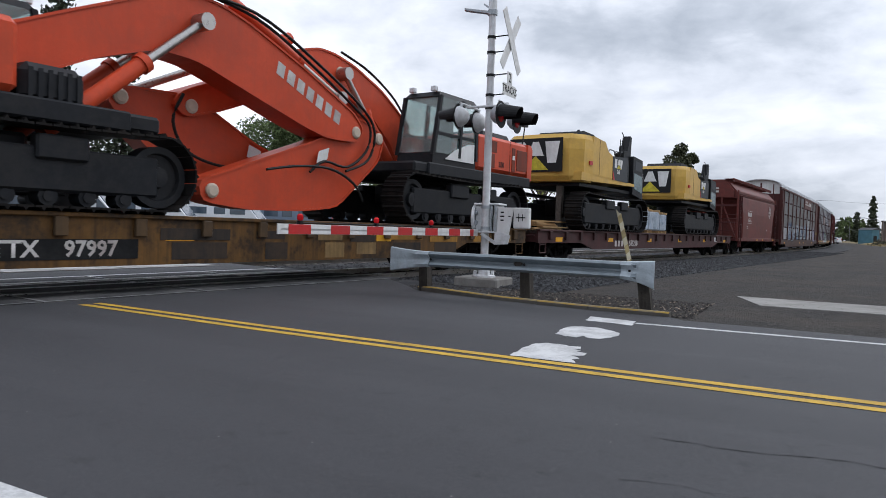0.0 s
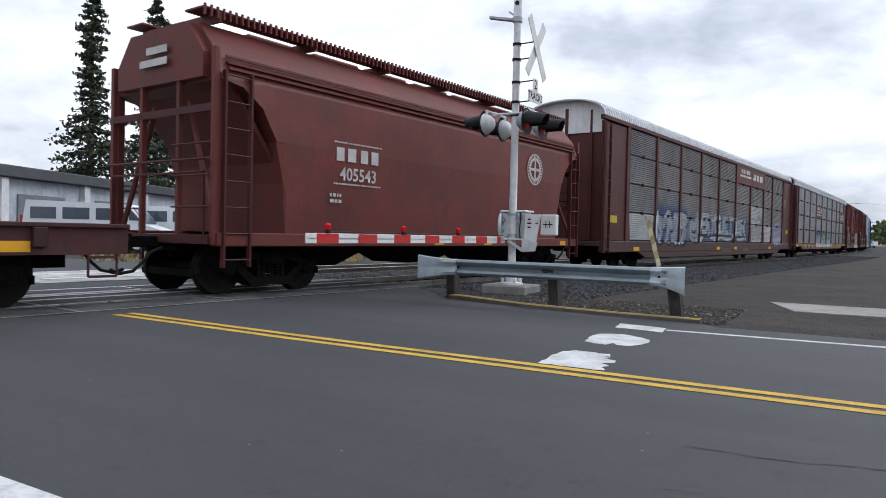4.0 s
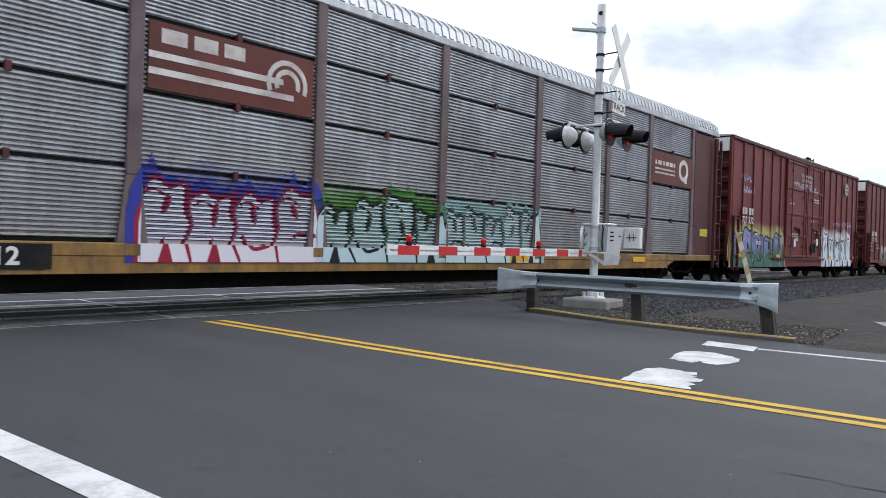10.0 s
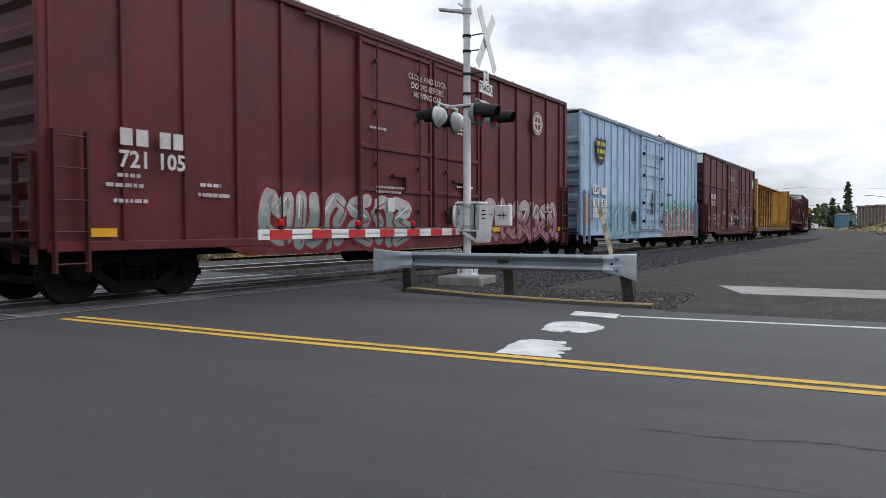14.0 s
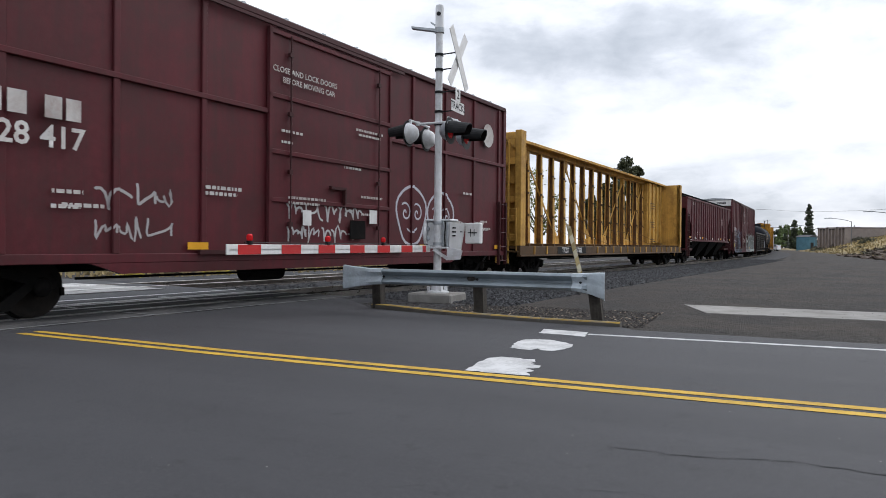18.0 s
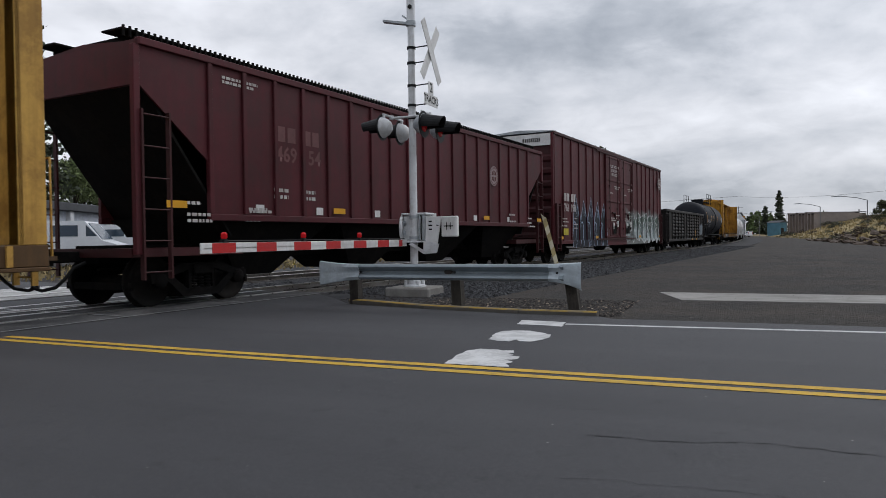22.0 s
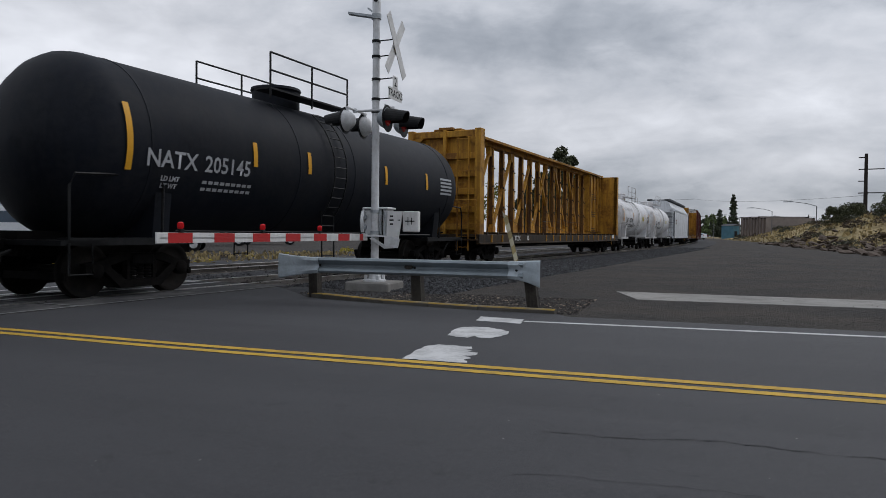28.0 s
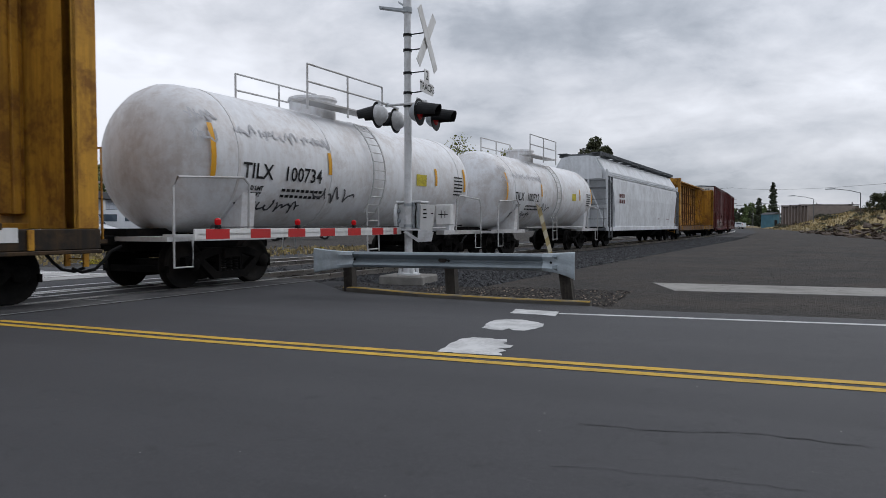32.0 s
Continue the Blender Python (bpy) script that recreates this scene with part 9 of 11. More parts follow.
def flats_and_machines():
    ochre = painted("grimy_ochre_sill", (0.15, 0.075, 0.020), (0.018, 0.015, 0.013), streak=0.8, dirt_amount=0.85, dark=0.6)
    ochre_dark = painted("dark_ochre_fittings", (0.10, 0.06, 0.028), (0.03, 0.025, 0.02), streak=0.6)
    c1 = len(CARS)
    flat_car(-9.7, 18.27, "grimy ochre flat car carrying orange excavators", ochre, ochre_dark, (-0.6, 1.75, 0), (("HTTX", -0.05, 0.64, 0.3), ("97997", 1.05, 0.64, 0.3)), 0.40)
    plates = (painted("tan_sill_plate", (0.30, 0.19, 0.075), (0.05, 0.04, 0.03), streak=0.6), painted("bright_ochre_plate", (0.40, 0.20, 0.03), (0.06, 0.04, 0.02), streak=0.5), painted("sooty_sill_plate", (0.025, 0.022, 0.02), (0.08, 0.05, 0.03), streak=0.5))
    first = CARS[c1][0]
    rng = random.Random(21)
    x = -12.6
    while x < 13.2:
        wide = rng.uniform(0.35, 1.3)
        if not -1.4 < x + wide / 2 < 2.2:
            z0 = rng.uniform(0.74, 0.80)
            patch(first, "sill_plate", x, x + wide, z0, z0 + rng.uniform(0.12, 0.24), -1.4555, plates[rng.randrange(3)])
            patch(first, "sill_plate", x + 0.2, x + 0.2 + wide * 0.8, 0.74 if abs(x) > 9.3 else rng.uniform(0.43, 0.5), 0.735 if abs(x) < 9.3 else 0.86, -1.4525, plates[2 if rng.random() < 0.7 else 0])
        x += wide + rng.uniform(0.1, 0.9)
    oxide = painted("brown_oxide_sill", (0.075, 0.026, 0.026), (0.03, 0.022, 0.02), streak=0.5)
    c2 = len(CARS)
    car, half, y = flat_car(19.1, 44.1, "brown flat car carrying yellow forestry machines and crates", oxide, painted("dark_oxide_fittings", (0.05, 0.02, 0.02), DUSK), None, (("585218", -4.22, 0.70, 0.32),), 0.5)
    part("mark_blocks", Mesh().box(-6.22, -6.02, y - 0.004, y, 0.59, 0.81).box(-5.9, -5.7, y - 0.004, y, 0.59, 0.81).box(-5.56, -5.38, y - 0.004, y, 0.59, 0.81).box(-5.24, -5.06, y - 0.004, y, 0.59, 0.81), white_ink, car)
    patch(car, "label", 8.6, 9.3, 0.8, 1.02, y - 0.002, white_sign)

    orange = painted("orange_machine_paint", (0.60, 0.072, 0.024), (0.22, 0.05, 0.03), streak=0.15, dirt_amount=0.3, dark=0.82, rough=0.42)
    machine_black = surface("machine_black", (0.015, 0.0165, 0.020), 0.5, dark=0.7, dirt=(0.030, 0.028, 0.026), dirt_amount=0.4, gloss=0.16)
    shoe = surface("track_shoe_steel", (0.010, 0.0095, 0.0095), 0.65, 0.1, dark=0.6, dirt=(0.030, 0.025, 0.022), dirt_amount=0.5, gloss=0.10)
    tint = glass("tinted_glass", (0.62, 0.72, 0.70))
    pin_mat = surface("pin_cap_paint", (0.60, 0.50, 0.40), 0.5)
    deck = 1.14

    def excavator(label, car, x, flip, boom, stick, ram_at, yb):
        """flip 1 faces up the train, -1 down it. Boom and stick are outlines in the car's own x and z."""
        ob = thing("excavator", label, "excavator", group="orange excavators")
        crawler(ob, 5.9, 3.2, 1.12, machine_black, shoe)
        h = 1.16
        rear, near = -flip, flip < 0
        part("slew_frame", Mesh().box(-2.4, 2.4, -1.45, 1.45, h + 0.02, h + 0.28, 0.05), machine_black, ob)
        u0, u1 = (0.25, 3.05) if near else (-0.40, 2.9)
        body = part("engine_house", Mesh().box(*sorted((rear * u0, rear * u1)), -1.47, 1.47, h + 0.3, h + 1.24, 0.09), orange, ob, "orange engine house")
        grille = painted("dark_orange_grille", (0.20, 0.035, 0.015))
        for p, q, z0, z1 in ((0.62, 1.25, 0.82, 1.12), (0.62, 1.15, 0.42, 0.78), (2.1, 2.28, 0.4, 1.05), (2.38, 3.0, 0.45, 1.02)):
            part("grille", Mesh().box(*sorted((rear * p, rear * q)), -1.485, -1.472, h + z0, h + z1, 0.004), grille, body, "dark louvred grille")
        part("panel_seam", Mesh().box(*sorted((rear * 1.98, rear * 1.995)), -1.476, -1.471, h + 0.32, h + 1.2), black_ink, body)
        part("model_plate", Mesh().box(*sorted((rear * 2.12, rear * 2.26)), -1.488, -1.486, h + 0.72, h + 0.84), white_sign, body)
        if near:
            letters(ob, "350", 1.52, h + 0.52, 0.2, -1.479, black_ink, 0.006)
        cw = Mesh()
        rings = []
        for z, grow in ((h + 0.12, -0.12), (h + 0.24, 0.0), (h + 1.1, 0.03), (h + 1.24, -0.05)):
            rings.append([(rear * 3.05, -1.47, z), (rear * (3.35 + grow), -1.45 - grow * 0.2, z), (rear * (3.6 + grow), -1.2, z), (rear * (3.72 + grow), -0.6, z), (rear * (3.72 + grow), 0.6, z), (rear * (3.6 + grow), 1.2, z), (rear * (3.35 + grow), 1.45, z), (rear * 3.05, 1.47, z)])
        vs = [p for r in rings for p in r]
        cw.face_set(vs, [(i * 8 + j, i * 8 + (j + 1) % 8, (i + 1) * 8 + (j + 1) % 8, (i + 1) * 8 + j) for i in range(3) for j in range(8)])
        cw.face_set(vs, [tuple(range(8)), tuple(range(31, 23, -1))])
        part("counterweight", cw, orange, ob, "heavy orange counterweight")
        part("skirt", Mesh().box(*sorted((rear * -1.9, rear * 3.2)), -1.5, -1.42, h + 0.0, h + 0.29, 0.03), machine_black, ob)
        part("engine_cover", tapered((min(rear * 1.3, rear * 2.9), max(rear * 1.3, rear * 2.9), -1.0, 1.0), (min(rear * 1.45, rear * 2.8), max(rear * 1.45, rear * 2.8), -0.9, 0.9), h + 1.242, h + 1.48), machine_black, ob)
        part("mirror", Mesh().tube([(rear * 3.0, -1.3, h + 1.2), (rear * 3.05, -1.35, h + 1.8)], 0.02, 5).box(*sorted((rear * 2.92, rear * 3.16)), -1.4, -1.28, h + 1.76, h + 1.84), machine_black, ob)
        cy = (-1.45, -0.42) if near else (0.45, 1.45)
        cx = (-1.7, 0.2) if near else (-0.1, 1.75)
        cab(ob, cx[0], cx[1], cy[0], cy[1], h + 0.29, h + 2.0, machine_black, tint, -1 if near else 1)
        if near:
            part("stripe_panel", Mesh().prism([(0.1, h + 0.42), (-1.2, h + 0.42), (-0.8, h + 0.66), (-0.2, h + 0.86), (0.1, h + 0.9)], "y", -1.478, -1.462), white_sign, ob, "white and grey side stripe")
        else:
            part("front_cowl", Mesh().box(0.42, 1.28, -1.45, -0.7, h + 0.2, h + 0.74, 0.12), machine_black, ob, "black slatted cowl")
            for k in range(6):
                part("slat", Mesh().box(0.5 + k * 0.125, 0.56 + k * 0.125, -1.47, -1.452, h + 0.28, h + 0.66), machine_black, ob)
            part("handrail", Mesh().tube([(-0.2, -1.4, h + 1.24), (-0.2, -1.4, h + 1.7), (-1.6, -1.4, h + 1.7), (-1.6, -1.4, h + 1.24)], 0.022, 6), machine_black, ob)
        def o(pts):
            """The outline in the machine's own space, its corners rounded."""
            ring = [Vector((px - x, pz - deck)) for px, pz in pts]
            out = []
            for k, p in enumerate(ring):
                a, c = ring[k - 1], ring[(k + 1) % len(ring)]
                for q in (a, c):
                    out.append(tuple(p + (q - p) * min(0.3, 0.22 / max(0.1, (q - p).length))))
                    if q is a:
                        out.append(tuple(p * 0.5 + (p + (a - p) * min(0.3, 0.22 / max(0.1, (a - p).length))) * 0.25 + (p + (c - p) * min(0.3, 0.22 / max(0.1, (c - p).length))) * 0.25))
            return out

        b = part("boom", Mesh().prism(o(boom), "y", yb - 0.28, yb + 0.28), orange, ob, "long bent orange boom")
        for outline, wide in ((o(boom), 0.305), (o(stick), 0.222)):
            flange, ring, k = Mesh(), [], len(outline)
            for (px, pz), (qx, qz), (rx, rz) in zip(outline[-1:] + outline[:-1], outline, outline[1:] + outline[:1]):
                d = Vector((rx - px, rz - pz)).normalized() * 0.02
                ring += [(qx - d.y, yb - wide, qz + d.x), (qx - d.y, yb + wide, qz + d.x), (qx + d.y, yb + wide, qz - d.x), (qx + d.y, yb - wide, qz - d.x)]
            flange.face_set(ring, [(4 * i + a, 4 * i + (a + 1) % 4, 4 * ((i + 1) % k) + (a + 1) % 4, 4 * ((i + 1) % k) + a) for i in range(k) for a in range(4)])
            part("flange_plate", flange, orange, ob)
        part("stick", Mesh().prism(o(stick), "y", yb - 0.2, yb + 0.2), orange, ob, "orange stick folded back under the boom")
        for (px, pz), q in ram_at["pins"]:
            part("pin", Mesh().lathe([(-q, 0.13), (q, 0.13), (q + 0.03, 0.09)], (px - x, yb, pz - deck), (0, -1, 0), 14), pin_mat, b)
        for a, e in ram_at["rams"]:
            for y in (yb - 0.42, yb + 0.42) if a[1] < 3.0 else (yb,):
                ram(ob, (a[0] - x, a[1] - deck), (e[0] - x, e[1] - deck), y, 0.13, orange)
        for k, line in enumerate(ram_at["hoses"]):
            part("hose", Mesh().tube(eased([(px - x, yb - 0.3 - 0.05 * k, pz - deck) for px, pz in line], 5), 0.028, 6), rubber, ob, "black hydraulic hose")
        for u0, u1, z0, z1, mat in ram_at["plates"]:
            part("lettering_shape" if mat is not white_sign else "label", Mesh().hexa([(u0 - x, yb - 0.286, z0 - deck), (u1 - x, yb - 0.286, z1 - deck), (u1 - x, yb - 0.281, z1 - deck), (u0 - x, yb - 0.281, z0 - deck)], [(u0 - x + 0.05, yb - 0.286, z0 - deck + 0.24), (u1 - x + 0.05, yb - 0.286, z1 - deck + 0.24), (u1 - x + 0.05, yb - 0.281, z1 - deck + 0.24), (u0 - x + 0.05, yb - 0.281, z0 - deck + 0.18)]), mat, b)
        CARGO.append((ob, car, (x, 0.0, deck)))

    boom_a = [(-1.4, 2.5), (-1.3, 3.0), (0.25, 3.60), (1.0, 3.96), (1.85, 4.35), (2.5, 4.66), (3.0, 4.78), (3.6, 4.76), (4.2, 4.61), (5.6, 4.09), (7.1, 3.43), (7.4, 3.12), (7.2, 2.86), (6.28, 2.84), (5.65, 2.98), (4.24, 3.40), (3.15, 3.73), (2.43, 3.76), (1.43, 3.42), (0.2, 2.8), (-1.0, 2.3)]
    stick_a = [(3.35, 1.42), (3.30, 1.76), (6.2, 2.80), (6.95, 3.30), (7.4, 3.38), (8.1, 3.16), (8.15, 2.9), (8.0, 2.5), (6.7, 1.45), (5.7, 1.34), (4.3, 1.32)]
    excavator("orange tracked excavator chained down with its boom reaching forward", c1, -0.31, 1, boom_a, stick_a, {
        "pins": (((7.16, 3.05), 0.3), ((3.2, 4.36), 0.3), ((8.0, 3.02), 0.24), ((3.55, 1.6), 0.24)),
        "rams": (((0.6, 2.2), (3.15, 4.33)), ((4.0, 4.98), (6.9, 3.75))),
        "hoses": ([(3.0, 4.86), (4.4, 4.72), (5.8, 4.18), (7.2, 3.5), (7.6, 3.2), (7.5, 2.7), (6.9, 2.3), (6.2, 2.35), (5.8, 2.1)], [(2.6, 4.8), (4.3, 4.80), (5.9, 4.24), (7.3, 3.56), (7.7, 3.1), (7.5, 2.5), (6.8, 2.2)], [(4.6, 2.05), (5.4, 2.18), (6.3, 2.2), (7.0, 1.95), (7.3, 1.6)]),
        "plates": tuple((4.88 + 0.26 * k, 5.06 + 0.26 * k, 3.86 - 0.108 * k, 3.785 - 0.108 * k, white_ink) for k in range(7)) + ((6.0, 6.3, 2.3, 2.4, white_sign),)}, -0.55)
    boom_b = [(10.3, 2.6), (10.4, 3.2), (10.0, 3.78), (9.1, 4.33), (8.06, 4.73), (7.4, 4.87), (6.87, 4.88), (5.82, 4.56), (4.7, 3.85), (3.5, 3.35), (3.35, 3.1), (3.6, 2.92), (4.3, 3.12), (5.84, 3.74), (7.35, 4.14), (8.6, 3.78), (9.5, 3.1), (9.9, 2.5)]
    stick_b = [(2.15, 3.0), (2.4, 3.26), (3.8, 3.32), (5.3, 2.6), (7.6, 1.95), (7.4, 1.5), (6.0, 1.35), (4.2, 1.6), (2.94, 2.27)]
    excavator("orange tracked excavator with a dark cab, its boom folded", c1, 10.85, -1, boom_b, stick_b, {
        "pins": (((3.72, 3.12), 0.3), ((7.6, 4.5), 0.3), ((2.4, 3.08), 0.24)),
        "rams": (((9.3, 2.6), (7.6, 4.45)), ((6.3, 4.98), (2.6, 3.2))),
        "hoses": ([(7.6, 4.95), (8.6, 4.7), (9.6, 4.2), (10.2, 3.6)], [(3.5, 3.3), (3.3, 2.8), (3.6, 2.3), (4.4, 2.1), (5.2, 2.2)]),
        "plates": tuple((4.7 + 0.25 * k, 4.86 + 0.25 * k, 3.42 + 0.1 * k, 3.48 + 0.1 * k, MATS["ghosted_lettering"]) for k in range(5)) + ((5.0, 5.3, 2.35, 2.25, white_sign),)}, 0.35)

    gold = painted("yellow_machine_paint", (0.66, 0.41, 0.085), (0.24, 0.15, 0.06), streak=0.12, dirt_amount=0.25, dark=0.85, rough=0.42)

    slate = surface("slate_grey_panel", (0.055, 0.060, 0.066), 0.6, dark=0.85)
    teal_glass = surface("dark_teal_glass", (0.05, 0.10, 0.105), 0.12, gloss=0.7, dark=0.8)

    def forestry(car, x):
        ob = thing("forestry_machine", "yellow and black tracked forestry machine with its boom removed", "forestry machine", group="yellow machines")
        crawler(ob, 6.7, 3.2, 1.25, machine_black, shoe, 0.05)
        h = 1.62
        part("slew_frame", Mesh().prism([(-3.2, h + 0.06), (1.9, h + 0.16), (1.86, h + 0.26), (-3.2, h + 0.34)], "y", -1.5, 1.5), gold, ob)
        part("engine_house", Mesh().prism([(-2.3, h + 0.30), (-0.45, h + 0.26), (-0.45, h + 1.12), (-0.9, h + 1.24), (-1.2, h + 1.55), (-2.3, h + 1.62)], "y", -1.5, 1.5), gold, ob, "yellow engine house")
        part("rear_house", Mesh().prism([(-0.448, h + 0.26), (1.3, h + 0.25), (1.3, h + 1.2), (-0.448, h + 1.12)], "y", -0.98, 1.5), gold, ob)
        part("panel_gap", Mesh().box(-1.72, -1.70, -1.504, -1.5, h + 0.32, h + 1.55), black_ink, ob)
        weight = Mesh()
        k, vs = 9, []
        for z, grow in ((h + 0.02, -0.14), (h + 0.2, 0.0), (h + 1.1, 0.04), (h + 1.45, -0.02), (h + 1.62, -0.16)):
            vs.append([(-2.3, -1.5 - grow * 0.3, z), (-2.9 - grow, -1.45 - grow * 0.3, z), (-3.35 - grow, -1.1, z), (-3.5 - grow, -0.4, z), (-3.5 - grow, 0.4, z), (-3.35 - grow, 1.1, z), (-2.9 - grow, 1.45, z), (-2.3, 1.5, z)])
        n = 8
        flatv = [p for ring in vs for p in ring]
        weight.face_set(flatv, [(i * n + j, i * n + (j + 1) % n, (i + 1) * n + (j + 1) % n, (i + 1) * n + j) for i in range(4) for j in range(n)])
        weight.face_set(flatv, [tuple(range(n)), tuple(range(5 * n - 1, 4 * n - 1, -1))])
        cw = part("counterweight", weight, gold, ob, "rounded yellow counterweight")
        part("decal", Mesh().box(-3.555, -3.545, -0.95, 1.05, h + 0.32, h + 1.46), black_ink, cw, "black panel with plain white shapes")
        for shape in (((0.46, 0.62), (0.40, 0.75), (0.40, 1.22), (0.48, 1.34), (0.82, 1.34), (0.90, 1.22), (0.90, 0.75), (0.84, 0.62)), ((-0.26, 0.86), (0.36, 0.86), (0.16, 1.34), (-0.06, 1.34)), ((-0.40, 0.62), (-0.72, 0.62), (-0.84, 1.34), (-0.30, 1.34))):
            part("decal_mark", Mesh().prism([(a, h + b) for a, b in shape], "x", -3.56, -3.556), white_sign, cw)
        part("decal_triangle", Mesh().prism([(-0.45, h + 0.38), (0.55, h + 0.38), (0.05, h + 0.86)], "x", -3.565, -3.561), yellow_tag, cw)
        part("tail_light", Mesh().box(-2.6, -2.35, -1.53, -1.5, h + 0.62, h + 0.75), red_sheet, cw)
        part("side_panel", Mesh().prism([(-0.446, h + 0.27), (1.06, h + 0.25), (1.06, h + 1.2), (-0.446, h + 1.12)], "y", -1.512, -1.0), slate, ob, "dark grey side panel with plain white shapes")
        for shape in (((-0.28, 0.72), (-0.06, 0.72), (-0.06, 1.05), (-0.28, 1.05)), ((0.0, 0.84), (0.26, 0.84), (0.18, 1.05), (0.08, 1.05)), ((0.30, 0.72), (0.42, 0.72), (0.50, 1.05), (0.24, 1.05))):
            part("panel_mark", Mesh().prism([(a, h + b) for a, b in shape], "y", -1.518, -1.513), white_sign, ob)
        part("panel_triangle", Mesh().prism([(-0.1, h + 0.70), (0.36, h + 0.70), (0.13, h + 0.86)], "y", -1.522, -1.519), yellow_tag, ob)
        letters(ob, "568", 0.1, h + 0.58, 0.2, -1.518, white_sign, 0.006)
        part("red_flash", Mesh().prism([(-0.44, h + 0.28), (-0.25, h + 0.27), (-0.33, h + 0.45), (-0.44, h + 0.6)], "y", -1.518, -1.513), red_sheet, ob)
        part("engine_hood", Mesh().prism([(-2.2, h + 1.6), (-0.4, h + 1.5), (-0.7, h + 1.78), (-1.0, h + 1.85), (-1.9, h + 1.88)], "y", -0.95, 0.75), machine_black, ob, "black louvred engine hood")
        part("exhaust", Mesh().tube([(-0.8, -0.3, h + 1.8), (-0.8, -0.3, h + 1.98), (-0.9, -0.3, h + 2.05)], 0.06, 8), machine_black, ob)
        part("handrail", Mesh().tube(eased([(-0.62, -1.4, h + 1.14), (-0.58, -1.4, h + 1.34), (-0.1, -1.4, h + 1.34), (-0.05, -1.4, h + 1.2)]), 0.02, 6), machine_black, ob)
        part("handrail", Mesh().tube(eased([(0.0, -1.4, h + 1.14), (0.02, -1.4, h + 1.33), (0.4, -1.4, h + 1.33), (0.45, -1.4, h + 1.18)]), 0.02, 6), machine_black, ob)
        part("mirror", Mesh().tube([(0.5, -1.4, h + 1.15), (0.5, -1.4, h + 1.85)], 0.016, 6).box(0.46, 0.56, -1.43, -1.36, h + 1.25, h + 1.6, 0.02), machine_black, ob)
        part("grab_hoop", Mesh().tube(eased([(0.75, -1.35, h + 2.15), (0.95, -1.35, h + 1.95), (1.15, -1.3, h + 1.15)]), 0.018, 6), machine_black, ob)
        part("side_box", Mesh().box(1.08, 1.24, -1.5, -1.2, h + 0.22, h + 1.1, 0.03).box(1.28, 1.42, -1.4, -1.2, h + 0.3, h + 0.9, 0.02), machine_black, ob)
        part("boom_foot", Mesh().prism([(1.3, h + 0.2), (2.0, h + 0.2), (2.05, h + 1.3), (2.12, h + 2.1), (1.95, h + 2.16), (1.68, h + 1.55), (1.2, h + 1.42), (1.25, h + 1.05), (1.3, h + 0.9)], "y", -1.25, -0.95), machine_black, ob, "black upright boom bracket")
        part("boom_foot", Mesh().prism([(1.3, h + 0.2), (2.0, h + 0.2), (2.05, h + 1.3), (2.12, h + 2.1), (1.95, h + 2.16), (1.68, h + 1.55), (1.2, h + 1.42)], "y", 0.35, 0.6), machine_black, ob)
        cabin = part("cab", Mesh().prism([(1.94, h - 0.12), (3.15, h - 0.3), (3.12, h + 0.3), (3.0, h + 1.28), (1.94, h + 1.36)], "y", -1.42, -0.35), machine_black, ob, "black operator's cab")
        part("side_glass", Mesh().prism([(2.05, h + 0.1), (3.0, h - 0.05), (3.02, h + 0.3), (2.97, h + 0.62), (2.05, h + 0.72)], "y", -1.432, -1.421), teal_glass, cabin, "greenish side window")
        part("louvre", Mesh().prism([(2.15, h + 0.85), (2.93, h + 0.8), (2.9, h + 1.15), (2.15, h + 1.22)], "y", -1.43, -1.421), slate, cabin)
        part("windscreen", Mesh().prism([(-1.35, h - 0.1), (-0.42, h - 0.1), (-0.42, h + 0.62), (-1.35, h + 0.62)], "x", 3.13, 3.145), teal_glass, cabin)
        part("beacon", Mesh().lathe([(h + 1.28, 0.05), (h + 1.36, 0.06), (h + 1.4, 0.03)], (2.85, -1.2, 0), (0, 0, 1), 10), machine_black, cabin)
        part("belly_plate", Mesh().box(-2.9, 2.2, -1.3, 1.3, h - 0.12, h - 0.01), machine_black, ob)
        CARGO.append((ob, car, (x, 0.0, deck)))

    forestry(c2, -6.4)
    forestry(c2, 5.6)
    wrap_mat = surface("grey_plastic_wrap", (0.34, 0.41, 0.50), 0.3, dark=0.6, dirt=(0.55, 0.57, 0.6), dirt_amount=0.5, grain=5.0, bump=1.0, bump_scale=9.0, big=2.0)
    pallet = surface("new_pine_timber", (0.42, 0.27, 0.13), 0.8, dark=0.7, grain=20.0)
    for x0, x1, hh in ((-2.6, -1.25, 1.05), (-1.2, 0.25, 0.98), (0.3, 1.3, 0.9), (8.9, 10.1, 0.85)):
        cr = thing("crate_stack", "stack of goods wrapped in grey plastic on timber bearers", "crate", group="wrapped crates")
        L = x1 - x0
        part("wrapped_load", Mesh().box(-L / 2, L / 2, -1.05, 1.05, 0.16, hh, 0.05), wrap_mat, cr, "crumpled grey plastic wrapping")
        for u in (-L / 2 + 0.15, L / 2 - 0.25):
            part("bearer", Mesh().box(u, u + 0.1, -1.1, 1.1, 0.0, 0.155), pallet, cr)
            part("cap_board", Mesh().box(u, u + 0.14, -1.1, 1.1, hh + 0.002, hh + 0.09, 0.01), pallet, cr)
        CARGO.append((cr, c2, ((x0 + x1) / 2, 0.0, 1.1)))
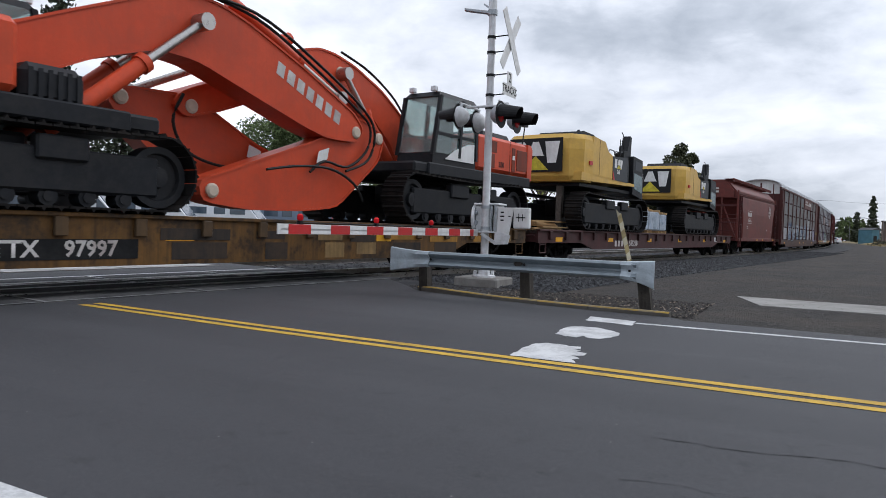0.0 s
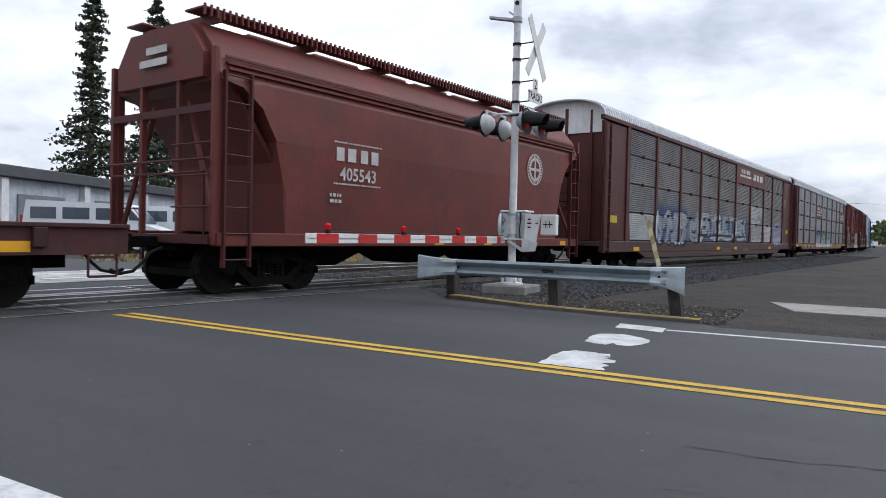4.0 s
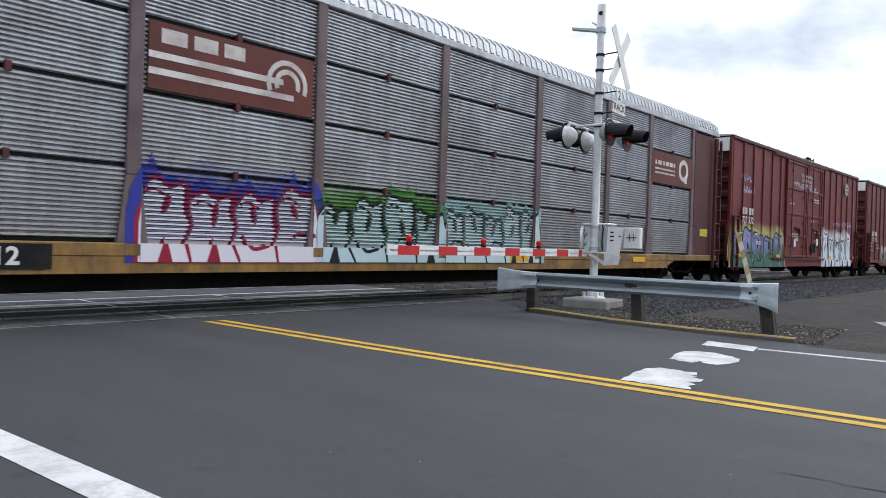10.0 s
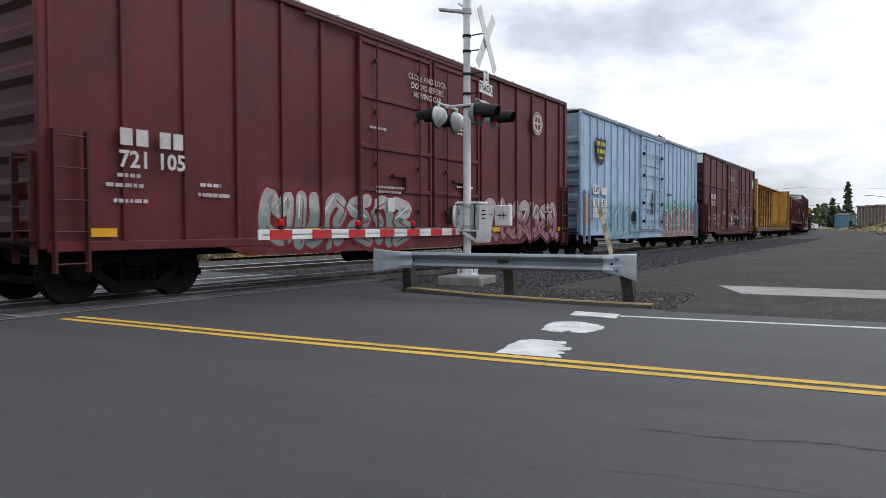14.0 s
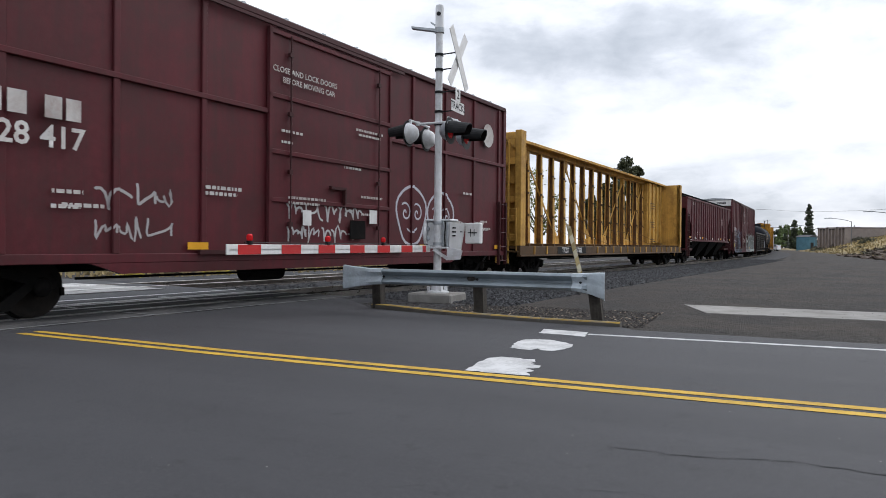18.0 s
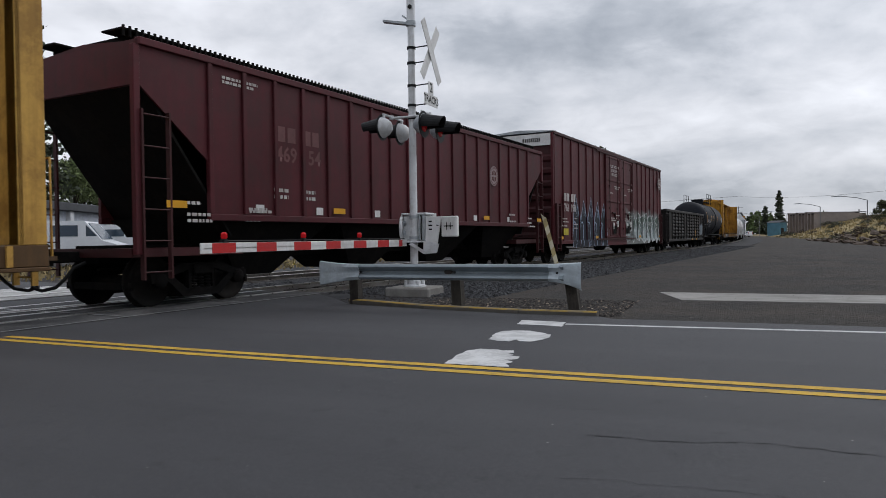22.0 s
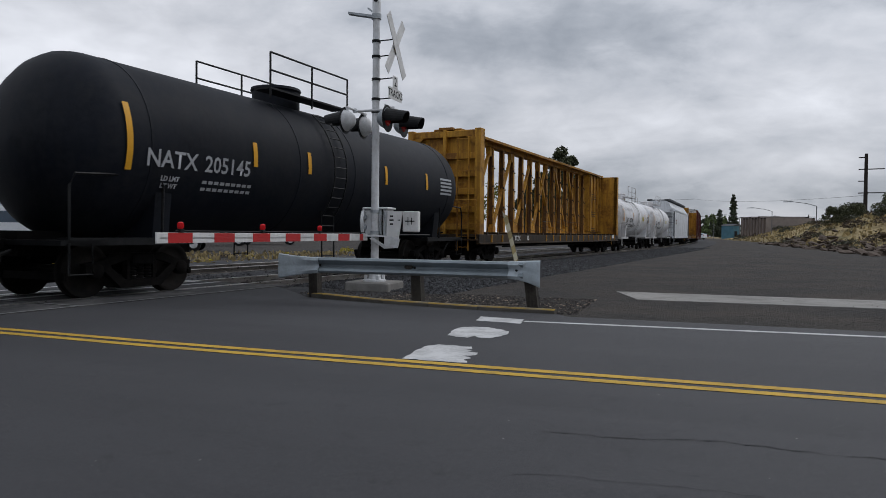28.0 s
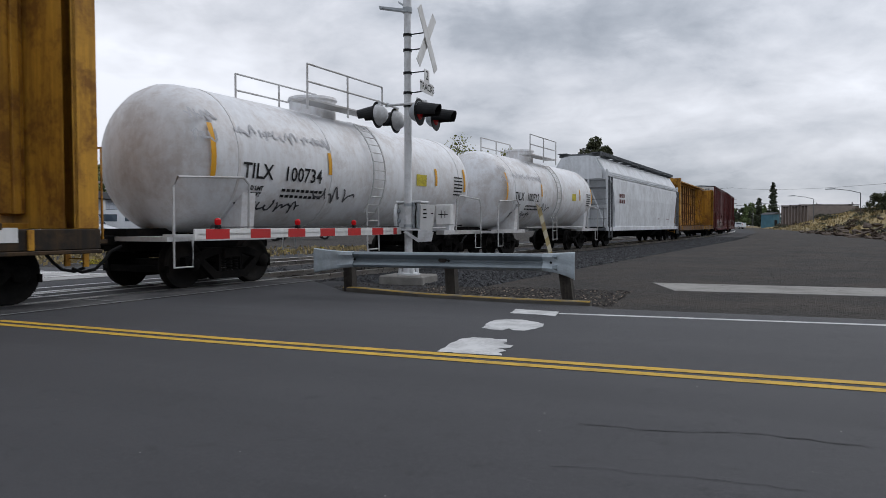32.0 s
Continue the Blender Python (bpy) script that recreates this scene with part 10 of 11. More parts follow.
    for k, (x, y) in enumerate(((-10.7, -0.9), (-10.9, 0.3), (-9.9, -0.4))):
        pl = thing("plank_pile", "loose pile of pale pine planks on the deck", "planks", group="dunnage planks")
        rng = random.Random(k)
        for j in range(7):
            ob = part("plank", Mesh().box(-0.9, 0.9, -0.07, 0.07, 0, 0.045), pallet, pl)
            ob.matrix_basis = pose(rng.uniform(-0.3, 0.3), rng.uniform(-0.25, 0.25), 0.047 * j, 0, 0, rng.uniform(-14, 14))
        CARGO.append((pl, c2, (x, y, 1.1)))
    prop = thing("timber_prop", "square timber prop under a machine's counterweight", "prop")
    part("post", Mesh().box(-0.1, 0.1, -0.1, 0.1, 0.0, 1.55, 0.01), wood_dark, prop)
    CARGO.append((prop, c2, (-9.3, -0.6, 1.1)))


flats_and_machines()


# ---- surroundings ----
def leaf_material(name, color, spread=0.5):
    if name in MATS:
        return MATS[name]
    m = bpy.data.materials.new(name)
    m.use_nodes = True
    n = Net(m.node_tree)
    rnd = n.add("ShaderNodeNewGeometry").outputs["Random Per Island"]
    dark, pale = tuple(c * (1 - spread) for c in color), tuple(min(1, c * (1 + spread)) for c in color)
    col = n.ramp(rnd, (0.0, dark), (0.55, color), (1.0, pale))
    p = n.add("ShaderNodeBsdfPrincipled", None, Base_Color=col, Roughness=0.8)
    p.inputs["Specular IOR Level"].default_value = 0.25
    n.add("ShaderNodeOutputMaterial", None, Surface=p.outputs[0])
    MATS[name] = m
    return m


bark = surface("grey_brown_bark", (0.075, 0.060, 0.048), 0.9, dark=0.6, streak=0.5, dirt=(0.12, 0.10, 0.085), bump=0.8)


def leaves(points, size, rng, flat=0.0):
    """Small tilted four-cornered leaves or clumps at the points."""
    pts = np.asarray(points)
    k = len(pts)
    a = rng.normal(size=(k, 3))
    a[:, 2] *= 1.0 - flat
    a /= np.linalg.norm(a, axis=1, keepdims=True)
    b = np.cross(a, rng.normal(size=(k, 3)))
    b /= np.linalg.norm(b, axis=1, keepdims=True) + 1e-9
    s = size * rng.uniform(0.6, 1.3, size=(k, 1))
    v = np.stack([pts - a * s, pts - b * s * 0.6, pts + a * s, pts + b * s * 0.6], 1).reshape(-1, 3)
    me = bpy.data.meshes.new("crown")
    me.from_pydata(v.tolist(), [], np.arange(4 * k).reshape(-1, 4).tolist())
    return me


def broadleaf(place, height, width, label, mat, seed, density=17000, leaf=0.19, open_crown=0.0, base=0.22):
    rng, r2 = np.random.default_rng(seed), random.Random(seed)
    tree = thing("tree", label, "tree")
    tree.location = place
    trunk = Mesh().tube([(0, 0, -0.3), (0.05 * width * 0.2, 0, height * 0.2), (0, 0.03 * width, height * 0.42), (0.02, 0, height * 0.7)], height * 0.028, 8, r_end=height * 0.008)
    lobes = []
    for k in range(22):
        a, u = r2.uniform(0, 2 * pi), r2.random()
        z = base * height + (height * (1 - base)) * (0.12 + 0.80 * u)
        reach = width * 0.5 * (0.35 + 0.62 * math.sin(pi * min(1, 0.18 + u * 0.78))) * r2.uniform(0.55, 0.95)
        p = Vector((reach * cos(a), reach * sin(a), z))
        lobes.append((p, width * r2.uniform(0.11, 0.19)))
        trunk.tube([(0, 0, z * 0.55), p * 0.5 + Vector((0, 0, z * 0.30)), p], height * 0.010, 5, r_end=0.01)
    part("trunk", trunk, bark, tree)
    pts = []
    for p, r in lobes:
        k = int(density / len(lobes))
        d = rng.normal(size=(k, 3))
        d /= np.linalg.norm(d, axis=1, keepdims=True)
        rad = r * rng.uniform(0.35 if not open_crown else 0.05, 1.08, size=(k, 1)) ** 0.6
        pts.append(np.array(p) + d * rad * np.array([1.15, 1.15, 0.95]))
    me = leaves(np.concatenate(pts), leaf, rng)
    me.materials.append(mat)
    tagged(part("crown", me, None, tree), kind="stuff")
    return tree


def conifer(place, height, width, label, mat, seed, tiers=26, per=150, ragged=0.35, leaf=0.22, bare=0.12):
    rng, r2 = np.random.default_rng(seed), random.Random(seed)
    tree = thing("conifer", label, "tree")
    tree.location = place
    trunk = Mesh().tube([(0, 0, -0.3), (0, 0, height * 0.5), (0, 0, height * 0.98)], height * 0.017, 8, r_end=0.03)
    pts = []
    for t in range(tiers):
        u = t / (tiers - 1)
        reach = width * 0.5 * (1 - u) ** 0.75 * (0.75 + 0.25 * sin(u * 9)) + 0.15
        arms = 6 if u < 0.85 else 4
        for k in range(arms):
            a = 2 * pi * k / arms + r2.uniform(-0.5, 0.5)
            z = height * (bare + (0.99 - bare) * min(1.0, max(0.0, u + r2.uniform(-0.7, 0.7) / tiers)))
            length = reach * (1 - ragged * r2.random())
            d = Vector((cos(a), sin(a), 0))
            tip = d * length + Vector((0, 0, z + length * r2.uniform(-0.12, 0.16)))
            trunk.tube([(0, 0, z), tip], 0.05, 4, r_end=0.01)
            m = int(per / arms * (0.35 + length / (width * 0.5)))
            w = rng.uniform(0.22, 1.05, size=(m, 1))
            line = np.array([0, 0, z]) + w * (np.array(tip) - np.array([0, 0, z]))
            pts.append(line + rng.normal(size=(m, 3)) * np.array([0.30, 0.30, 0.15]) * (0.4 + length * 0.28))
    part("trunk", trunk, bark, tree)
    me = leaves(np.concatenate(pts), leaf, rng, 0.3)
    me.materials.append(mat)
    tagged(part("crown", me, None, tree), kind="stuff")
    return tree


def bearing(yaw, dist, z=None):
    """A place at a bearing, degrees to the left of straight ahead, and a distance."""
    x, y = -dist * sin(radians(yaw)), dist * cos(radians(yaw))
    return Vector((x, y, ground_z(x, y) if z is None else z))


def build_trees():
    deep = leaf_material("deep_green_leaves", (0.125, 0.165, 0.066), 0.55)
    mid = leaf_material("mid_green_leaves", (0.155, 0.190, 0.080), 0.5)
    pale = leaf_material("pale_yellow_green_leaves", (0.20, 0.21, 0.055), 0.5)
    pine = leaf_material("dark_pine_needles", (0.064, 0.076, 0.048), 0.5)
    conifer(bearing(27.2, 78), 24.5, 9.5, "tall dark ragged pine behind the low building", pine, 1, tiers=30, per=330, ragged=0.5, leaf=0.26, bare=0.2)
    conifer(bearing(31.5, 84), 27, 10, "tall dark ragged pine behind the low building", pine, 2, tiers=30, per=300, ragged=0.5, leaf=0.26, bare=0.2)
    conifer(bearing(20.0, 118), 13, 6, "small dark conifer beside the broad trees", pine, 3, leaf=0.25)
    broadleaf(bearing(24.5, 96), 11, 9, "round green tree behind the low building", mid, 4)
    broadleaf(bearing(14.4, 112), 17.5, 19, "broad dark green tree behind the low building", deep, 5, density=42000, leaf=0.22)
    broadleaf(bearing(18.3, 122), 13, 10, "round green tree behind the low building", mid, 11)
    broadleaf(bearing(6.6, 104), 12.5, 11.5, "bushy green tree beside the lot", mid, 6, density=24000, leaf=0.19)
    broadleaf(bearing(1.0, 112), 10.5, 8, "green tree beyond the tracks", deep, 7)
    broadleaf(bearing(-5.2, 62), 9.3, 6.6, "sparse yellow-green young tree beyond the tracks", pale, 8, density=1900, leaf=0.13, open_crown=1.0)
    broadleaf(bearing(-9.0, 66), 8.6, 4.6, "sparse yellow-green young tree beyond the tracks", pale, 9, density=1100, leaf=0.13, open_crown=1.0)
    juniper = leaf_material("dull_juniper_green", (0.080, 0.086, 0.046), 0.6)
    for k, (yaw, dist, h, wd, base) in enumerate(((-15.2, 92, 13.4, 4.6, 0.1), (-16.3, 94, 11.9, 4.4, 0.1), (-17.3, 93, 8.8, 3.2, 0.05), (-14.3, 95, 9.3, 4.4, 0.05), (-12.9, 97, 8.3, 2.6, 0.05), (-15.8, 90, 9.6, 5.6, 0.03))):
        broadleaf(bearing(yaw, dist), h, wd, "dull green bushy juniper beyond the tracks", juniper, 60 + k, density=7000, leaf=0.18, base=base)
    conifer(bearing(-28.75, 262), 14.4, 6.2, "tall dark conifer far down the line", pine, 13, tiers=22, per=190, leaf=0.4, bare=0.06)
    conifer(bearing(-27.8, 270), 10.0, 5.0, "dark conifer far down the line", pine, 14, tiers=14, per=150, leaf=0.4, bare=0.05)
    rng = random.Random(8)
    for k in range(11):
        y = -25.6 - k * 0.32
        (conifer if k % 3 else broadleaf)(bearing(y, 330 + rng.uniform(-30, 60)), rng.uniform(6, 10), rng.uniform(6, 9), "far dark tree on the horizon", pine if k % 2 else deep, 20 + k, **({"tiers": 10, "per": 70, "leaf": 0.5} if k % 3 else {"density": 700, "leaf": 0.6}))
    for k, (yaw, d, h, w) in enumerate(((-35.6, 116, 2.5, 4.0), (-36.6, 122, 2.2, 4.2), (-39.0, 108, 2.6, 4.4), (-41.5, 100, 2.8, 5.0))):
        broadleaf(bearing(yaw, d), h, w, "low bushy juniper on the bank", juniper, 40 + k, density=4200, leaf=0.13, base=0.05)


def build_warehouse():
    wall = surface("blue_grey_render", (0.52, 0.56, 0.63), 0.85, dark=0.85, dirt=(0.18, 0.18, 0.19), dirt_amount=0.4, streak=0.3)
    roof = surface("dark_roof_edge", (0.085, 0.088, 0.095), 0.8)
    white = surface("white_pilaster_paint", (0.74, 0.75, 0.77), 0.8, dirt=(0.3, 0.3, 0.3), dirt_amount=0.3)
    door_mat = surface("grey_roller_door", (0.20, 0.22, 0.25), 0.6, dirt=(0.1, 0.1, 0.1), dirt_amount=0.3)
    ob = thing("warehouse", "long low blue-grey storage building with white pilasters", "warehouse")
    x1, y0, y1, z1 = -25.6, 26.0, 124.0, 3.55
    part("wall", Mesh().box(x1 - 12, x1, y0, y1, -0.4, z1), wall, ob)
    part("roof", Mesh().box(x1 - 12.4, x1 + 0.55, y0 - 0.5, y1 + 0.5, z1 + 0.003, z1 + 0.62, 0.05), roof, ob, "flat dark roof with a deep fascia")
    y = y0 + 0.4
    while y < y1:
        part("pilaster", Mesh().box(x1 + 0.003, x1 + 0.35, y, y + 0.55, -0.3, z1 - 0.01), white, ob, "white pilaster")
        door = part("door", Mesh().box(x1 + 0.003, x1 + 0.06, y + 1.6, y + 5.6, -0.1, 2.75), door_mat, ob, "grey roller door")
        for k in range(7):
            part("slat", Mesh().box(x1 + 0.061, x1 + 0.085, y + 1.62, y + 5.58, 0.05 + k * 0.385, 0.36 + k * 0.385), door_mat, door)
        y += 7.1


def vehicle(place, turn, label, body_mat, kind):
    """A parked van or pickup: body, cab windows, wheels, lights."""
    ob = thing(kind, label, "van" if kind == "van" else "pickup", group="parked vehicles")
    w = 0.95
    if kind == "van":
        prof = [(-2.6, 0.45), (2.55, 0.45), (2.62, 0.95), (2.0, 1.15), (1.35, 1.95), (-2.5, 2.05), (-2.62, 1.2)]
        glassy = ((1.32, 1.9, 0.3), (0.05, 1.15, 0.0), (-1.2, -0.05, 0.0), (-2.4, -1.3, 0.0))
    else:
        prof = [(-2.7, 0.5), (2.65, 0.5), (2.7, 1.0), (1.5, 1.12), (0.95, 1.78), (-0.7, 1.85), (-0.75, 1.85), (-2.65, 1.8), (-2.7, 1.0)]
        glassy = ((0.1, 0.95, 0.0), (-0.65, 0.02, 0.0), (-2.5, -0.85, 0.0))
    part("body", Mesh().prism(prof, "y", -w, w), body_mat, ob)
    dark = surface("dark_vehicle_glass", (0.06, 0.085, 0.115), 0.08, gloss=1.0)
    for a, b, cut in glassy:
        a, b = a + 0.07, b - 0.07
        for side in (-1, 1):
            top = 1.78 if kind == "van" else 1.64
            part("window", Mesh().hexa([(a, side * w, 1.32), (b, side * w, 1.32), (b, side * (w + 0.012), 1.32), (a, side * (w + 0.012), 1.32)], [(a, side * w, top), (b - cut * 1.4 if b > 1.4 else b, side * w, top), (b - cut * 1.4 if b > 1.4 else b, side * (w + 0.012), top), (a, side * (w + 0.012), top)]), dark, ob)
    part("rear_window", Mesh().box(-2.66, -2.60, -0.7, 0.7, 1.3, 1.8), dark, ob)
    part("windscreen", Mesh().hexa([(1.95, -0.8, 1.2), (1.95, 0.8, 1.2), (2.0, 0.8, 1.2), (2.0, -0.8, 1.2)], [(1.40, -0.72, 1.86), (1.40, 0.72, 1.86), (1.45, 0.72, 1.88), (1.45, -0.72, 1.88)]) if kind == "van" else Mesh().hexa([(1.42, -0.8, 1.16), (1.42, 0.8, 1.16), (1.47, 0.8, 1.16), (1.47, -0.8, 1.16)], [(0.98, -0.72, 1.74), (0.98, 0.72, 1.74), (1.03, 0.72, 1.76), (1.03, -0.72, 1.76)]), dark, ob)
    for x in (-1.65, 1.7):
        for side in (-1, 1):
            wheel = part("wheel", Mesh().lathe([(0.0, 0.2), (0.02, 0.36), (0.22, 0.36), (0.24, 0.2)], (x, side * 0.75, 0.36), (0, side, 0), 18), rubber, ob)
            part("rim", Mesh().lathe([(0.225, 0.22), (0.245, 0.2), (0.25, 0.05)], (x, side * 0.75, 0.36), (0, side, 0), 14), silver, wheel)
    for side in (-1, 1):
        part("tail_light", Mesh().box(-2.72, -2.62, side * 0.85 - 0.08, side * 0.85 + 0.08, 1.0, 1.45), red_sheet, ob)
        part("headlight", Mesh().box(2.55, 2.68, side * 0.7 - 0.15, side * 0.7 + 0.15, 0.75, 0.95), white_sign, ob)
    part("bumper", Mesh().box(-2.78, -2.62, -0.9, 0.9, 0.45, 0.65, 0.03).box(2.62, 2.78, -0.9, 0.9, 0.45, 0.65, 0.03), silver, ob)
    ob.matrix_basis = Matrix.Translation(place) @ pose(0, 0, 0, 0, 0, turn) @ Matrix.Scale(1.12, 4)


def build_vehicles():
    white = surface("white_vehicle_paint", (0.78, 0.80, 0.82), 0.3, dark=0.9)
    blue = surface("blue_grey_vehicle_paint", (0.20, 0.25, 0.32), 0.3, dark=0.9)
    vehicle(bearing(25.6, 38, -0.05), 8, "white delivery van parked before the storage building", white, "van")
    vehicle(bearing(30.8, 36, -0.05), 12, "white delivery van parked before the storage building", white, "van")
    vehicle(bearing(19.4, 40, -0.05), 4, "white pickup with a canopy parked on the lot", white, "pickup_truck")
    vehicle(bearing(15.4, 44, -0.05), 185, "blue-grey pickup parked on the lot", blue, "pickup_truck")
    vehicle(bearing(11.6, 60, -0.05), 5, "blue-grey van parked on the lot", blue, "van")
    vehicle(bearing(7.6, 66, -0.05), 190, "white pickup parked on the lot", white, "pickup_truck")
    vehicle(bearing(-25.3, 205, -0.05), 95, "white van on the far road", white, "van")
    vehicle(bearing(-26.2, 240, -0.05), 120, "white pickup on the far road", white, "pickup_truck")


def build_far():
    tan = surface("brown_block_wall", (0.17, 0.135, 0.115), 0.9, dark=0.8)
    pale = surface("pale_block_pier", (0.28, 0.24, 0.22), 0.9)
    teal = surface("teal_siding", (0.09, 0.20, 0.26), 0.7)
    pole_mat = surface("dark_utility_pole", (0.030, 0.026, 0.024), 0.9)
    lamp_grey = surface("street_lamp_grey", (0.17, 0.175, 0.18), 0.6)
    shed = thing("block_building", "low brown block building with paler piers, far off", "building")
    a, b = bearing(-29.3, 190, 0), bearing(-31.1, 180, 0)
    d = (b - a).normalized()
    side = Vector((-d.y, d.x, 0))
    n = 9
    for k in range(n):
        p, q = a + (b - a) * (k / n), a + (b - a) * ((k + 0.86) / n)
        h = 5.3 + (0.35 if k % 3 == 0 else 0.0)
        part("wall", Mesh().hexa([p, q, q + side * 12, p + side * 12], [v + Vector((0, 0, h)) for v in (p, q, q + side * 12, p + side * 12)]), tan, shed)
        e, f = q, a + (b - a) * ((k + 1) / n)
        part("pier", Mesh().hexa([e - side * 0.3, f - side * 0.3, f + side * 11, e + side * 11], [v + Vector((0, 0, h + 0.2)) for v in (e - side * 0.3, f - side * 0.3, f + side * 11, e + side * 11)]), pale, shed)
        part("roof_edge", Mesh().hexa([p - side * 0.2 + Vector((0, 0, h)), q - side * 0.2 + Vector((0, 0, h)), q + side * 12 + Vector((0, 0, h)), p + side * 12 + Vector((0, 0, h))], [v + Vector((0, 0, h + 0.25)) for v in (p - side * 0.2, q - side * 0.2, q + side * 12, p + side * 12)]), pole_mat, shed)
    house = thing("far_house", "small teal building with a low grey roof, far off", "building")
    house.matrix_basis = Matrix.Translation(bearing(-28.6, 225, 0)) @ pose(0, 0, 0, 0, 0, 25)
    part("wall", Mesh().box(-1.6, 1.6, -2, 2, -0.3, 4.2), teal, house)
    part("roof", Mesh().prism([(-1.8, 4.2), (1.8, 4.2), (0, 4.8)], "y", -2.2, 2.2), surface("dark_roof_edge", (0.085, 0.088, 0.095)), house)
    part("door", Mesh().box(-1.0, 0.2, -2.06, -2.0, 0, 2.6), pole_mat, house)
    for k, (yaw, dist, h) in enumerate(((-34.3, 128, 6.1), (-31.4, 165, 6.5), (-29.2, 215, 6.4), (-27.4, 240, 6.6))):
        lamp_ob = thing("street_lamp", "tall grey street lamp with a curved arm", "street lamp", group="street lamps")
        base = bearing(yaw, dist)
        left = Vector((-cos(radians(yaw)), -sin(radians(yaw)), 0))
        part("pole", Mesh().tube([base, base + Vector((0, 0, h - base.z))], 0.075, 8), lamp_grey, lamp_ob)
        top = base + Vector((0, 0, h - base.z))
        part("arm", Mesh().tube([top, top + left * 1.5 + Vector((0, 0, 0.45)), top + left * 3.6 + Vector((0, 0, 0.75))], 0.055, 6), lamp_grey, lamp_ob)
        head = top + left * 4.2 + Vector((0, 0, 0.75))
        part("lamp_head", Mesh().hexa([head - left * 0.6 + Vector((0.1, 0, -0.08)), head + left * 0.5 + Vector((0.1, 0, -0.08)), head + left * 0.5 + Vector((-0.1, 0.2, -0.08)), head - left * 0.6 + Vector((-0.1, 0.2, -0.08))], [head - left * 0.6 + Vector((0.1, 0, 0.12)), head + left * 0.5 + Vector((0.1, 0, 0.06)), head + left * 0.5 + Vector((-0.1, 0.2, 0.06)), head - left * 0.6 + Vector((-0.1, 0.2, 0.12))]), galv, lamp_ob)
    tops = []
    for k, (yaw, dist, h, arms) in enumerate(((-37.3, 132, 14.6, 6), (-31.6, 300, 9.5, 2), (-26.0, 330, 13, 2), (-33.8, 210, 7.0, 2))):
        pole = thing("utility_pole", "dark timber utility pole with crossarms", "utility pole", group="utility poles")
        base = bearing(yaw, dist)
        left = Vector((-cos(radians(yaw)), -sin(radians(yaw)), 0))
        part("pole", Mesh().tube([base - Vector((0, 0, 0.3)), Vector((base.x, base.y, h))], 0.32 if k == 0 else 0.16, 8, r_end=0.24 if k == 0 else 0.12), pole_mat, pole)
        for j in range(arms):
            z = h - 0.6 - j * 1.9
            reach = 2.6 if k == 0 else 1.6
            c = Vector((base.x, base.y, z))
            part("crossarm", Mesh().tube([c - left * (reach if j % 2 or k else -0.2), c + left * (reach * 0.4 if k == 0 else reach)], 0.09, 6), pole_mat, pole)
        tops.append(Vector((base.x, base.y, h - 6.7 if k == 0 else h - 0.6)))
    wires = thing("power_line", "thin dark power cables slung between poles", "cable")
    for off in (0.0,):
        a, b = tops[0] - Vector((0, 0, off)), tops[2] + Vector((0, 0, 5.0 - off))
        part("cable", Mesh().tube([a + (b - a) * u - Vector((0, 0, 3.0 * 4 * u * (1 - u) * 0.35)) for u in np.linspace(0, 1, 15)], 0.024, 4), pole_mat, wires)
        c = bearing(-8, 420, 17)
        part("cable", Mesh().tube([b + (c - b) * u - Vector((0, 0, 2.0 * 4 * u * (1 - u) * 0.3)) for u in np.linspace(0, 1, 12)], 0.05, 4), pole_mat, wires)


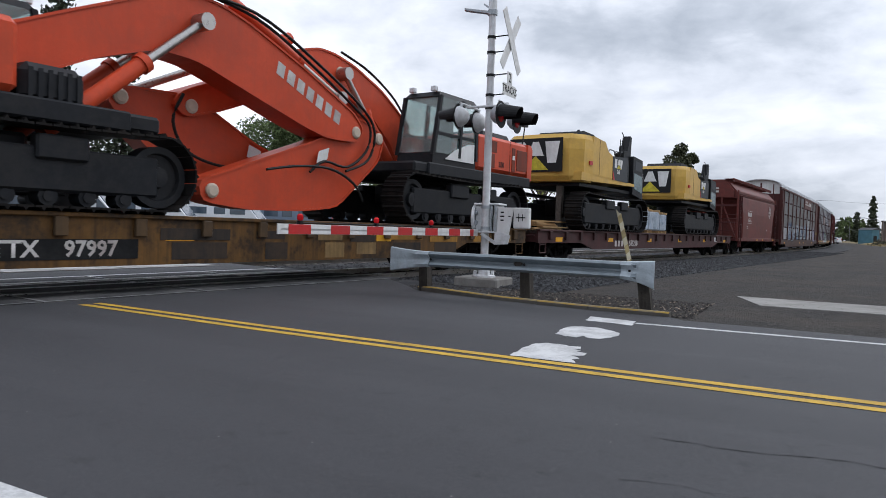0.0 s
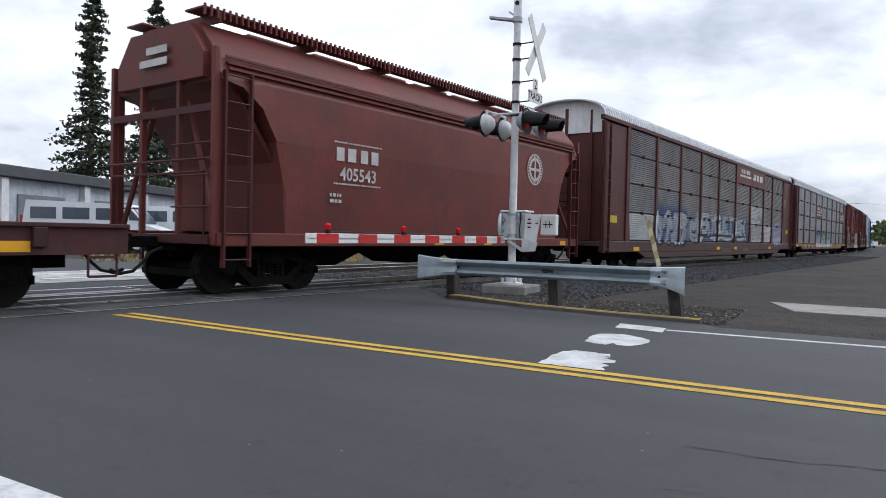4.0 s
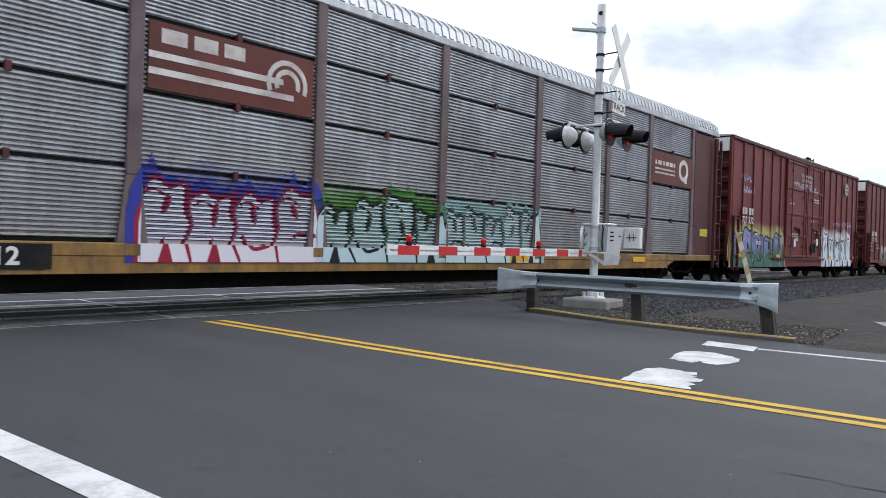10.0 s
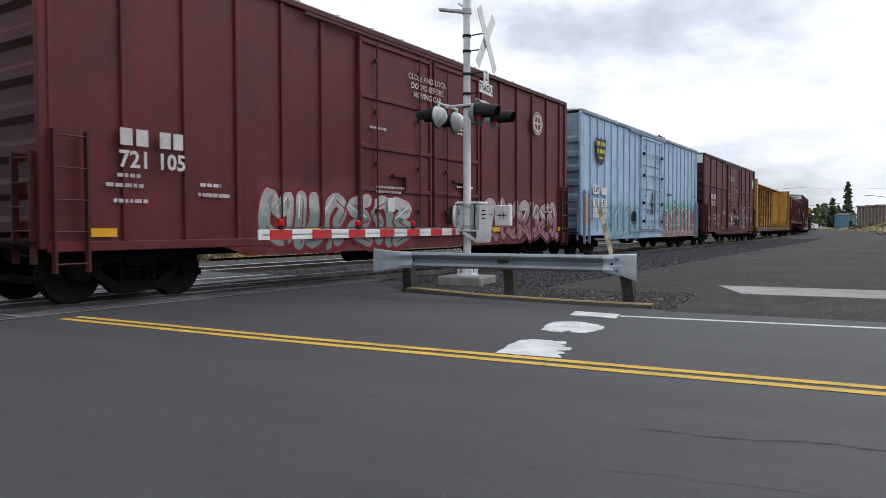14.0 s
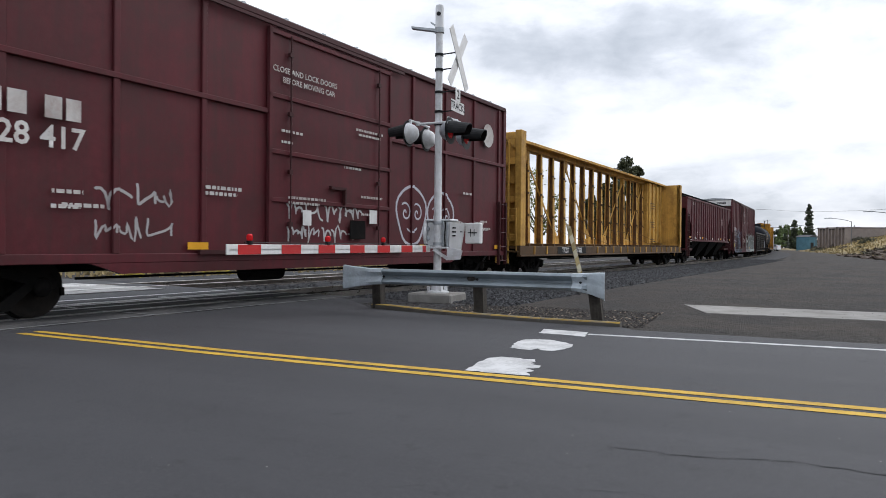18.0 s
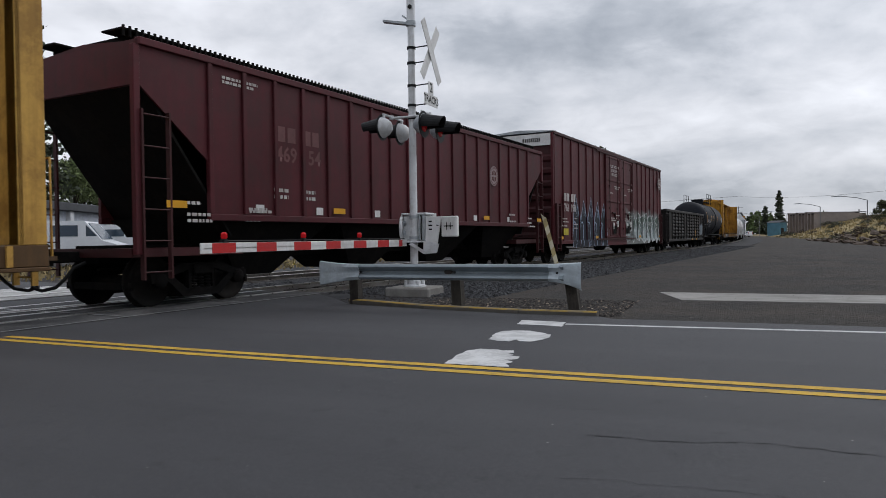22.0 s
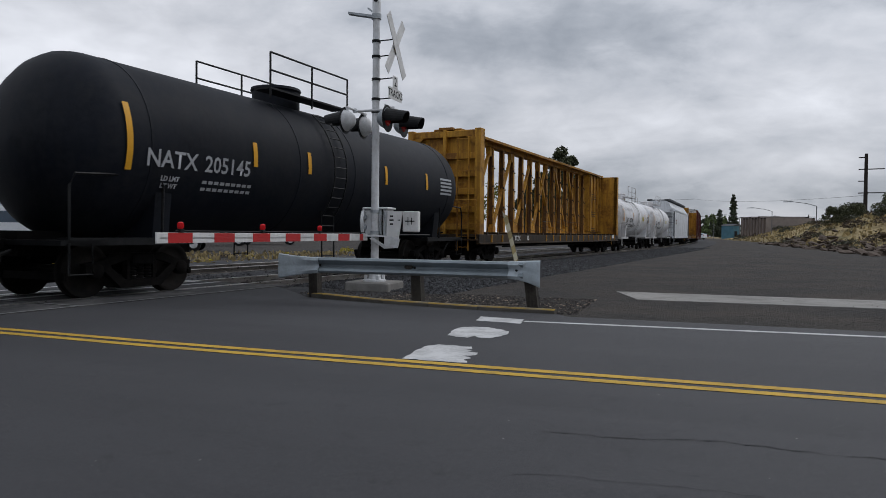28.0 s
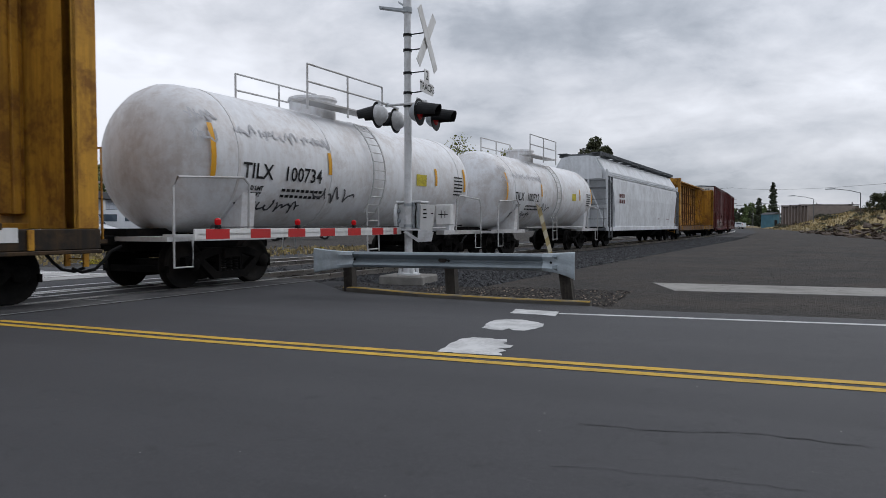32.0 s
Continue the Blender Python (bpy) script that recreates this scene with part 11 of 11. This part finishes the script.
def build_bank():
    rng = np.random.default_rng(5)
    r2 = random.Random(5)
    sage = leaf_material("grey_green_sage", (0.085, 0.088, 0.062), 0.45)
    umber = leaf_material("dry_brown_brush", (0.085, 0.066, 0.048), 0.5)
    bloom = leaf_material("yellow_bloom_brush", (0.38, 0.32, 0.035), 0.45)
    data = []
    for k, mat in enumerate((sage, umber, bloom)):
        p = rng.normal(size=(520, 3))
        p /= np.linalg.norm(p, axis=1, keepdims=True)
        p *= rng.uniform(0.35, 1.0, size=(520, 1)) ** 0.5 * (1 + 0.25 * np.sin(p[:, :1] * 7) * np.cos(p[:, 1:2] * 6))
        p[:, 2] = np.abs(p[:, 2]) * 0.75
        me = leaves(p, 0.075, rng)
        me.materials.append(mat)
        data.append(me)
    d = (BANK_B - BANK_A).normalized()
    out = Vector((d.y, -d.x))
    spots = []
    for k in range(190):
        run, side = r2.uniform(-30, 190), r2.uniform(0.5, 34) ** 1.0
        p = BANK_A + d * run + out * side
        spots.append((p.x, p.y, r2.uniform(0.5, 1.7), 0 if r2.random() < 0.6 else 1))
    for yaw, dist, s, m in ((16.6, 27.5, 0.55, 2), (12.4, 29.0, 0.4, 2), (14.2, 30, 0.45, 0), (9.0, 34, 0.35, 2), (6.4, 37, 0.4, 2), (20.5, 26.5, 0.5, 1), (18.6, 29, 0.6, 0), (10.8, 33, 0.5, 1), (4.5, 40, 0.5, 0), (22.6, 25.5, 0.5, 2), (1.5, 44, 0.5, 2)):
        p = bearing(yaw, dist)
        spots.append((p.x, p.y, s, m))
    names = ("grey-green sagebrush shrub in dry grass", "dry brown brush beside dark gravel", "yellow flowering rabbitbrush beyond the rails")
    for x, y, s, m in spots:
        ob = tagged(new("shrub", data[m]), names[m], "shrub", "shrubs")
        ob.matrix_basis = pose(x, y, ground_z(x, y) - 0.08, 0, 0, r2.uniform(0, 360)) @ Matrix.Diagonal((s * r2.uniform(0.9, 1.4), s, s * r2.uniform(0.6, 0.95), 1))
    rock_mat = surface("grey_brown_rubble", (0.095, 0.070, 0.054), 0.9, dark=0.5, dirt=(0.15, 0.125, 0.105), dirt_amount=0.5, grain=5.0, bump=0.8, bump_scale=12.0)
    shapes = []
    for k in range(5):
        bm = bmesh.new()
        bmesh.ops.create_icosphere(bm, subdivisions=1, radius=1.0)
        for v in bm.verts:
            v.co *= r2.uniform(0.65, 1.15)
            v.co.z *= 0.42
        me = bpy.data.meshes.new("rock")
        bm.to_mesh(me)
        bm.free()
        me.materials.append(rock_mat)
        shapes.append(me)
    pile = thing("rubble_heap", "heap of broken grey-brown rock slabs along the foot of the bank", "rocks")
    for k in range(260):
        run = r2.uniform(-28, 62)
        side = abs(r2.gauss(0.0, 1.0)) * 2.6 - 0.8
        p = BANK_A + d * run + out * side
        s = r2.uniform(0.16, 0.62)
        ob = new("rock", shapes[k % 5])
        ob.parent = pile
        ob.matrix_basis = pose(p.x, p.y, ground_z(p.x, p.y) + max(0, side) * 0.12 + 0.1 * s, r2.uniform(-25, 25), r2.uniform(-25, 25), r2.uniform(0, 360)) @ Matrix.Diagonal((s * 1.4, s, s, 1))
    # dry grass
    straw = leaf_material("dry_straw_grass", (0.33, 0.26, 0.13), 0.45)
    v, f = [], []
    for k in range(16000):
        if k % 5:
            p = BANK_A + d * r2.uniform(-34, 150) + out * (r2.random() ** 0.8 * 40 + 0.3)
            h = r2.uniform(0.15, 0.5)
        else:
            q = bearing(r2.uniform(-12, 32), r2.uniform(25.0, 40))
            p = Vector((q.x, q.y))
            h = r2.uniform(0.06, 0.22)
        z = ground_z(p.x, p.y) - 0.02
        a, w = r2.uniform(0, 2 * pi), h * r2.uniform(0.2, 0.5)
        i = len(v)
        lean = r2.uniform(-0.3, 0.3)
        v += [(p.x - w * cos(a), p.y - w * sin(a), z), (p.x + w * cos(a), p.y + w * sin(a), z), (p.x + lean * h - w * 0.8 * cos(a), p.y + lean * h, z + h), (p.x + lean * h + w * cos(a), p.y - lean * h, z + h * 0.8)]
        f.append((i, i + 1, i + 3, i + 2))
    me = bpy.data.meshes.new("dry_grass")
    me.from_pydata(v, [], f)
    me.materials.append(straw)
    tagged(new("dry_grass", me), "dry straw-coloured grass tufts on the bank", "grass", kind="stuff")


def scatter(name, label, mat, count, place, low, high, seed, flat=0.6):
    rng, v, f = random.Random(seed), [], []
    for k in range(count):
        x, y, z = place(rng)
        s = rng.uniform(low, high)
        a = rng.uniform(0, 2 * pi)
        i = len(v)
        ring = [(x + s * rng.uniform(0.7, 1.2) * cos(a + j * 2 * pi / 5), y + s * rng.uniform(0.7, 1.2) * sin(a + j * 2 * pi / 5), z + s * rng.uniform(-0.1, 0.2)) for j in range(5)]
        v += ring + [(x + s * rng.uniform(-0.3, 0.3), y + s * rng.uniform(-0.3, 0.3), z + s * flat * rng.uniform(0.7, 1.4))]
        f += [(i + j, i + (j + 1) % 5, i + 5) for j in range(5)]
    me = bpy.data.meshes.new(name)
    me.from_pydata(v, [], f)
    me.materials.append(mat)
    tagged(new(name, me), label, "stones", kind="stuff")


def build_stones():
    grey = leaf_material("loose_grey_stone", (0.036, 0.037, 0.040), 0.9)
    umber_stone = leaf_material("dark_brown_grit", (0.040, 0.035, 0.031), 0.85)
    lot_grey = leaf_material("fine_lot_gravel", (0.080, 0.075, 0.068), 0.45)
    chip = leaf_material("pale_wood_chip", (0.24, 0.19, 0.14), 0.6)

    def shoulder(r):
        s = 12.3 + 60 * r.random() ** 1.7
        off = r.uniform(-5.2, -0.95)
        p = along(s, off)
        return p.x, p.y, (-0.12 if off > -1.5 else -0.055)

    def between(r):
        s = 12.5 + 50 * r.random() ** 1.6
        p = along(s, r.uniform(0.9, 6.2))
        return p.x, p.y, -0.12

    def verge(r):
        e, n = r.uniform(-7.0, -1.5), 10.35 + 2.6 * r.random() ** 1.3
        p = road(e, n + max(0, -5 - e) * 0.5)
        return p.x, p.y, -0.055

    def lot(r):
        p = bearing(-14 - 26 * r.random(), 9.5 + 30 * r.random() ** 1.6)
        return p.x, p.y, -0.06

    scatter("ballast_stones", "loose dark crushed stone beside the track", grey, 26000, shoulder, 0.03, 0.07, 1)
    scatter("ballast_stones", "loose dark crushed stone between the tracks", grey, 5000, between, 0.025, 0.06, 2)
    scatter("verge_litter", "pale wood chips and grit behind the kerb", chip, 1300, verge, 0.010, 0.03, 3, 0.3)
    scatter("verge_stones", "dark grit behind the kerb", umber_stone, 6000, verge, 0.012, 0.032, 4)
    scatter("lot_gravel", "fine dark gravel on the open lot", lot_grey, 7000, lot, 0.008, 0.022, 5)


build_trees()
build_warehouse()
build_vehicles()
build_far()
build_bank()
build_stones()


# ---- what moves ----
def chord(mid, half, t):
    s = mid - travel(t)
    a, b = along(s - half), along(s + half)
    c = (a + b) / 2
    return pose(c.x, c.y, RAIL, 0, 0, math.degrees(math.atan2(b.y - a.y, b.x - a.x)))


def motions():
    for ob, mid, half in CARS:
        walk(ob, [(float(k), chord(mid, half, k)) for k in range(33)])
    for ob, car, (x, y, z) in CARGO:
        _, mid, half = CARS[car]
        walk(ob, [(float(k), chord(mid, half, k) @ pose(x, y, z)) for k in range(33)])
    # the wheels roll while they pass by
    for ws, d, car in AXLES:
        _, mid, half = CARS[car]
        near = mid + (half if ws.parent.matrix_basis.translation.x > 0 else -half)
        rows = [(0.0, pose(d, 0, WHEEL_R))]
        t0 = max(0.0, min(31.0, (near - 34.0) / 9.73))
        t1 = max(0.0, min(32.0, (near + 4.0) / 9.73))
        k, turn = 0, 0.0
        if t1 - t0 > 0.3:
            base = travel(t0)
            t = t0
            while t < t1:
                angle = -math.degrees((travel(t) - base) / WHEEL_R)
                if t > 0.01:
                    rows.append((t, pose(d, 0, WHEEL_R, 0, angle, 0)))
                t += 2 / 30.0
        rows.append((32.0, rows[-1][1]))
        walk(ws, rows)


motions()
